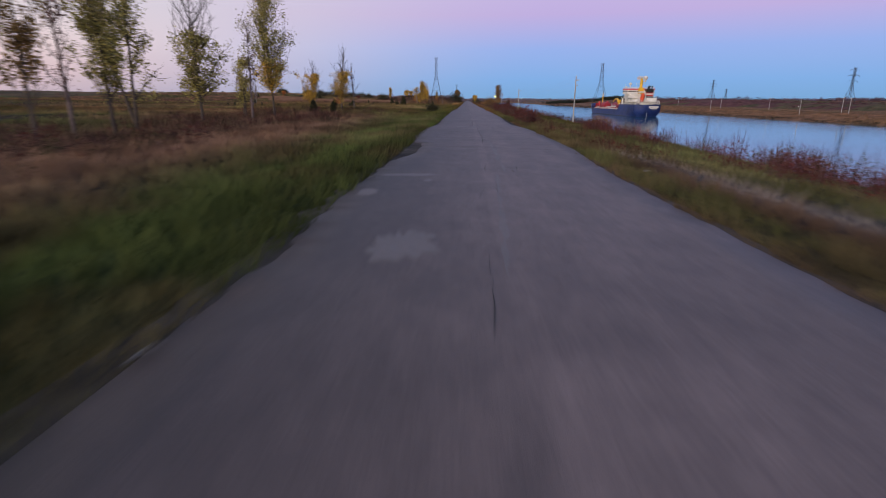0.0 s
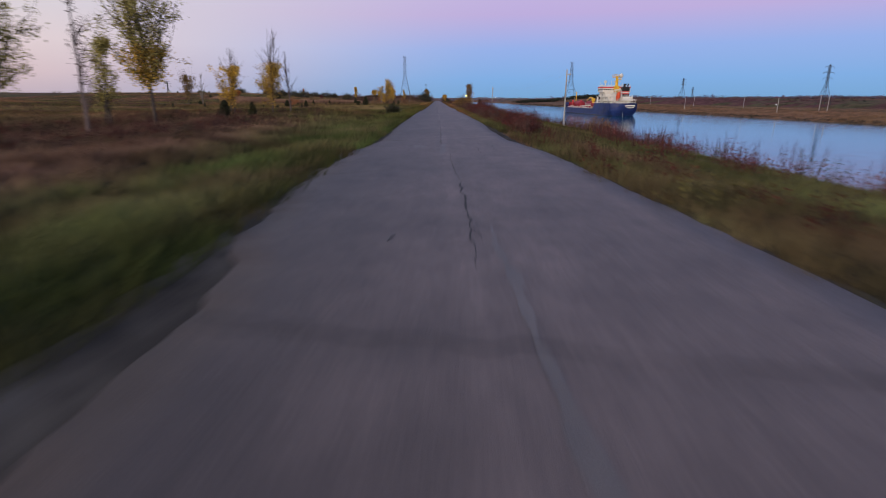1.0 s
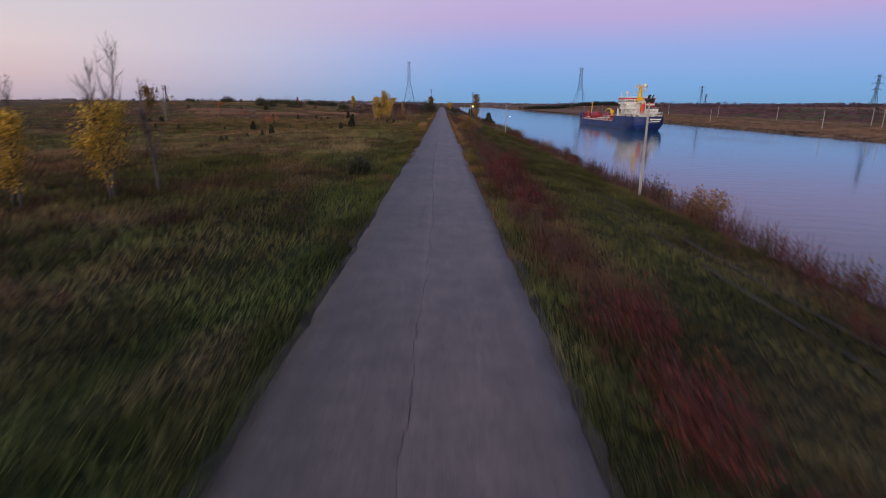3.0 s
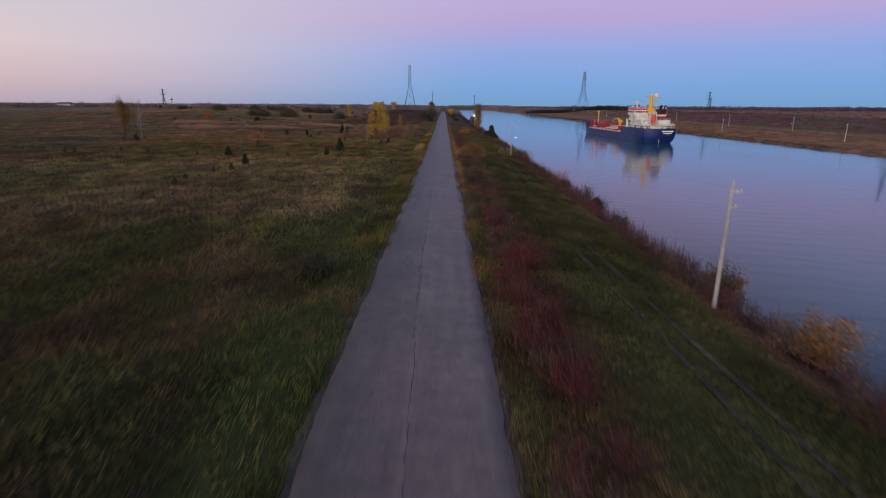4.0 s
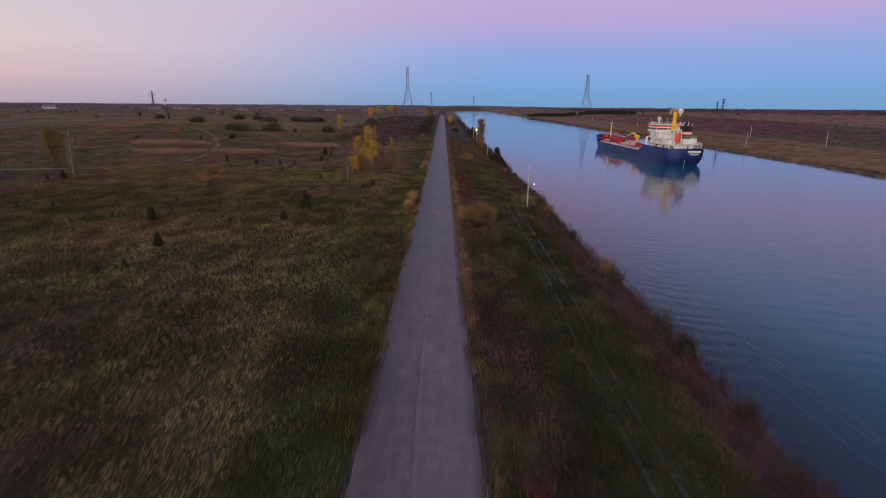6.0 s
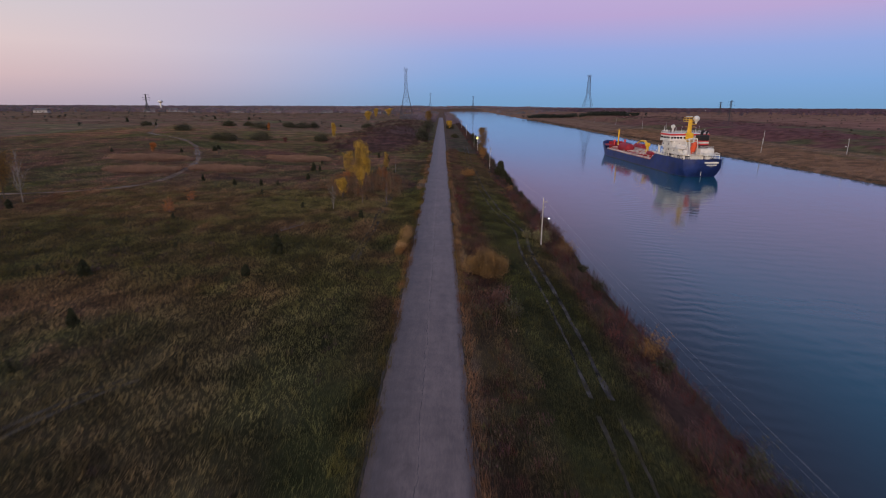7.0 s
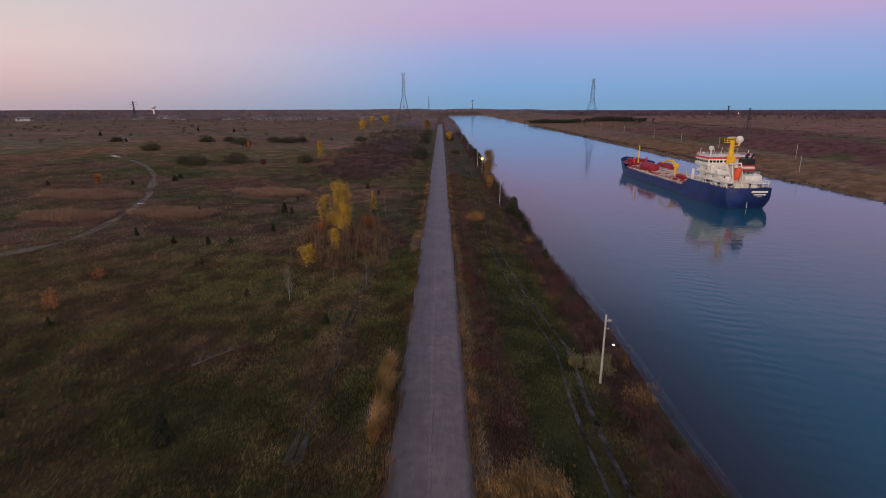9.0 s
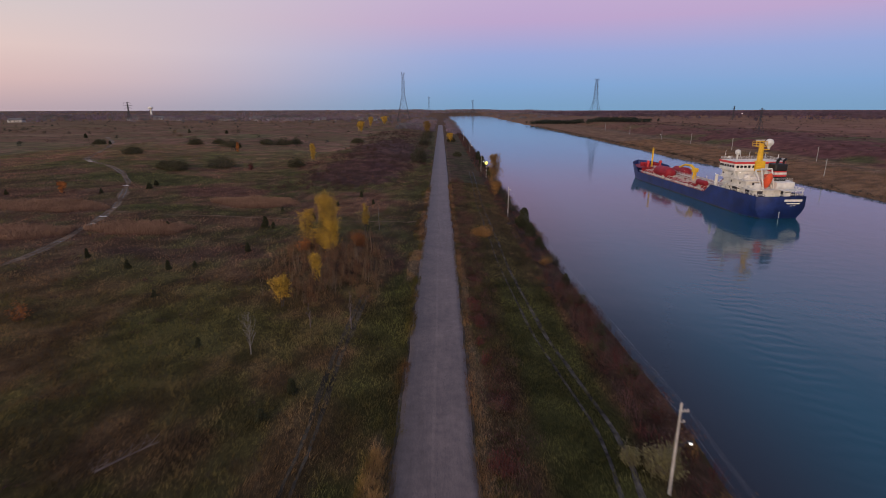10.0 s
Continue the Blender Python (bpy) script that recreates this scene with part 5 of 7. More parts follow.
brush("ridge_brush", x, y, 4.5, 1.1, [(0.09, 0.04, 0.038), (0.075, 0.04, 0.04), (0.08, 0.055, 0.04)], "dark red-brown scrub on the ridge across the canal", 7, 24, 0.3)
x, y = scatter(640, 197.5, 204, 180, 1300, 8)
brush("far_bank_brush", x, y, 2.8, 1.6, [(0.06, 0.05, 0.03), (0.07, 0.045, 0.035), (0.05, 0.045, 0.035)], "low dull shrubs along the far waterline", 8, 30, 0.2)
x, y = scatter(2100, -560, -60, 480, 1100, 14, lambda x, y: step(fbm(x / 40, y / 25, 0), 0.4, 0.55))
brush("field_brush", x, y, 6.0, 0.9, [(0.13, 0.08, 0.06), (0.15, 0.1, 0.065), (0.11, 0.085, 0.045), (0.12, 0.065, 0.055)], "brown weeds over the distant field", 14, 22, 0.3)
x, y = scatter(1700, 400, 1500, 250, 1900, 15, lambda x, y: step(fbm(x / 70, y / 40, 2), 0.4, 0.55))
brush("field_brush", x, y, 9.0, 1.2, [(0.14, 0.08, 0.065), (0.16, 0.1, 0.07), (0.12, 0.07, 0.06)], "brown weeds over the field across the canal", 15, 20, 0.5)
x, y = scatter(1600, -190, -36, 110, 420, 9, lambda x, y: step(fbm(x / 14, y / 18, 2), 0.52, 0.62))
brush("field_brush", x, y, 1.6, 0.8, [(0.085, 0.05, 0.045), (0.1, 0.07, 0.05), (0.08, 0.04, 0.035)], "low dry russet weeds scattered over the field", 9, 24, 0.12)
x, y = scatter(2600, -100, -8, 60, 335, 18, lambda x, y: step(fbm(x / 6, y / 8, 1), 0.48, 0.62))
brush("field_brush", x, y, 1.0, 0.5, [(0.045, 0.03, 0.024), (0.06, 0.036, 0.03), (0.04, 0.04, 0.018), (0.1, 0.07, 0.045)], "low dark weeds scattered through the rough grass", 18, 24, 0.07)


def grass(name, n, x0, x1, y0, y1, tall, wide, seed, label, keep=None, over=0.1, tone_up=1.0):
    rng = np.random.default_rng(seed)
    x, y = scatter(n, x0, x1, y0, y1, seed, keep)
    lap = over + 0.35 * rng.random(len(x)) ** 4
    ok = clear_of_lanes(x, y) & (rng.random(len(x)) > 0.85 * bare_strip(x, y)) & ((x < np.interp(y, ry, verge_l) + lap) | (x > np.interp(y, ry, verge_r) - lap))
    x, y = x[ok], y[ok]
    n = len(x)
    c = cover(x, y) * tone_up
    # blades gather in tussocks
    cell = 0.5 + 5.0 * wide
    bx, by = 2.5 * cell * fbm(x / (4 * cell), y / (4 * cell), 1), 2.5 * cell * fbm(x / (4 * cell) + 50, y / (4 * cell), 2)
    u, w_ = 0.8 * (x + bx) + 0.6 * (y + by), 0.8 * (y + by) - 0.6 * (x + bx)
    ix, iy = np.floor(u / cell).astype(int), np.floor(w_ / cell).astype(int)
    du, dw = (ix + 0.1 + 0.8 * LAT[0][ix % 256, iy % 256]) * cell - u, (iy + 0.1 + 0.8 * LAT[1][ix % 256, iy % 256]) * cell - w_
    pull = 0.45 * rng.random(n) * (x * x > 25)
    x, y = x + (0.8 * du - 0.6 * dw) * pull, y + (0.6 * du + 0.8 * dw) * pull
    clump = LAT[2][ix % 256, iy % 256]
    tuft = 0.6 * fbm(x / 1.6, y / 1.6, 1) + 0.4 * clump
    z = land(x, y)
    h = tall * (0.2 + 1.9 * tuft ** 1.7) * (0.5 + rng.random(n))
    a, lean = rng.random(n) * 2 * math.pi, 0.25 + 0.5 * rng.random(n)
    fa = a + rng.normal(size=n) * 0.8
    px, py = np.cos(a) * wide * 0.5, np.sin(a) * wide * 0.5
    k = 0.7 + 0.6 * rng.random(n)
    v = np.stack([np.stack([x - px * k, y - py * k, z - 0.03], -1), np.stack([x + px * k, y + py * k, z - 0.03], -1),
                  np.stack([x + np.cos(fa) * h * lean + 0.15 * h, y + np.sin(fa) * h * lean, z + h], -1)], 1).reshape(-1, 3)
    tone = (0.9 + 0.2 * rng.random((n, 1))) * (0.5 + 0.12 * clump + 0.88 * fbm(x / 2.4, y / 3.0, 0))[:, None]
    dry = (rng.random((n, 1)) < 0.1) * 0.1
    # blades brightened or dimmed by place, standing in for view angle and lens fall-off
    c = (c * (1 - dry) + STRAW * dry) * tone * (1 + (0.55 * step(-x, 9, 14) * (1 - 0.7 * step(y, 85, 100) * (1 - step(y, 122, 140))) + 0.3 * step(-x, 5, 7) * step(y, 8, 16) * (1 - step(y, 80, 110))) * (1 - step(y, 180, 230)) + 0.25 * (x > 4) * (1 - step(y, 28, 44)) - 0.3 * (x < 0) * (1 - step(-x, 5, 8)) * (1 - step(y, 6, 14)))[:, None]
    # root darker towards the thatch, tip lighter: shade and lit tips painted in
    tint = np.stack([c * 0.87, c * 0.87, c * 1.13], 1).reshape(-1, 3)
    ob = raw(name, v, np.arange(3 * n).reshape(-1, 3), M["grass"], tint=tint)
    return tagged(ob, label, "grass", kind="stuff")


GR = "rough autumn grass, dull green with dry straw blades"
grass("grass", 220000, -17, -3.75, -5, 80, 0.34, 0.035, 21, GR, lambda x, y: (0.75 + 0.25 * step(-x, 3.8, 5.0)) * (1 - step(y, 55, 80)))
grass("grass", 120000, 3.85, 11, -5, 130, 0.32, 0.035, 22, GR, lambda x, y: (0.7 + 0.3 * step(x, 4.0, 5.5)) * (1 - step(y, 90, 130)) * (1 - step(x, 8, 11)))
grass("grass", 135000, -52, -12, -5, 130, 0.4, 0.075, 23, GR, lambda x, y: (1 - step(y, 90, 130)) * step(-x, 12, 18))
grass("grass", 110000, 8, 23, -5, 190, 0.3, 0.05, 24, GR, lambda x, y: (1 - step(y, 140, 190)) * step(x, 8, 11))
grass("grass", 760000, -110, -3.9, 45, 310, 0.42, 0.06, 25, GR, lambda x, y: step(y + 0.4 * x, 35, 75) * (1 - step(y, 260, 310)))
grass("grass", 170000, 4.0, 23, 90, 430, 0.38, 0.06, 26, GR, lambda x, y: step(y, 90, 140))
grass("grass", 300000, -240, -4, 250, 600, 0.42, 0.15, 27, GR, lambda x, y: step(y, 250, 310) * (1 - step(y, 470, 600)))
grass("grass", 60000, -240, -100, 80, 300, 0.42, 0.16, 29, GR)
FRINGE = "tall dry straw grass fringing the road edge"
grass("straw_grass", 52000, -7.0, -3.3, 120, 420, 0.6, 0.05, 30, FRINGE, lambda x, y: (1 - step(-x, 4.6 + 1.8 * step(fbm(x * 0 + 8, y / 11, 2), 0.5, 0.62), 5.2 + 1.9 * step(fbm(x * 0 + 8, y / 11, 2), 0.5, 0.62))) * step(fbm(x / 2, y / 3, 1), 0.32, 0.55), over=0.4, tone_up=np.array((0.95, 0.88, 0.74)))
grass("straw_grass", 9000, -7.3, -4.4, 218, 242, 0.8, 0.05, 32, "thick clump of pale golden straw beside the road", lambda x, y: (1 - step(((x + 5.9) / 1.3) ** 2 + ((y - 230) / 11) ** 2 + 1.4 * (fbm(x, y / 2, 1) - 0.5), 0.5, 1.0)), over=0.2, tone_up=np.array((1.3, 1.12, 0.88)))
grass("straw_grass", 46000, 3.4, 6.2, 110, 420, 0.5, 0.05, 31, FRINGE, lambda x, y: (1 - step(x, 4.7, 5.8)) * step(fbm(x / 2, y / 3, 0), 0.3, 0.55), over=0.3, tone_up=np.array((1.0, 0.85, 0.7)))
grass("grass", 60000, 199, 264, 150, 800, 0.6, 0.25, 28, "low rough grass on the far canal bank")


def in_reeds(x, y):
    k = np.zeros(len(x))
    for cx, cy, rx, ry_, col in STANDS:
        if col is REED:
            k = np.maximum(k, 1 - step(((x - cx) / rx) ** 2 + ((y - cy) / ry_) ** 2 + 0.9 * (fbm(x / 6, y / 5, 1) - 0.5), 0.55, 1.05))
    return k


def reeds(n, seed):
    """Tall dry stalks, each with a soft plume, close together in the stands."""
    rng = np.random.default_rng(seed)
    x, y = scatter(n, -142, -40, 285, 384, seed, in_reeds)
    ok = clear_of_lanes(x, y)
    x, y = x[ok], y[ok]
    n = len(x)
    z, h = land(x, y), (0.5 + 1.0 * rng.random(n)) * (0.6 + 0.9 * fbm(x / 3, y / 3, 2))
    a, w = rng.random(n) * math.pi, 0.045
    px, py = np.cos(a) * w, np.sin(a) * w
    tx, ty = x + 0.3 * h * (rng.random(n) - 0.2), y + 0.3 * h * (rng.random(n) - 0.5)
    v = np.stack([np.stack([x, y, z - 0.05], -1), np.stack([tx + px, ty + py, z + h], -1), np.stack([tx - px, ty - py, z + h * 0.88], -1)], 1).reshape(-1, 3)
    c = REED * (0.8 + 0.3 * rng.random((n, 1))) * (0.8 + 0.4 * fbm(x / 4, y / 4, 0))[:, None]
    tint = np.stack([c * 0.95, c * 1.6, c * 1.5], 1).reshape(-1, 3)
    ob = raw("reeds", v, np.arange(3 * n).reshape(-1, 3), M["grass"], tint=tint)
    tagged(ob, "tall dry pinkish-brown reeds standing in dense beds", "reeds", kind="stuff")


reeds(420000, 61)


# ---- bits lying about ----
def lying_stick(x, y, L, rz):
    root = empty("stick", x, y, float(max(land(x, y), 0.0)) + 0.07, rz)
    v, f = tubes([(np.array((-L / 2, 0, 0)), np.array((0, 0.03, 0.01)), 0.018, 0.016), (np.array((0, 0.03, 0.01)), np.array((L / 2, -0.02, 0)), 0.016, 0.008)], 6)
    raw("shaft", v, f, M["birch"], root)
    tagged(root, "short pale dry stick lying at the road edge", "stick", "sticks on the road")


for x, y, L, rz in ((-3.7, -0.2, 0.34, 70), (0.75, 12.7, 0.3, 95), (5.2, 13.0, 0.4, 40), (-3.6, 10.9, 0.35, 60), (-1.2, 25.2, 0.3, 80)):
    lying_stick(x, y, L, rz)


def pale_stone(x, y, w):
    bm = bmnew()
    bmesh.ops.create_icosphere(bm, subdivisions=2, radius=w / 2)
    for v in bm.verts:
        v.co *= 0.8 + 0.4 * float(vnoise(v.co.x * 4 + x, v.co.y * 4 + v.co.z * 3, 1))
        v.co.z *= 0.7
    ob = part("stone", bm, M["patch"])
    ob.location = (x, y, float(land(x, y)) + 0.12 * w)
    tagged(ob, "pale stone in the grass beside the wheel rut", "stone")


pale_stone(16.7, 201.5, 0.4)


# ---- far woods, town, pylons ----
def woods(name, xs, ys, h, colours, label, seed, per=20, size=0.12):
    rng = np.random.default_rng(seed)
    n = len(xs)
    z = land(xs, ys)
    Hh = h * (0.4 + 0.6 * rng.random(n) + 0.75 * np.clip(fbm(xs / 45, ys / 90, 2) - 0.35, 0, 1))
    c = np.stack([xs[:, None] + Hh[:, None] * 0.28 * rng.normal(size=(n, per)), ys[:, None] + Hh[:, None] * 0.28 * rng.normal(size=(n, per)), z[:, None] + Hh[:, None] * (0.12 + 0.85 * rng.random((n, per)) ** 0.8)], -1)
    v, f = leaves(c.reshape(-1, 3), h * size, rng, 0.3)
    kind = np.clip((fbm(xs / 70, ys / 90, seed % 3) - 0.3) / 0.4 * len(colours) + rng.normal(size=n) * 0.5, 0, len(colours) - 1).astype(int)
    pick = np.array(colours)[kind] * (0.75 + 0.5 * rng.random((n, 1)))
    ob = raw(name, v, f, M["woods"], tint=np.repeat(pick, per * 4, 0))
    return tagged(ob, label, "woods", kind="stuff")


# haze of distance mixed into these tints, paler and bluer than bare trees
HAZY_WOOD = [(0.16, 0.118, 0.15), (0.175, 0.125, 0.152), (0.15, 0.124, 0.15), (0.195, 0.135, 0.132), (0.12, 0.115, 0.12)]
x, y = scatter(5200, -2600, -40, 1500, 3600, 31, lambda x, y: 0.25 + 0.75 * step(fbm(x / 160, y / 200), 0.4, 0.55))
woods("far_woods", x, y, 10, HAZY_WOOD, "distant leafless brown woods on the horizon", 31)
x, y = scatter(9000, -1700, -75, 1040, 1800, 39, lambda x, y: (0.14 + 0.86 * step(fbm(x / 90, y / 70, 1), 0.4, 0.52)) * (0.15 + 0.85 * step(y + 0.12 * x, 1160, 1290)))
# tints lifted towards mauve here too, with the haze painted in
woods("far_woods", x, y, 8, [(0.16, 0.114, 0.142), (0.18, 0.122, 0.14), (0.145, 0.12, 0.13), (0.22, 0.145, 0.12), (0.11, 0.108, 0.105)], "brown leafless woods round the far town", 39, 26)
x, y = scatter(1700, -60, 30, 860, 1500, 32, lambda x, y: step(fbm(x / 30, y / 40, 1), 0.35, 0.5) * (np.abs(x) > 9))
woods("far_woods", x, y, 7, HAZY_WOOD, "brown trees along the distant road", 32)
x, y = scatter(15000, 430, 3400, 1320, 3400, 33, lambda x, y: (0.06 + 0.94 * step(fbm(x / 200, y / 160, 1) + 0.3 * step(y, 1700, 2300), 0.42, 0.58)) * step(x + 0.5 * (y - 1320), 480, 700))
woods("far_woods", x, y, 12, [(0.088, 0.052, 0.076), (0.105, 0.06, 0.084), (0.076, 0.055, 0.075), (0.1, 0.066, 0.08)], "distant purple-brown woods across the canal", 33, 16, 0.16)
x, y = scatter(1500, 200, 520, 1650, 2600, 34, lambda x, y: step(fbm(x / 60, y / 80, 2), 0.42, 0.55))
woods("far_woods", x, y, 8, HAZY_WOOD, "brown woods behind the far bank", 34)
t_ = RNG.random(430)
t_ = t_[np.abs(t_ - 0.52) > 0.05]
x, y = 217 + 145 * t_ + 9 * RNG.normal(size=len(t_)), 1417 - 300 * t_ + 12 * RNG.normal(size=len(t_))
woods("far_conifers", x, y, 7.0, [(0.02, 0.026, 0.018), (0.026, 0.03, 0.02)], "dark belt of conifers behind the far bank", 35, 30, 0.16)
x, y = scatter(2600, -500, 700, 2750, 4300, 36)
woods("far_woods", x, y, 13, HAZY_WOOD, "distant woods where the canal ends", 36)
x, y = scatter(200, 300, 900, 300, 1400, 37)
woods("field_scrub", x, y, 2.6, [(0.03, 0.032, 0.02), (0.06, 0.045, 0.03)], "scattered dark bushes in the field across the canal", 37, 50)
x, y = scatter(190, -900, -60, 520, 1200, 38)
woods("field_scrub", x, y, 3.0, [(0.03, 0.032, 0.02), (0.06, 0.045, 0.03), (0.12, 0.07, 0.03)], "scattered dark bushes in the brown field", 38, 60)


def house(name, w, d, h):
    root = empty(name, 0, 0, 0)
    part("wall", box(bmnew(), -w / 2, w / 2, -d / 2, d / 2, 0, h), M["wall"], root)
    bm = bmnew()
    o = 0.5
    vs = [bm.verts.new(p) for p in ((-w / 2 - o, -d / 2 - o, h), (w / 2 + o, -d / 2 - o, h), (w / 2 + o, d / 2 + o, h), (-w / 2 - o, d / 2 + o, h), (-w / 2 - o, 0, h + d * 0.32), (w / 2 + o, 0, h + d * 0.32))]
    for q in ((0, 1, 5, 4), (2, 3, 4, 5), (0, 4, 3), (1, 2, 5), (3, 2, 1, 0)):
        bm.faces.new([vs[i] for i in q])
    part("roof", bm, M["roof"], root)
    for k in (-0.28, 0.0, 0.28):
        win = part("window", box(bmnew(), w * k - 0.7, w * k + 0.7, -d / 2 - 0.06, -d / 2 + 0.05, h * 0.4, h * 0.75), M["glass"], root)
    return tagged(root, "pale house with a grey gabled roof at the far field edge", "house", "houses of the far town")


first = house("house", 10, 8, 3.4)
long_shed = house("shed", 24, 12, 4)
tagged(long_shed, "long pale flat building at the far field edge", "building")
spots = [(-95, 1720), (-140, 1800), (-190, 1700), (-250, 1760), (-560, 1330), (-610, 1370), (-470, 1350), (-430, 1400), (-330, 1330), (-300, 1390), (-255, 1350), (-225, 1420), (-205, 1330), (-180, 1390), (-160, 1340), (-350, 1450), (-400, 1340), (-520, 1420), (-135, 1400), (-278, 1440), (-240, 1480), (-120, 1350), (-660, 1350), (-380, 1370)]
spots += [(-140 - 520 * RNG.random() ** 1.3, 1300 + 160 * RNG.random()) for _ in range(40)]
for i, (hx, hy) in enumerate(spots):
    m = pose(hx, hy, float(land(hx, hy)) - 0.1, 0, 0, 30 * (RNG.random() - 0.5))
    if i:
        copy_thing(first, m)
    else:
        first.matrix_basis = m
long_shed.matrix_basis = pose(-764, 1150, float(land(-764, 1150)), 0, 0, 8)
for hx, hy in ((-650, 1420), (-430, 1440), (-540, 1480)):
    copy_thing(long_shed, pose(hx, hy, float(land(hx, hy)), 0, 0, -6))


def water_tower(x, y, h, r):
    root = empty("water_tower", x, y, float(land(x, y)))
    part("column", rod(bmnew(), (0, 0, 0), (0, 0, h), 3.2, 2.4, 12), M["white"], root)
    part("tank", ball(bmnew(), 0, 0, h + r * 0.4, r, 3, 0.6), M["white"], root)
    tagged(root, "white water tower above the far town", "water tower")


water_tower(-1010, 2050, 22, 8.5)


def pylon(x, y, H, base, arms, label, rz=0.0, thick=0.2, waist=0.55, top=None, neck=0.18):
    """A lattice tower: four legs to the waist, a narrow mast above, braces and cross-arms."""
    root = empty("pylon", x, y, float(land(x, y)) - 0.2, rz)
    top = top or base * 0.14
    wz = H * waist
    wb = base * neck

    def half(z):
        return (base + (wb - base) * z / wz) / 2 if z < wz else (wb + (top - wb) * (z - wz) / (H - wz)) / 2
    for sx in (-1, 1):
        for sy in (-1, 1):
            bm = bmnew()
            rod(bm, (sx * half(0), sy * half(0), 0), (sx * half(wz), sy * half(wz), wz), thick, thick * 0.8, 4)
            rod(bm, (sx * half(wz), sy * half(wz), wz), (sx * half(H), sy * half(H), H), thick * 0.8, thick * 0.6, 4)
            part("leg", bm, M["steel"], root)
    bm = bmnew()
    zs, z = [0.0], 0.0
    while z < H * 0.97:
        z += max(half(z) * 1.7, H * 0.035)
        zs.append(min(z, H))
    for a, b in zip(zs, zs[1:]):
        p, q = half(a), half(b)
        for s in (-1, 1):
            for u, w in (((-p, s * p, a), (q, s * q, b)), ((p, s * p, a), (-q, s * q, b)), ((s * p, -p, a), (s * q, q, b)), ((s * p, p, a), (s * q, -q, b)), ((-q, s * q, b), (q, s * q, b)), ((s * q, -q, b), (s * q, q, b))):
                rod(bm, u, w, thick * 0.5, sides=3)
    part("bracing", bm, M["steel"], root)
    for hz, reach in arms:
        for s in (-1, 1):
            bm = bmnew()
            tip = (s * reach, 0, H * hz)
            for sy in (-1, 1):
                rod(bm, (s * half(H * hz), sy * half(H * hz), H * hz), tip, thick * 0.6, sides=3)
                rod(bm, (s * half(H * hz), sy * half(H * hz), H * hz + H * 0.03), tip, thick * 0.5, sides=3)
            rod(bm, tip, (s * reach, 0, H * hz - H * 0.035), thick * 0.6, sides=4)
            part("cross_arm", bm, M["steel"], root)
    return tagged(root, label, "pylon", "power pylons")


TALL = "tall grey lattice pylon carrying lines over the canal"
pylon(-73, 1250, 95.0, 26, [(0.985, 3.6), (0.82, 3.6), (0.66, 3.6)], TALL, thick=0.3, waist=0.57, top=3.8, neck=0.2)
pylon(308, 1252, 82.0, 27, [(0.985, 4.5), (0.82, 4.5), (0.66, 4.5)], TALL, thick=0.28, waist=0.5, top=3.2, neck=0.28)
pylon(-50, 2500, 72.0, 22, [(0.98, 5), (0.9, 5)], "distant grey lattice pylon", thick=0.4, waist=0.45)
pylon(146, 2600, 68.0, 22, [(0.98, 5), (0.9, 5)], "distant grey lattice pylon", thick=0.4, waist=0.45)
pylon(-591, 1203, 36.0, 9, [(0.95, 7), (0.82, 8), (0.69, 7)], "grey lattice pylon in the field", thick=0.3)
LINE = "grey lattice pylon standing behind the far bank"
pylon(277, 397, 29.4, 7.5, [(0.93, 4.6), (0.8, 5.6), (0.67, 4.8)], LINE, 20, thick=0.11)
pylon(335, 746, 27.0, 7.5, [(0.93, 4.6), (0.8, 5.6), (0.67, 4.8)], LINE, 20, thick=0.15)
pylon(632, 1335, 30.0, 8, [(0.93, 5), (0.8, 6), (0.67, 5)], LINE, 20, thick=0.3)


# ---- poles, cables, lamps ----
def utility_pole(x, y, H, label, lamp=False, arm=True, rz=0.0, lamp_z=0.56, thin=1.0):
    root = empty("utility_pole", x, y, float(land(x, y)) - 0.2, rz)
    part("pole", rod(bmnew(), (0, 0, 0), (0, 0, H + 0.2), 0.16 * thin, 0.1 * thin, 12), M["pole"], root)
    if arm:
        part("cross_arm", box(bmnew(), -0.15, 0.75, -0.06, 0.06, H - 0.6, H - 0.48, 0.01), M["pole"], root)
        part("cross_arm", box(bmnew(), -0.1, 0.5, -0.05, 0.05, H - 1.7, H - 1.6, 0.01), M["pole"], root)
        for ix, iz in ((0.35, H - 0.48), (0.68, H - 0.48), (0.42, H - 1.6), (0, H + 0.2)):
            bm = rod(bmnew(), (ix, 0, iz), (ix, 0, iz + 0.16), 0.05, 0.03, 8)
            rod(bm, (ix, 0, iz + 0.1), (ix, 0, iz + 0.14), 0.07, 0.05, 8)
            part("insulator", bm, M["pipe"], root)
    if lamp:
        bm = rod(bmnew(), (0, 0, H * lamp_z), (1.1, 0, H * lamp_z + 0.45), 0.035, sides=6)
        a = part("lamp_arm", bm, M["steel"], root)
        part("lamp_head", box(bmnew(), 0.95, 1.6, -0.14, 0.14, H * lamp_z + 0.42, H * lamp_z + 0.55, 0.03), M["steel"], a)
        part("bulb", ball(bmnew(), 1.32, 0, H * lamp_z + 0.36, 0.15, 2, 0.7), M["mesh_lamp"], a, "glowing white bulb")
    return tagged(root, label, "utility pole", "poles along the canal")


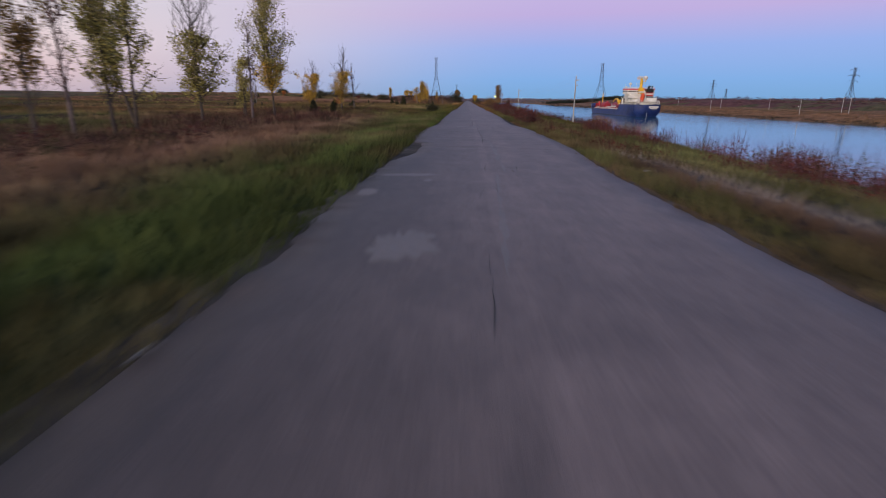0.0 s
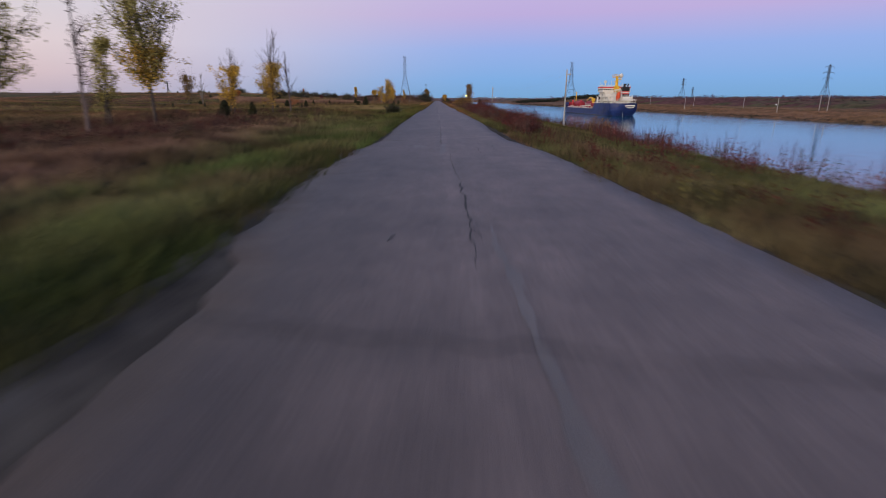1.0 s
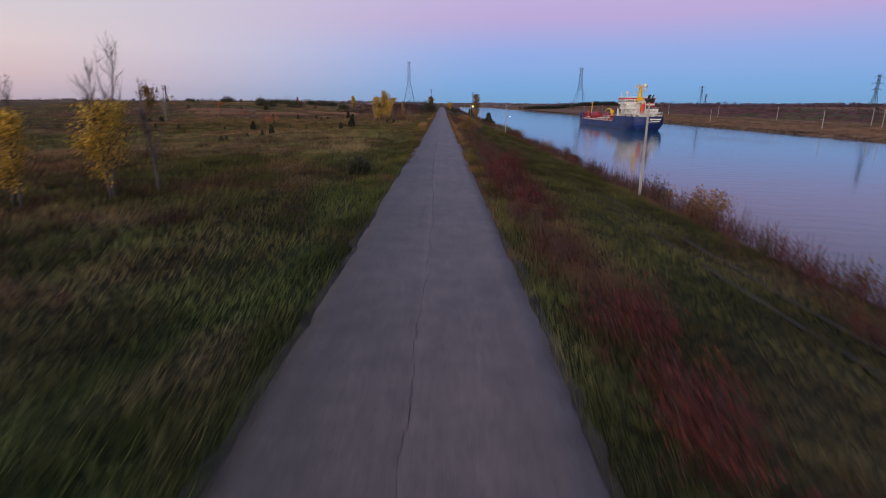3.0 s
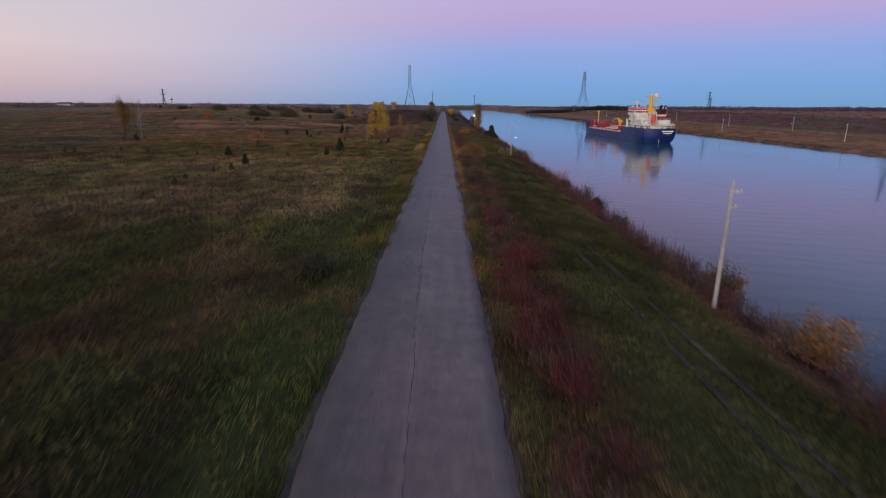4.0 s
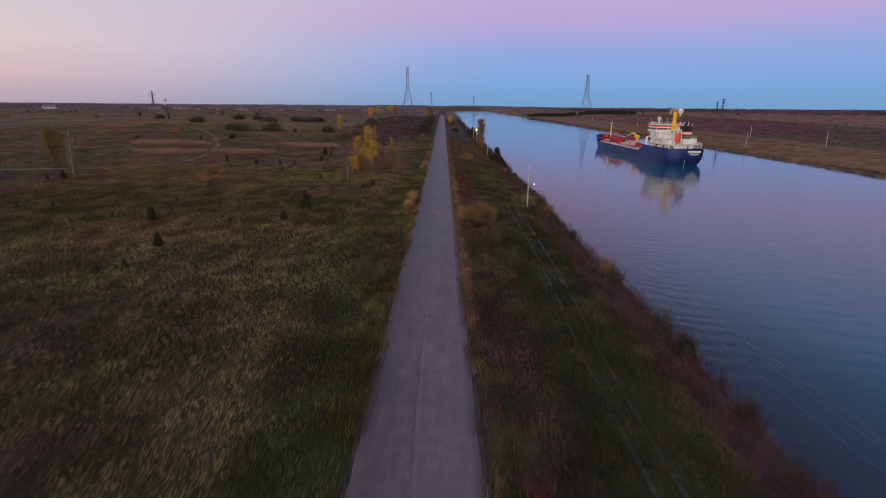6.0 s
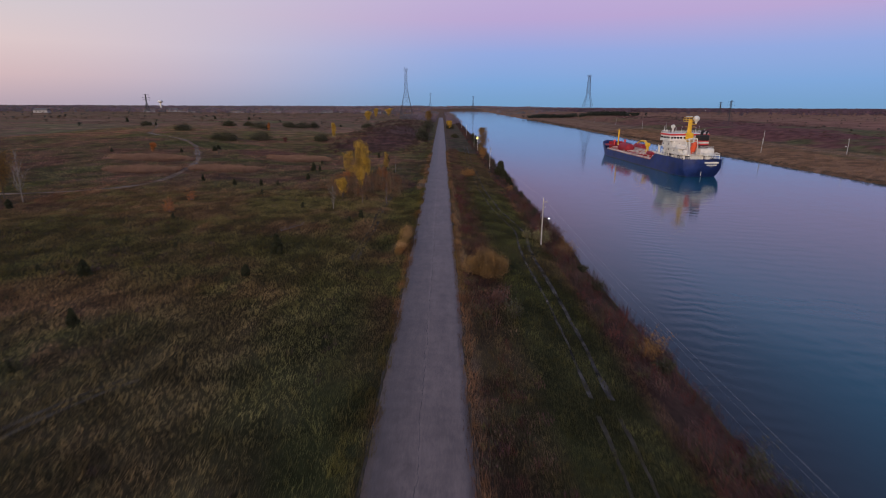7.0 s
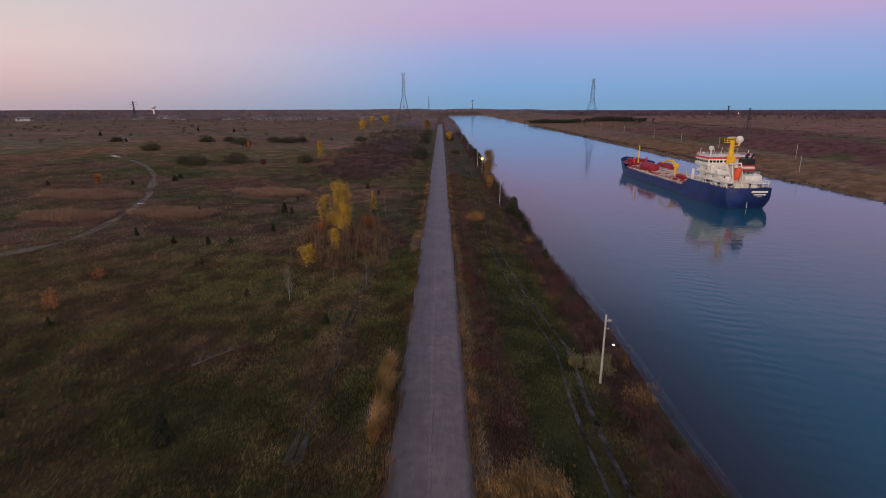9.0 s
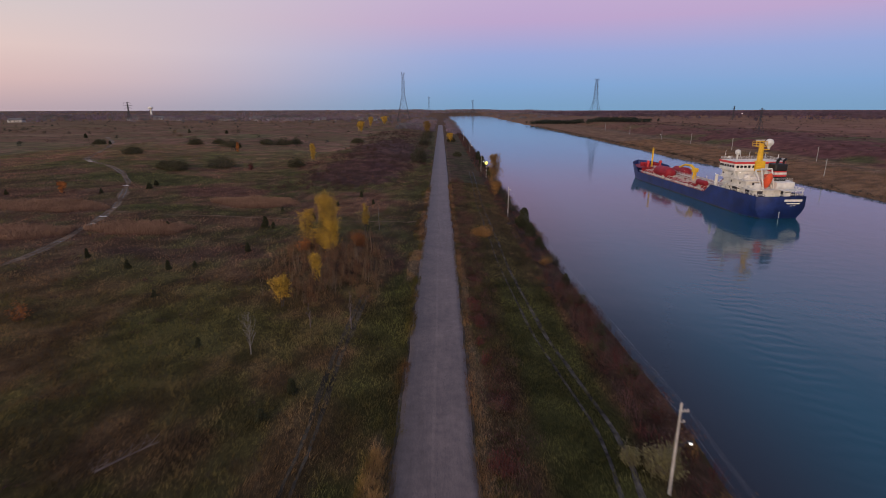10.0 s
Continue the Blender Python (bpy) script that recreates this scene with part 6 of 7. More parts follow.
PW = "weathered pale utility pole on the grassy canal bank"
for px, py, hh, lm in ((22.4, 112.0, 9.8, False), (22.2, 235.5, 9.7, True), (23.0, 363.0, 9.8, False), (23.5, 488.0, 9.8, True), (24, 612, 9.8, True), (24, 735, 9.8, True)):
    utility_pole(px, py, hh, PW, lm)
for px, py, hh, lm in ((220, 488, 10, False), (255.5, 545, 10, False), (254, 456, 10, True), (226, 368, 10, True), (247.5, 359, 10, False), (244, 347, 10, False), (250, 640, 10, False), (251, 717, 10, False), (240, 280, 10, True), (252, 790, 10, True), (255, 900, 10, False), (256, 1010, 10, True)):
    utility_pole(px, py, hh, "weathered utility pole on the far canal bank", lm, thin=1.3, rz=180, lamp_z=0.5)


def cable(p, q, sag):
    t = np.linspace(0, 1, 25)
    pts = [(p[0] + (q[0] - p[0]) * s, p[1] + (q[1] - p[1]) * s, p[2] + (q[2] - p[2]) * s - sag * 4 * s * (1 - s)) for s in t]
    v, f = tubes([(np.array(a), np.array(b), 0.0045, 0.0045) for a, b in zip(pts, pts[1:])], 4)
    ob = raw("overhead_cable", v, f, M["wire"])
    tagged(ob, "thin sagging cable between the canal-side poles", "cable", "overhead cables")


line = [(22.4, 112.0), (22.2, 235.5), (23.0, 363.0), (23.5, 488.0)]
for (ax, ay), (bx, by) in zip(line, line[1:]):
    za, zb = float(land(ax, ay)) - 0.2, float(land(bx, by)) - 0.2
    for off, dz, sag in ((0.68, 9.5, 1.7), (0.35, 9.5, 1.9), (0.42, 8.35, 1.9), (0.0, 10.1, 1.6)):
        cable((ax + off, ay, za + dz), (bx + off, by, zb + dz), sag)


def lit_sign(x, y):
    root = empty("lit_sign", x, y, float(land(x, y)) - 0.1)
    for k in range(9):
        part("post_band", rod(bmnew(), (0, 0, k * 0.85), (0, 0, k * 0.85 + 0.85), 0.13, sides=8), M["white"] if k % 2 else M["black"], root)
    bm = bmnew()
    bmesh.ops.create_cube(bm, size=1.0, matrix=pose(0, -0.12, 8.4, 0, 45, 0) @ Matrix.Diagonal((1.25, 0.1, 1.25, 1)))
    part("panel", bm, M["sign_yellow"], root, "lit yellow diamond panel")
    tagged(root, "banded post with a lit yellow diamond sign", "sign")


lit_sign(23.6, 455.5)


def far_lamp(x, y, z):
    root = empty("flood_lamp", x, y, float(land(x, y)))
    part("mast", rod(bmnew(), (0, 0, 0), (0, 0, z), 0.4, 0.25, 6), M["steel"], root)
    part("bulb", ball(bmnew(), 0, -0.6, z, 0.8, 2), M["mesh_lamp"], root, "glowing white lamp")
    tagged(root, "tall lit lamp mast on the far horizon", "lamp mast", "far lamp masts")


for lx, ly in ((800, 2000), (930, 2000), (1030, 2000), (1190, 2000), (560, 2050)):
    far_lamp(lx, ly, 7.5)


# ---- the tanker: y runs forward from the stern, x to starboard, z up from the waterline ----
def ship_breadth(y, z):
    """Half breadth of the hull at a station and height."""
    s = y / 130.0
    full = 9.9
    if s > 0.78:
        u = (s - 0.78) / 0.22
        flare = 0.55 + 0.05 * max(0, z)
        full *= max(0.0, 1 - u ** (1.7 + 0.35 * max(0.0, z) * 0.4 + flare))
    if s < 0.10:
        u = 1 - s / 0.10
        drop = max(0.0, (4.5 - z) / 6.0)
        full *= 1 - (0.05 + 0.42 * min(1.2, drop) ** 1.5) * u ** 2
    return full


def sheer(y):
    """Height of the hull's edge along the ship."""
    if y < 31:
        return 8.3
    if y < 36:
        return 8.3 + (4.4 - 8.3) * (y - 31) / 5
    if y < 108:
        return 4.4
    if y < 112:
        return 4.4 + (7.4 - 4.4) * (y - 108) / 4
    return 7.4 + (y - 112) / 18 * 1.3


def hull_mesh():
    ys = [0, 0.6, 1.5, 3, 5, 8, 12, 18, 24, 31, 32.7, 34.4, 36, 42, 50, 60, 75, 90, 100, 106, 108, 110, 112, 115, 118, 121, 124, 126.5, 128.5, 129.6, 130]
    rows = []
    for y in ys:
        top = sheer(y)
        rows.append([(ship_breadth(y, z), y + (0.9 * max(0.0, z) / 8 if y > 112 else 0) * (y - 112) / 18 * 3 - (0.0 if y else 0), z) for z in [-2.0, -0.6, 0.0, 1.2, 2.6, 4.0 if top > 4.5 else 3.6, top]])
    bm = bmnew()
    side = {}
    for sg in (-1, 1):
        side[sg] = [[bm.verts.new((sg * b, y, z)) for b, y, z in r] for r in rows]
        for a, b in zip(side[sg], side[sg][1:]):
            for k in range(len(a) - 1):
                q = (a[k], b[k], b[k + 1], a[k + 1])
                bm.faces.new(q if sg < 0 else q[::-1])
    for k in range(6):
        bm.faces.new((side[1][0][k], side[-1][0][k], side[-1][0][k + 1], side[1][0][k + 1]))
        bm.faces.new((side[-1][-1][k], side[1][-1][k], side[1][-1][k + 1], side[-1][-1][k + 1]))
    bmesh.ops.remove_doubles(bm, verts=bm.verts, dist=0.002)
    bmesh.ops.recalc_face_normals(bm, faces=bm.faces)
    for f in bm.faces:
        f.smooth = True
    return bm


def deck_plate(y0, y1, z, n=14, inset=0.25):
    bm = bmnew()
    prev = None
    for i in range(n + 1):
        y = y0 + (y1 - y0) * i / n
        b = max(0.05, ship_breadth(y, z) - inset)
        row = [bm.verts.new((sx * b, y, z)) for sx in (-1, 0, 1)]
        if prev:
            bm.faces.new((prev[0], prev[1], row[1], row[0]))
            bm.faces.new((prev[1], prev[2], row[2], row[1]))
        prev = row
    return bm


def railing(ship, pts, z, h=1.1, gap=2.0, material="white"):
    bm = bmnew()
    for (ax, ay), (bx, by) in zip(pts, pts[1:]):
        L = math.hypot(bx - ax, by - ay)
        n = max(1, int(L / gap))
        for i in range(n + 1):
            t = i / n
            x, y = ax + (bx - ax) * t, ay + (by - ay) * t
            rod(bm, (x, y, z), (x, y, z + h), 0.05, sides=4)
        for k in (0.38, 0.7, 1.0):
            rod(bm, (ax, ay, z + h * k), (bx, by, z + h * k), 0.04, sides=4)
    part("railing", bm, M[material], ship)


def window_row(parent, xs, y, z, w, h, axis="y"):
    for x in xs:
        bm = bmnew()
        if axis == "y":
            box(bm, x - w / 2, x + w / 2, y - 0.05, y + 0.05, z, z + h, 0.03)
        else:
            box(bm, y - 0.05, y + 0.05, x - w / 2, x + w / 2, z, z + h, 0.03)
        part("window", bm, M["glass"], parent)


def build_ship(x, y, rz):
    ship = empty("tanker_ship", x, y, WATER, rz)
    ship.scale = (1.023, 1.023, 1.023)
    hull = part("hull", hull_mesh(), M["hull"], ship, "navy blue painted hull")
    bm = bmnew()
    prev = None
    for yy in [0.05, 1.5, 4, 8, 14, 30, 60, 90, 104, 112, 118, 124, 127.5]:
        row = [[bm.verts.new((sg * (ship_breadth(yy, z) + 0.02), yy, z)) for z in (-0.5, 0.35)] for sg in (-1, 1)]
        if prev:
            for a, b in zip(prev, row):
                bm.faces.new((a[0], b[0], b[1], a[1]))
        prev = row
    part("waterline_band", bm, M["boot"], ship, "dull grey-red band along the waterline")
    part("main_deck", deck_plate(31, 112, 3.6), M["red"], ship, "dark red steel deck")
    part("poop_deck", deck_plate(0.3, 34.5, 7.2, 12), M["white"], ship)
    part("forecastle_deck", deck_plate(108, 129.2, 6.6, 10), M["red"], ship, "dark red forecastle deck")
    part("bulkhead", box(bmnew(), -9.4, 9.4, 34.2, 34.5, 3.6, 7.2), M["white"], ship)
    part("bulkhead", box(bmnew(), -7.6, 7.6, 108.2, 108.5, 3.6, 6.6), M["red"], ship)

    # accommodation tiers
    tiers = [("tier", 7.2, 5.5, 26.6, 7.2, 9.9), ("tier", 7.8, 10.0, 26.5, 9.9, 12.6), ("tier", 8.5, 15.0, 26.4, 12.6, 15.0), ("tier", 8.45, 15.2, 26.3, 15.0, 15.7)]
    for nm, hw, y0, y1, z0, z1 in tiers:
        t = part("deckhouse", box(bmnew(), -hw, hw, y0, y1, z0, z1, 0.12), M["white"], ship, "white painted deckhouse tier")
        part("deck_edge", box(bmnew(), -9.2 if z1 < 13 else -hw - 0.15, 9.2 if z1 < 13 else hw + 0.15, y0 - (1.6 if z1 < 13 else 0.15), y1 + 0.3, z1, z1 + 0.18), M["white"], t)
        if z1 - z0 < 1:
            continue
        window_row(t, [-6 + 3.0 * k for k in range(5)], y1 + 0.03, z0 + 1.1, 0.6, 0.8)
        window_row(t, [y0 + 4 + 6.0 * k for k in range(max(1, int((y1 - y0 - 4) / 6.0) + 1))], -hw - 0.03, z0 + 1.1, 0.6, 0.8, "x")
        window_row(t, [y0 + 4 + 6.0 * k for k in range(max(1, int((y1 - y0 - 4) / 6.0) + 1))], hw + 0.03, z0 + 1.1, 0.6, 0.8, "x")
        for dx in (-5.0, 3.6):
            part("door", box(bmnew(), dx - 0.45, dx + 0.45, y0 - 0.06, y0 + 0.06, z0 + 0.15, z0 + 2.1, 0.03), M["boot"], t, "dark steel door")
    bridge = part("bridge", box(bmnew(), -9.8, 9.8, 15.4, 26.6, 15.9, 18.6, 0.15), M["white"], ship, "white wheelhouse with wide wings")
    window_row(bridge, [-8.6 + 1.55 * k for k in range(12)], 26.62, 17.05, 1.15, 0.95)
    window_row(bridge, [-8.8, -7.3, -5.8, -4.3, -2.4, 6.6, 8.2], 15.38, 17.05, 1.1, 0.95)
    for sx in (-9.82, 9.82):
        window_row(bridge, [16.8, 18.6, 20.4, 22.2, 24.0, 25.6], sx, 17.05, 1.15, 0.95, "x")
    part("red_trim", box(bmnew(), -10.0, 10.0, 15.2, 26.8, 18.6, 19.4, 0.08), M["redtrim"], bridge, "bright red band round the wheelhouse top")
    part("roof", box(bmnew(), -9.7, 9.7, 15.5, 26.5, 19.4, 19.52), M["white"], bridge)
    part("sill", box(bmnew(), -9.95, 9.95, 15.25, 26.75, 15.76, 16, 0.05), M["white"], bridge)
    for sg in (-1, 1):
        part("wing_support", rod(bmnew(), (sg * 9.5, 16.4, 15.8), (sg * 8.4, 15.6, 13), 0.18, sides=6), M["white"], bridge)

    # funnel with bands and exhausts
    fun = part("funnel", box(bmnew(), 2.0, 6.8, 8.8, 13.8, 12.6, 14.3, 0.3), M["black"], ship, "black funnel with white and red bands")
    part("band", box(bmnew(), 1.96, 6.84, 8.76, 13.84, 14.3, 15.0, 0.3), M["redtrim"], fun)
    part("band", box(bmnew(), 1.96, 6.84, 8.76, 13.84, 15.0, 16.0, 0.3), M["white"], fun)
    part("band", box(bmnew(), 1.97, 6.83, 8.77, 13.83, 16.0, 16.5, 0.3), M["redtrim"], fun)
    part("cap", box(bmnew(), 2.0, 6.8, 8.8, 13.8, 16.5, 19.2, 0.4), M["black"], fun)
    for ex, ey in ((2.9, 10.0), (4.2, 11.2), (5.6, 10.1), (4.6, 12.4)):
        bm = rod(bmnew(), (ex, ey, 19.0), (ex, ey, 20.4), 0.42, sides=10)
        rod(bm, (ex, ey, 20.3), (ex + 0.15, ey - 1.0, 21.1), 0.42, 0.4, 10)
        part("exhaust_pipe", bm, M["black"], fun)
    part("casing", box(bmnew(), 1.0, 8.0, 5.2, 10.2, 9.9, 12.7, 0.15), M["white"], ship)

    # main mast
    mast = part("mast", rod(bmnew(), (-0.4, 15.6, 15.7), (-0.4, 15.6, 26.4), 1.25, 0.85, 12), M["yellow"], ship, "yellow painted main mast")
    part("foot", box(bmnew(), -2.2, 1.4, 14.2, 17.0, 15.8, 19.8, 0.2), M["yellow"], mast)
    bm = box(bmnew(), -3.4, 0.8, 14.3, 16.9, 25.4, 25.6)
    for px in (-3.4, -2.0, -0.6, 0.8):
        rod(bm, (px, 14.3, 25.6), (px, 14.3, 27.3), 0.08, sides=4)
        rod(bm, (px, 16.9, 25.6), (px, 16.9, 27.3), 0.08, sides=4)
    for zz in (26.4, 27.3):
        for py in (14.3, 16.9):
            rod(bm, (-3.4, py, zz), (0.8, py, zz), 0.08, sides=4)
    part("platform", bm, M["yellow"], mast)
    part("radar_bar", box(bmnew(), -3.0, 0.6, 15.5, 15.8, 27.6, 27.9, 0.05), M["white"], mast)
    part("radome", ball(bmnew(), 2.2, 15.2, 26.8, 1.5, 3), M["white"], mast, "white satellite dome")
    part("radome_stand", rod(bmnew(), (2.2, 15.2, 24.4), (2.2, 15.2, 25.6), 0.35, 0.7, 8), M["white"], mast)
    part("bracket", box(bmnew(), -0.4, 2.6, 15.0, 15.6, 24, 24.4), M["yellow"], mast)
    part("spar", rod(bmnew(), (-2.6, 15.6, 22.8), (2.6, 15.6, 22.8), 0.14, sides=6), M["yellow"], mast)
    sat = part("satellite_dome", ball(bmnew(), -6.8, 20.0, 22.8, 1.05, 3), M["white"], ship, "white satellite dome on a stalk")
    part("stalk", rod(bmnew(), (-6.8, 20, 19.5), (-6.8, 20, 22.1), 0.3, 0.38, 8), M["white"], sat)
    part("compass_dome", ball(bmnew(), -8.6, 22.5, 20.6, 0.55, 2), M["white"], ship)
    for ax, ay, ah in ((-8.8, 25, 3.6), (-3.2, 18, 3.8), (-3.8, 23, 3.0), (6.6, 23, 3.0), (8.6, 18, 2.6)):
        part("aerial", rod(bmnew(), (ax, ay, 19.5), (ax, ay, 19.5 + ah), 0.09, sides=5), M["white"], ship)

    # free-fall lifeboat on its ramp
    bm = bmnew()
    bmesh.ops.create_uvsphere(bm, u_segments=16, v_segments=10, radius=1.0, matrix=pose(-1.6, 7.4, 12.6, -60, 0, 0) @ Matrix.Diagonal((1.4, 4.1, 1.5, 1)))
    boat = part("lifeboat", bm, M["orange"], ship, "orange enclosed lifeboat on a steep ramp")
    bm = bmnew()
    bmesh.ops.create_cube(bm, size=1.0, matrix=pose(-1.6, 8.3, 14.8, -60, 0, 0) @ Matrix.Diagonal((1.2, 1.0, 0.9, 1)))
    part("cockpit", bm, M["orange"], boat)
    bm = bmnew()
    for sx in (-3.6, 0.4):
        rod(bm, (sx, 4.2, 7.2), (sx, 12.0, 16.6), 0.28, sides=6)
        rod(bm, (sx, 12.0, 10.0), (sx, 12.0, 16.6), 0.28, sides=6)
        rod(bm, (sx, 4.6, 7.2), (sx + 0.4, 9.2, 17.4), 0.24, sides=6)
    rod(bm, (-3.6, 12.0, 16.6), (0.4, 12.0, 16.6), 0.25, sides=6)
    rod(bm, (-3.2, 9.2, 17.4), (0.8, 9.2, 17.4), 0.25, sides=6)
    rod(bm, (-3.2, 9.2, 17.4), (-3.6, 12.0, 16.6), 0.2, sides=6)
    rod(bm, (0.8, 9.2, 17.4), (0.4, 12.0, 16.6), 0.2, sides=6)
    part("davit_frame", bm, M["white"], ship, "white launching frame of the lifeboat")

    for k in range(6):
        for sg in (-1, 1):
            part("post", rod(bmnew(), (sg * 9.0, 5.4 + 3.9 * k, 7.2), (sg * 9.0, 5.4 + 3.9 * k, 9.95), 0.1, sides=5), M["white"], ship)
    # poop details: bollards, winches, canopy, vents
    canopy = part("canopy", box(bmnew(), 1.6, 9.0, 1.4, 7.6, 9.9, 10.1), M["white"], ship)
    for cx, cy in ((1.8, 1.6), (8.8, 1.6), (1.8, 7.4), (8.8, 7.4)):
        part("post", rod(bmnew(), (cx, cy, 7.2), (cx, cy, 9.9), 0.1, sides=6), M["white"], canopy)
    railing(ship, [(1.6, 7.6), (1.6, 1.4), (9.0, 1.4), (9.0, 7.6)], 10.1, 0.9)
    for wx, wy in ((-5.5, 3.5), (4.5, 3.8), (-6.5, 6.4), (7, 5.0)):
        bm = rod(bmnew(), (wx - 1.0, wy, 8.1), (wx + 1.0, wy, 8.1), 0.55, sides=10)
        box(bm, wx - 1.2, wx + 1.2, wy - 0.6, wy + 0.6, 7.2, 7.6)
        part("winch", bm, M["boot"], ship)
    for vx, vy in ((-8.6, 10), (-8.6, 13), (-7.6, 5.5), (8.7, 9)):
        bm = rod(bmnew(), (vx, vy, 7.2), (vx, vy, 8.6), 0.3, sides=8)
        ball(bm, vx, vy, 8.7, 0.5)
        part("vent", bm, M["white"], ship)
    for sg in (-1, 1):
        part("vent_tower", rod(bmnew(), (sg * 8.3, 30.0, 7.2), (sg * 8.3, 30.0, 12.8), 0.7, 0.55, 10), M["white"], ship, "white ventilation tower")
    for bx, by, bz in ((-7.0, 8.0, 10.1), (-6.4, 12.4, 12.8), (-4.4, 11.6, 12.8)):
        bm = rod(bmnew(), (bx - 1.2, by, bz + 0.7), (bx + 1.2, by, bz + 0.7), 0.55, sides=10)
        box(bm, bx - 1.1, bx + 1.1, by - 0.4, by + 0.4, bz, bz + 0.3)
        part("liferaft", bm, M["white"], ship)
    for sx in (-8.9, 8.9):
        for z0, z1, ya, yb in ((7.2, 10.1, 25, 21.5), (10.1, 12.8, 21.5, 18)):
            part("stair", rod(bmnew(), (sx, ya, z0), (sx, yb, z1), 0.3, sides=4), M["white"], ship)
    railing(ship, [(-9.1, 26), (-9.1, 4.2), (9.1, 4.2)], 10.08)
    railing(ship, [(-9.1, 26), (-9.1, 8.6), (9.1, 8.6)], 12.78)
    railing(ship, [(-9.6, 15.6), (9.6, 15.6), (9.6, 26.4), (-9.6, 26.4), (-9.6, 15.6)], 19.52, 1.1)
    railing(ship, [(-9.4, 34), (-9.5, 20), (-9.5, 9)], 8.3, 0.8)
    # rounded lockers and tanks on the after decks
    for lx, ly, lz, lr, lh in ((-5.6, 6.4, 9.98, 1.3, 2.2), (-5.8, 13.0, 12.7, 1.2, 2.0), (4.0, 3.0, 7.2, 1.1, 2.0), (-8.2, 17.0, 12.7, 0.5, 1.4)):
        part("locker", rod(bmnew(), (lx, ly, lz), (lx, ly, lz + lh), lr, lr * 0.92, 14), M["white"], ship)
    part("dark_opening", box(bmnew(), -6.0, -3.4, 5.42, 5.5, 7.5, 9.4), M["boot"], ship)
    part("dark_opening", box(bmnew(), -7.24, -7.14, 8.0, 11.0, 7.5, 9.4), M["boot"], ship)
    part("dark_opening", box(bmnew(), -7.24, -7.14, 16.0, 20.0, 7.5, 9.4), M["boot"], ship)
    for k in range(7):
        part("bollard", rod(bmnew(), (-9.0 + 0.1 * k, 2.0 + 4.0 * k, 7.2), (-9.0 + 0.1 * k, 2.0 + 4.0 * k, 8.75), 0.32, sides=8), M["boot"], ship)
    railing(ship, [(-9.5, 9), (-9.0, 3), (-8.6, 0.8), (8.6, 0.8), (9.0, 3), (9.5, 9)], 8.3, 0.8)

    # cargo deck: tanks, pipes, catwalk, crane
    for tx, ty, L, r in ((-5.0, 85.0, 12.0, 2.9), (4.8, 86.5, 10.5, 2.6), (-5.8, 45.5, 6.0, 1.25), (5.8, 45.5, 6.0, 1.25)):
        bm = rod(bmnew(), (tx, ty - L / 2, 6.9), (tx, ty + L / 2, 6.9), r, sides=20)
        ball(bm, tx, ty - L / 2, 6.9, r, 3)
        ball(bm, tx, ty + L / 2, 6.9, r, 3)
        tank = part("deck_tank", bm, M["red"], ship, "dark red cylindrical deck tank")
        for sy in (-3.5, 3.5):
            part("saddle", box(bmnew(), tx - 2.0, tx + 2.0, ty + sy - 0.3, ty + sy + 0.3, 3.6, 6.0), M["red"], tank)
    for k, px in enumerate((-2.0, -1.2, -0.4, 0.4, 1.2, 2.0)):
        part("cargo_pipe", rod(bmnew(), (px, 36, 5.0 + 0.15 * (k % 2)), (px, 107, 5.0 + 0.15 * (k % 2)), 0.22, sides=8), M["pipe" if k % 3 else "red"], ship)
    for k in range(6):
        py = 57.0 + 1.5 * k
        part("cross_pipe", rod(bmnew(), (-8.6, py, 5.4), (8.6, py, 5.4), 0.25, sides=8), M["pipe" if k % 2 else "red"], ship)
    cat = part("catwalk", box(bmnew(), -0.7, 0.7, 34.6, 110, 6.5, 6.6), M["pipe"], ship, "pale raised catwalk along the deck")
    for k in range(18):
        part("post", rod(bmnew(), (0, 38 + 4 * k, 3.6), (0, 38 + 4 * k, 6.5), 0.12, sides=5), M["pipe"], cat)
    railing(ship, [(-0.7, 35), (-0.7, 110)], 6.6, 1.0, 2.5, "pipe")
    railing(ship, [(0.7, 35), (0.7, 110)], 6.6, 1.0, 2.5, "pipe")
    railing(ship, [(-9.5, 36.5), (-9.5, 98), (-9.0, 108)], 4.4, 1.0, 2.0, "white")
    railing(ship, [(9.5, 36.5), (9.5, 98), (9.0, 108)], 4.4, 1.0, 2.0, "white")
    for k, (sx, sy, sw, sl, sh) in enumerate([(-5.5, 40, 4.4, 5, 1.6), (5.5, 40, 4.4, 5, 1.6), (-5.8, 53.5, 3.4, 3, 1.2), (5.8, 53.5, 3.4, 3, 1.2), (-5.5, 70, 4.5, 3.4, 1.8), (5.5, 70, 4.5, 3.4, 1.8), (-5.4, 76, 3.6, 3.0, 2.2), (5.4, 76, 3.6, 3, 2.2), (-5.2, 97, 4, 4, 2.4), (4.8, 97, 4, 4, 2.4), (-4.5, 104, 5, 4, 1.5), (4.5, 104, 5, 4, 1.5)]):
        hatch = part("hatch", box(bmnew(), sx - sw / 2, sx + sw / 2, sy - sl / 2, sy + sl / 2, 3.6, 3.6 + sh, 0.2), M["red"], ship)
        part("lid", rod(bmnew(), (sx, sy, 3.6 + sh), (sx, sy, 4.2 + sh), 1.0, sides=12), M["red"], hatch)
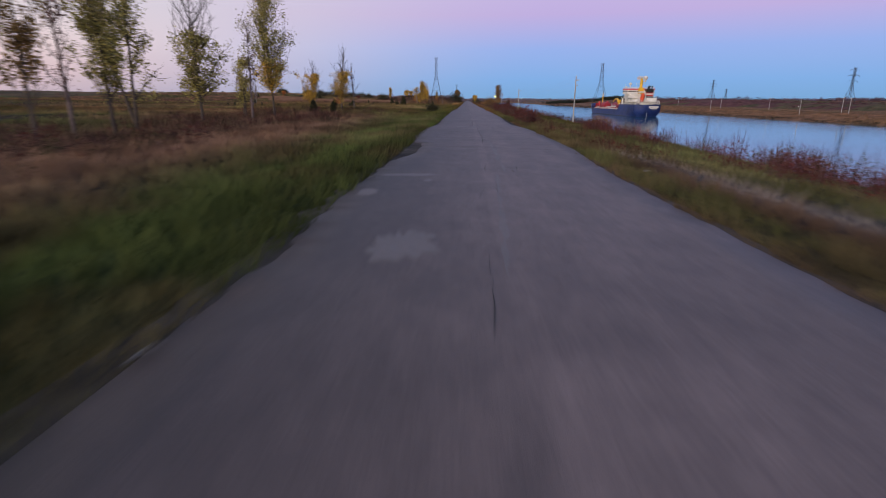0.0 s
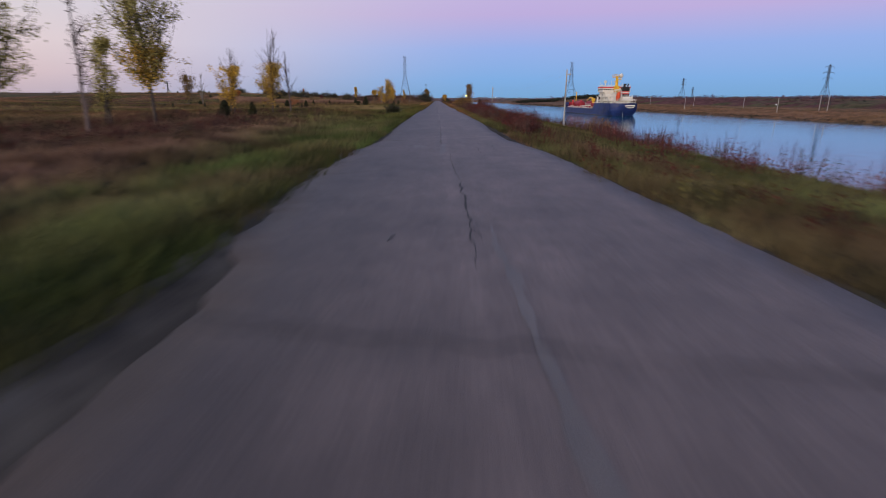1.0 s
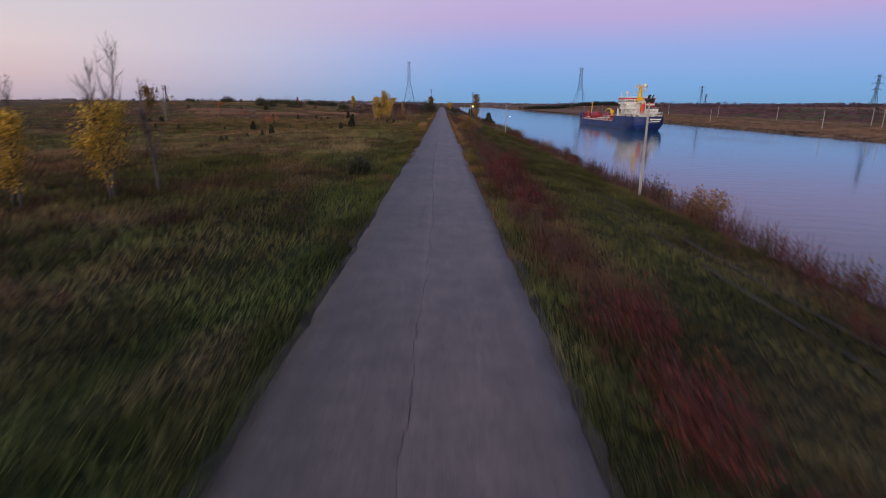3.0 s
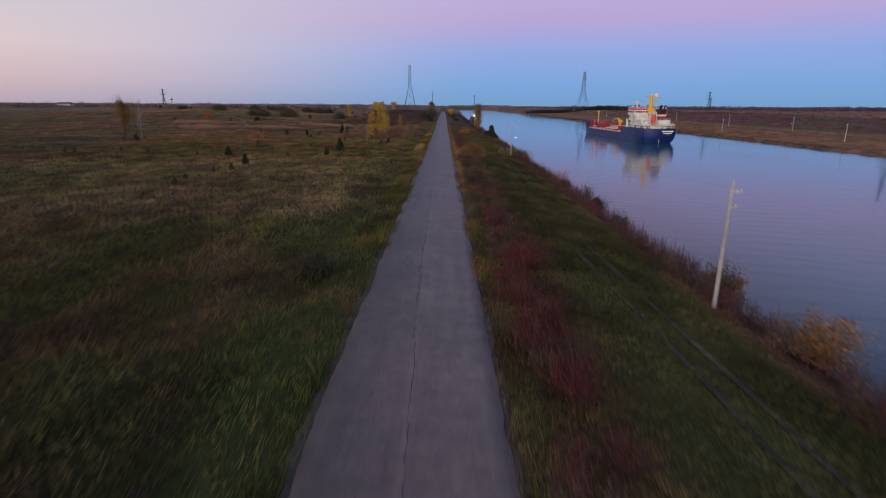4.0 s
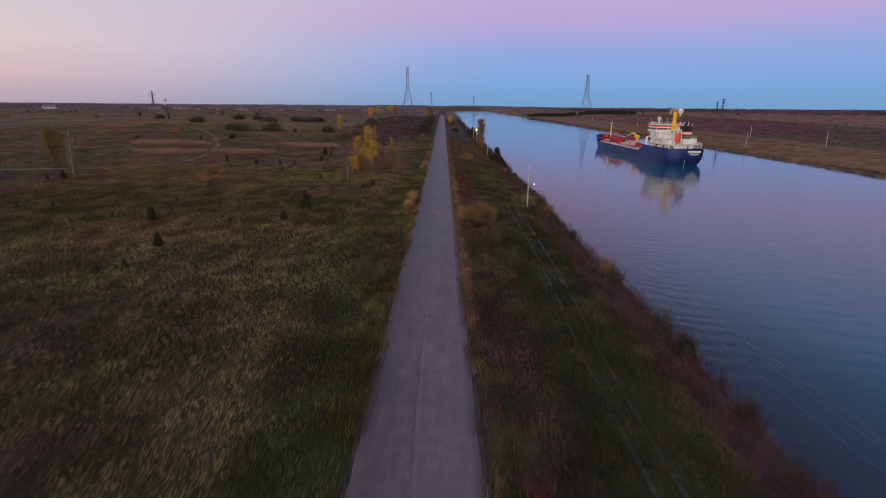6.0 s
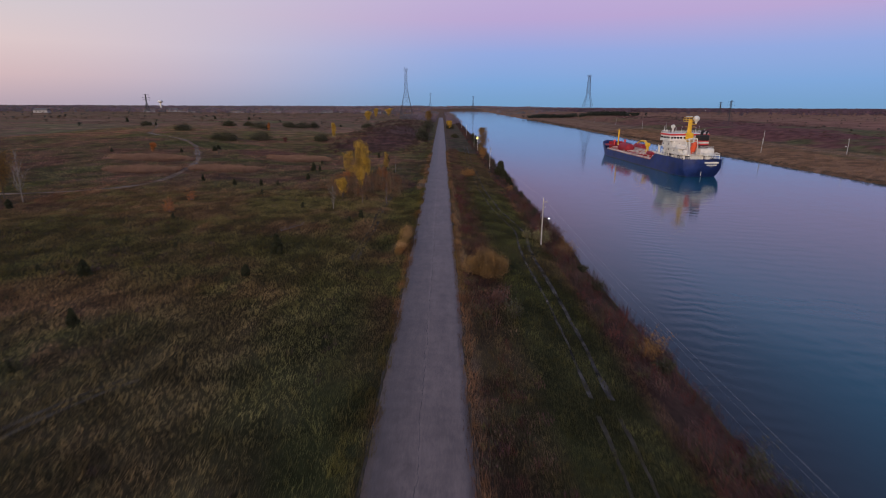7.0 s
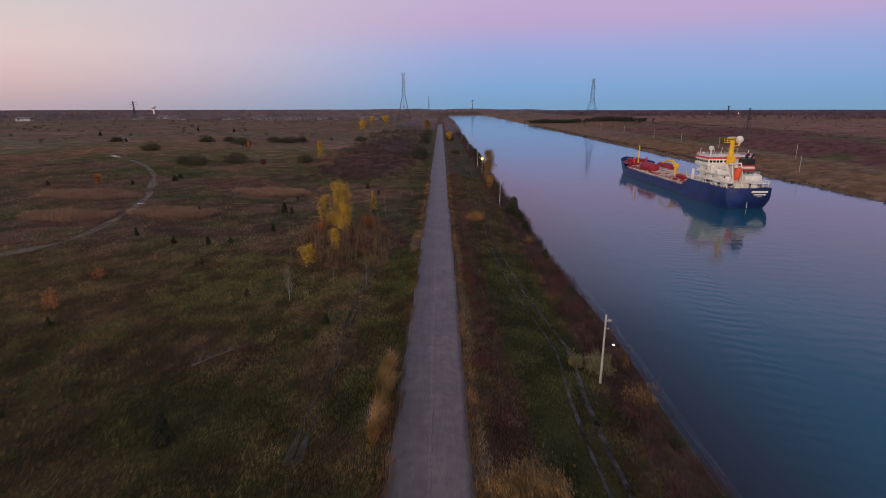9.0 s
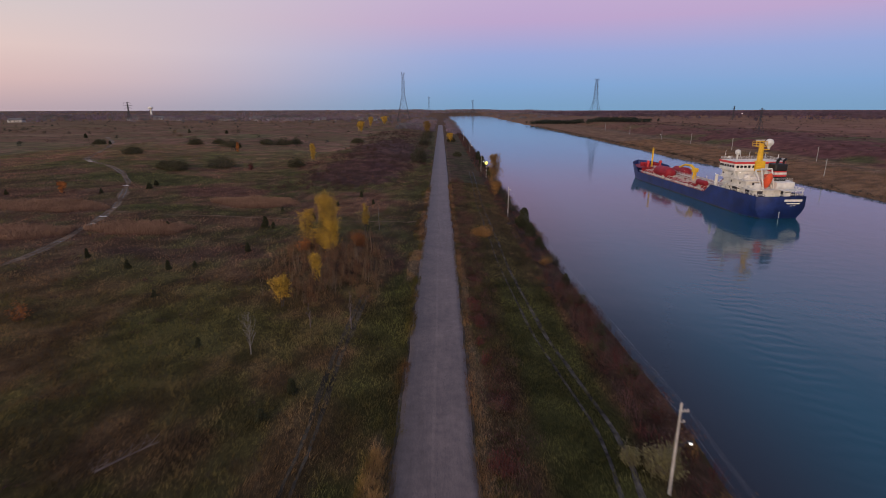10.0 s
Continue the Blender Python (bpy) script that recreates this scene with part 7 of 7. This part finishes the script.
    for k, px in enumerate((-7.4, -6.4, -3.4, 3.4, 6.4, 7.4)):
        part("cargo_pipe", rod(bmnew(), (px, 38 + 2 * (k % 3), 4.5 + 0.3 * (k % 2)), (px, 104 - 3 * (k % 2), 4.5 + 0.3 * (k % 2)), 0.17, sides=6), M["pipe"], ship)
    for k in range(25):
        fy = 38 + 2.75 * k
        bm = bmnew()
        for sg in (-1, 1):
            rod(bm, (sg * 9.0, fy, 3.6), (sg * 7.0, fy, 6.0), 0.12, sides=5)
            rod(bm, (sg * 7.0, fy, 6.0), (sg * 0.7, fy, 6.4), 0.12, sides=5)
        part("deck_frame", bm, M["pipe"], ship)
    crane = part("crane", rod(bmnew(), (-1.0, 62.0, 3.6), (-1.0, 62.0, 10.6), 0.9, 0.8, 10), M["yellow"], ship, "yellow hose-handling crane")
    part("cab", box(bmnew(), -2.2, 0.2, 60.9, 63.1, 9.6, 11.6, 0.15), M["yellow"], crane)
    for ya, za, yb, zb, r in ((62.0, 10.9, 66.0, 12.4, 0.62), (66.0, 12.4, 72.0, 12.2, 0.55), (72.0, 12.2, 77.5, 10.4, 0.45)):
        part("jib", rod(bmnew(), (-1.0, ya, za), (-1.0, yb, zb), r, r * 0.9, 8), M["yellow"], crane)
    part("ram", rod(bmnew(), (-1.0, 62.8, 9.4), (-1.0, 67.0, 11.8), 0.22, sides=6), M["pipe"], crane)

    # small valves, lockers and vent posts over the cargo deck
    rng = np.random.default_rng(3)
    for k in range(46):
        vx, vy = (2.6 + 6.0 * rng.random()) * (-1 if k % 2 else 1), 37 + 68 * rng.random()
        h = 0.8 + 2.0 * rng.random()
        bm = rod(bmnew(), (vx, vy, 3.6), (vx, vy, 3.6 + h), 0.16 + 0.2 * rng.random(), sides=6)
        box(bm, vx - 0.4, vx + 0.4, vy - 0.3, vy + 0.3, 3.6 + h, 4.0 + h)
        part("valve_post", bm, M[("red", "pipe", "redtrim", "red")[k % 4]], ship)
    for vx in (-3.0, 3.0):
        for vy in (44, 58, 80, 95):
            part("vent_post", rod(bmnew(), (vx, vy, 3.6), (vx, vy, 8.4), 0.18, sides=6), M["pipe"], ship)

    # forecastle
    fm = part("foremast", rod(bmnew(), (0, 113.5, 6.6), (0, 113.5, 17.6), 0.32, 0.18, 8), M["yellow"], ship, "yellow foremast with lights")
    part("yard", rod(bmnew(), (-1.5, 113.5, 16.6), (1.5, 113.5, 16.6), 0.12, sides=5), M["yellow"], fm)
    part("ladder", box(bmnew(), -0.3, 0.3, 112.7, 112.9, 6.6, 16.5), M["yellow"], fm)
    for wx, wy in ((-3.2, 118), (3.2, 118), (-2.6, 113), (2.6, 113)):
        bm = rod(bmnew(), (wx - 1.3, wy, 8.0), (wx + 1.3, wy, 8.0), 0.75, sides=10)
        box(bm, wx - 1.4, wx + 1.4, wy - 0.7, wy + 0.7, 6.6, 7.4)
        part("windlass", bm, M["red"], ship)
    for wx in (-3.6, 3.6):
        bm = rod(bmnew(), (wx, 110, 6.6), (wx, 110, 9.4), 0.5, 0.4, 8)
        ball(bm, wx, 110, 9.6, 0.9)
        part("vent", bm, M["redtrim"], ship)

    # lamps and the name as plain bars on the transom
    for lx, ly, lz in ((-7.8, 14.9, 15.4), (-9.4, 29.0, 13.2), (5.0, 5.1, 9.4), (-4.4, 5.2, 9.6), (-8.8, 26.9, 18.8)):
        part("deck_lamp", ball(bmnew(), lx, ly, lz, 0.13, 2), M["deck_lamp"], ship, "small lit deck lamp")
    part("name_bar", box(bmnew(), 1.2, 8.0, -0.035, 0.0, 6.3, 7.15), M["white"], hull, "white lettering on the transom")
    part("port_bar", box(bmnew(), 2.2, 7.2, -0.035, 0.0, 5.35, 5.8), M["white"], hull)
    part("mark_bar", box(bmnew(), 3.6, 5.8, -0.035, 0.0, 4.65, 4.85), M["white"], hull)
    part("draught_mark", box(bmnew(), -0.12, 0.12, -0.035, 0.0, 0.3, 2.4), M["white"], hull)
    return tagged(ship, "navy blue tanker with white superstructure and red deck, under way", "ship")


build_ship(129.6, 386.5, 1.6)


# ---- disturbed water behind the screw ----
s = np.linspace(0, 1, 80)


def churn(x, y):
    """Low ripples along the wake, dying out to its sides and with distance."""
    u = np.clip((386.0 - y) / 110, 0, 1)
    side = np.abs(x - 131.0 - 7 * u ** 1.5) / (4.5 + 10 * u)
    v_waves = np.sin(1.5 * (y + 1.4 * np.abs(x - 131.0 - 7 * u ** 1.5)) + 3 * fbm(x / 5, y / 5, 1))
    return WATER + 0.004 + (0.16 * (fbm(x / 1.3, y / 1.3, 0) - 0.5) + 0.03 * v_waves) * np.exp(-(side * 1.5) ** 2) * np.exp(-u * 2.2) * step(side, 1.02, 0.7)


wake = ribbon("wake", 131.0 + 7 * s ** 1.5, 386.0 - 110 * s, 9 + 20 * s, churn, M["wake"], 0.0, None, 60)
tagged(wake, "ruffled turquoise wake behind the tanker", "wake", kind="structure")
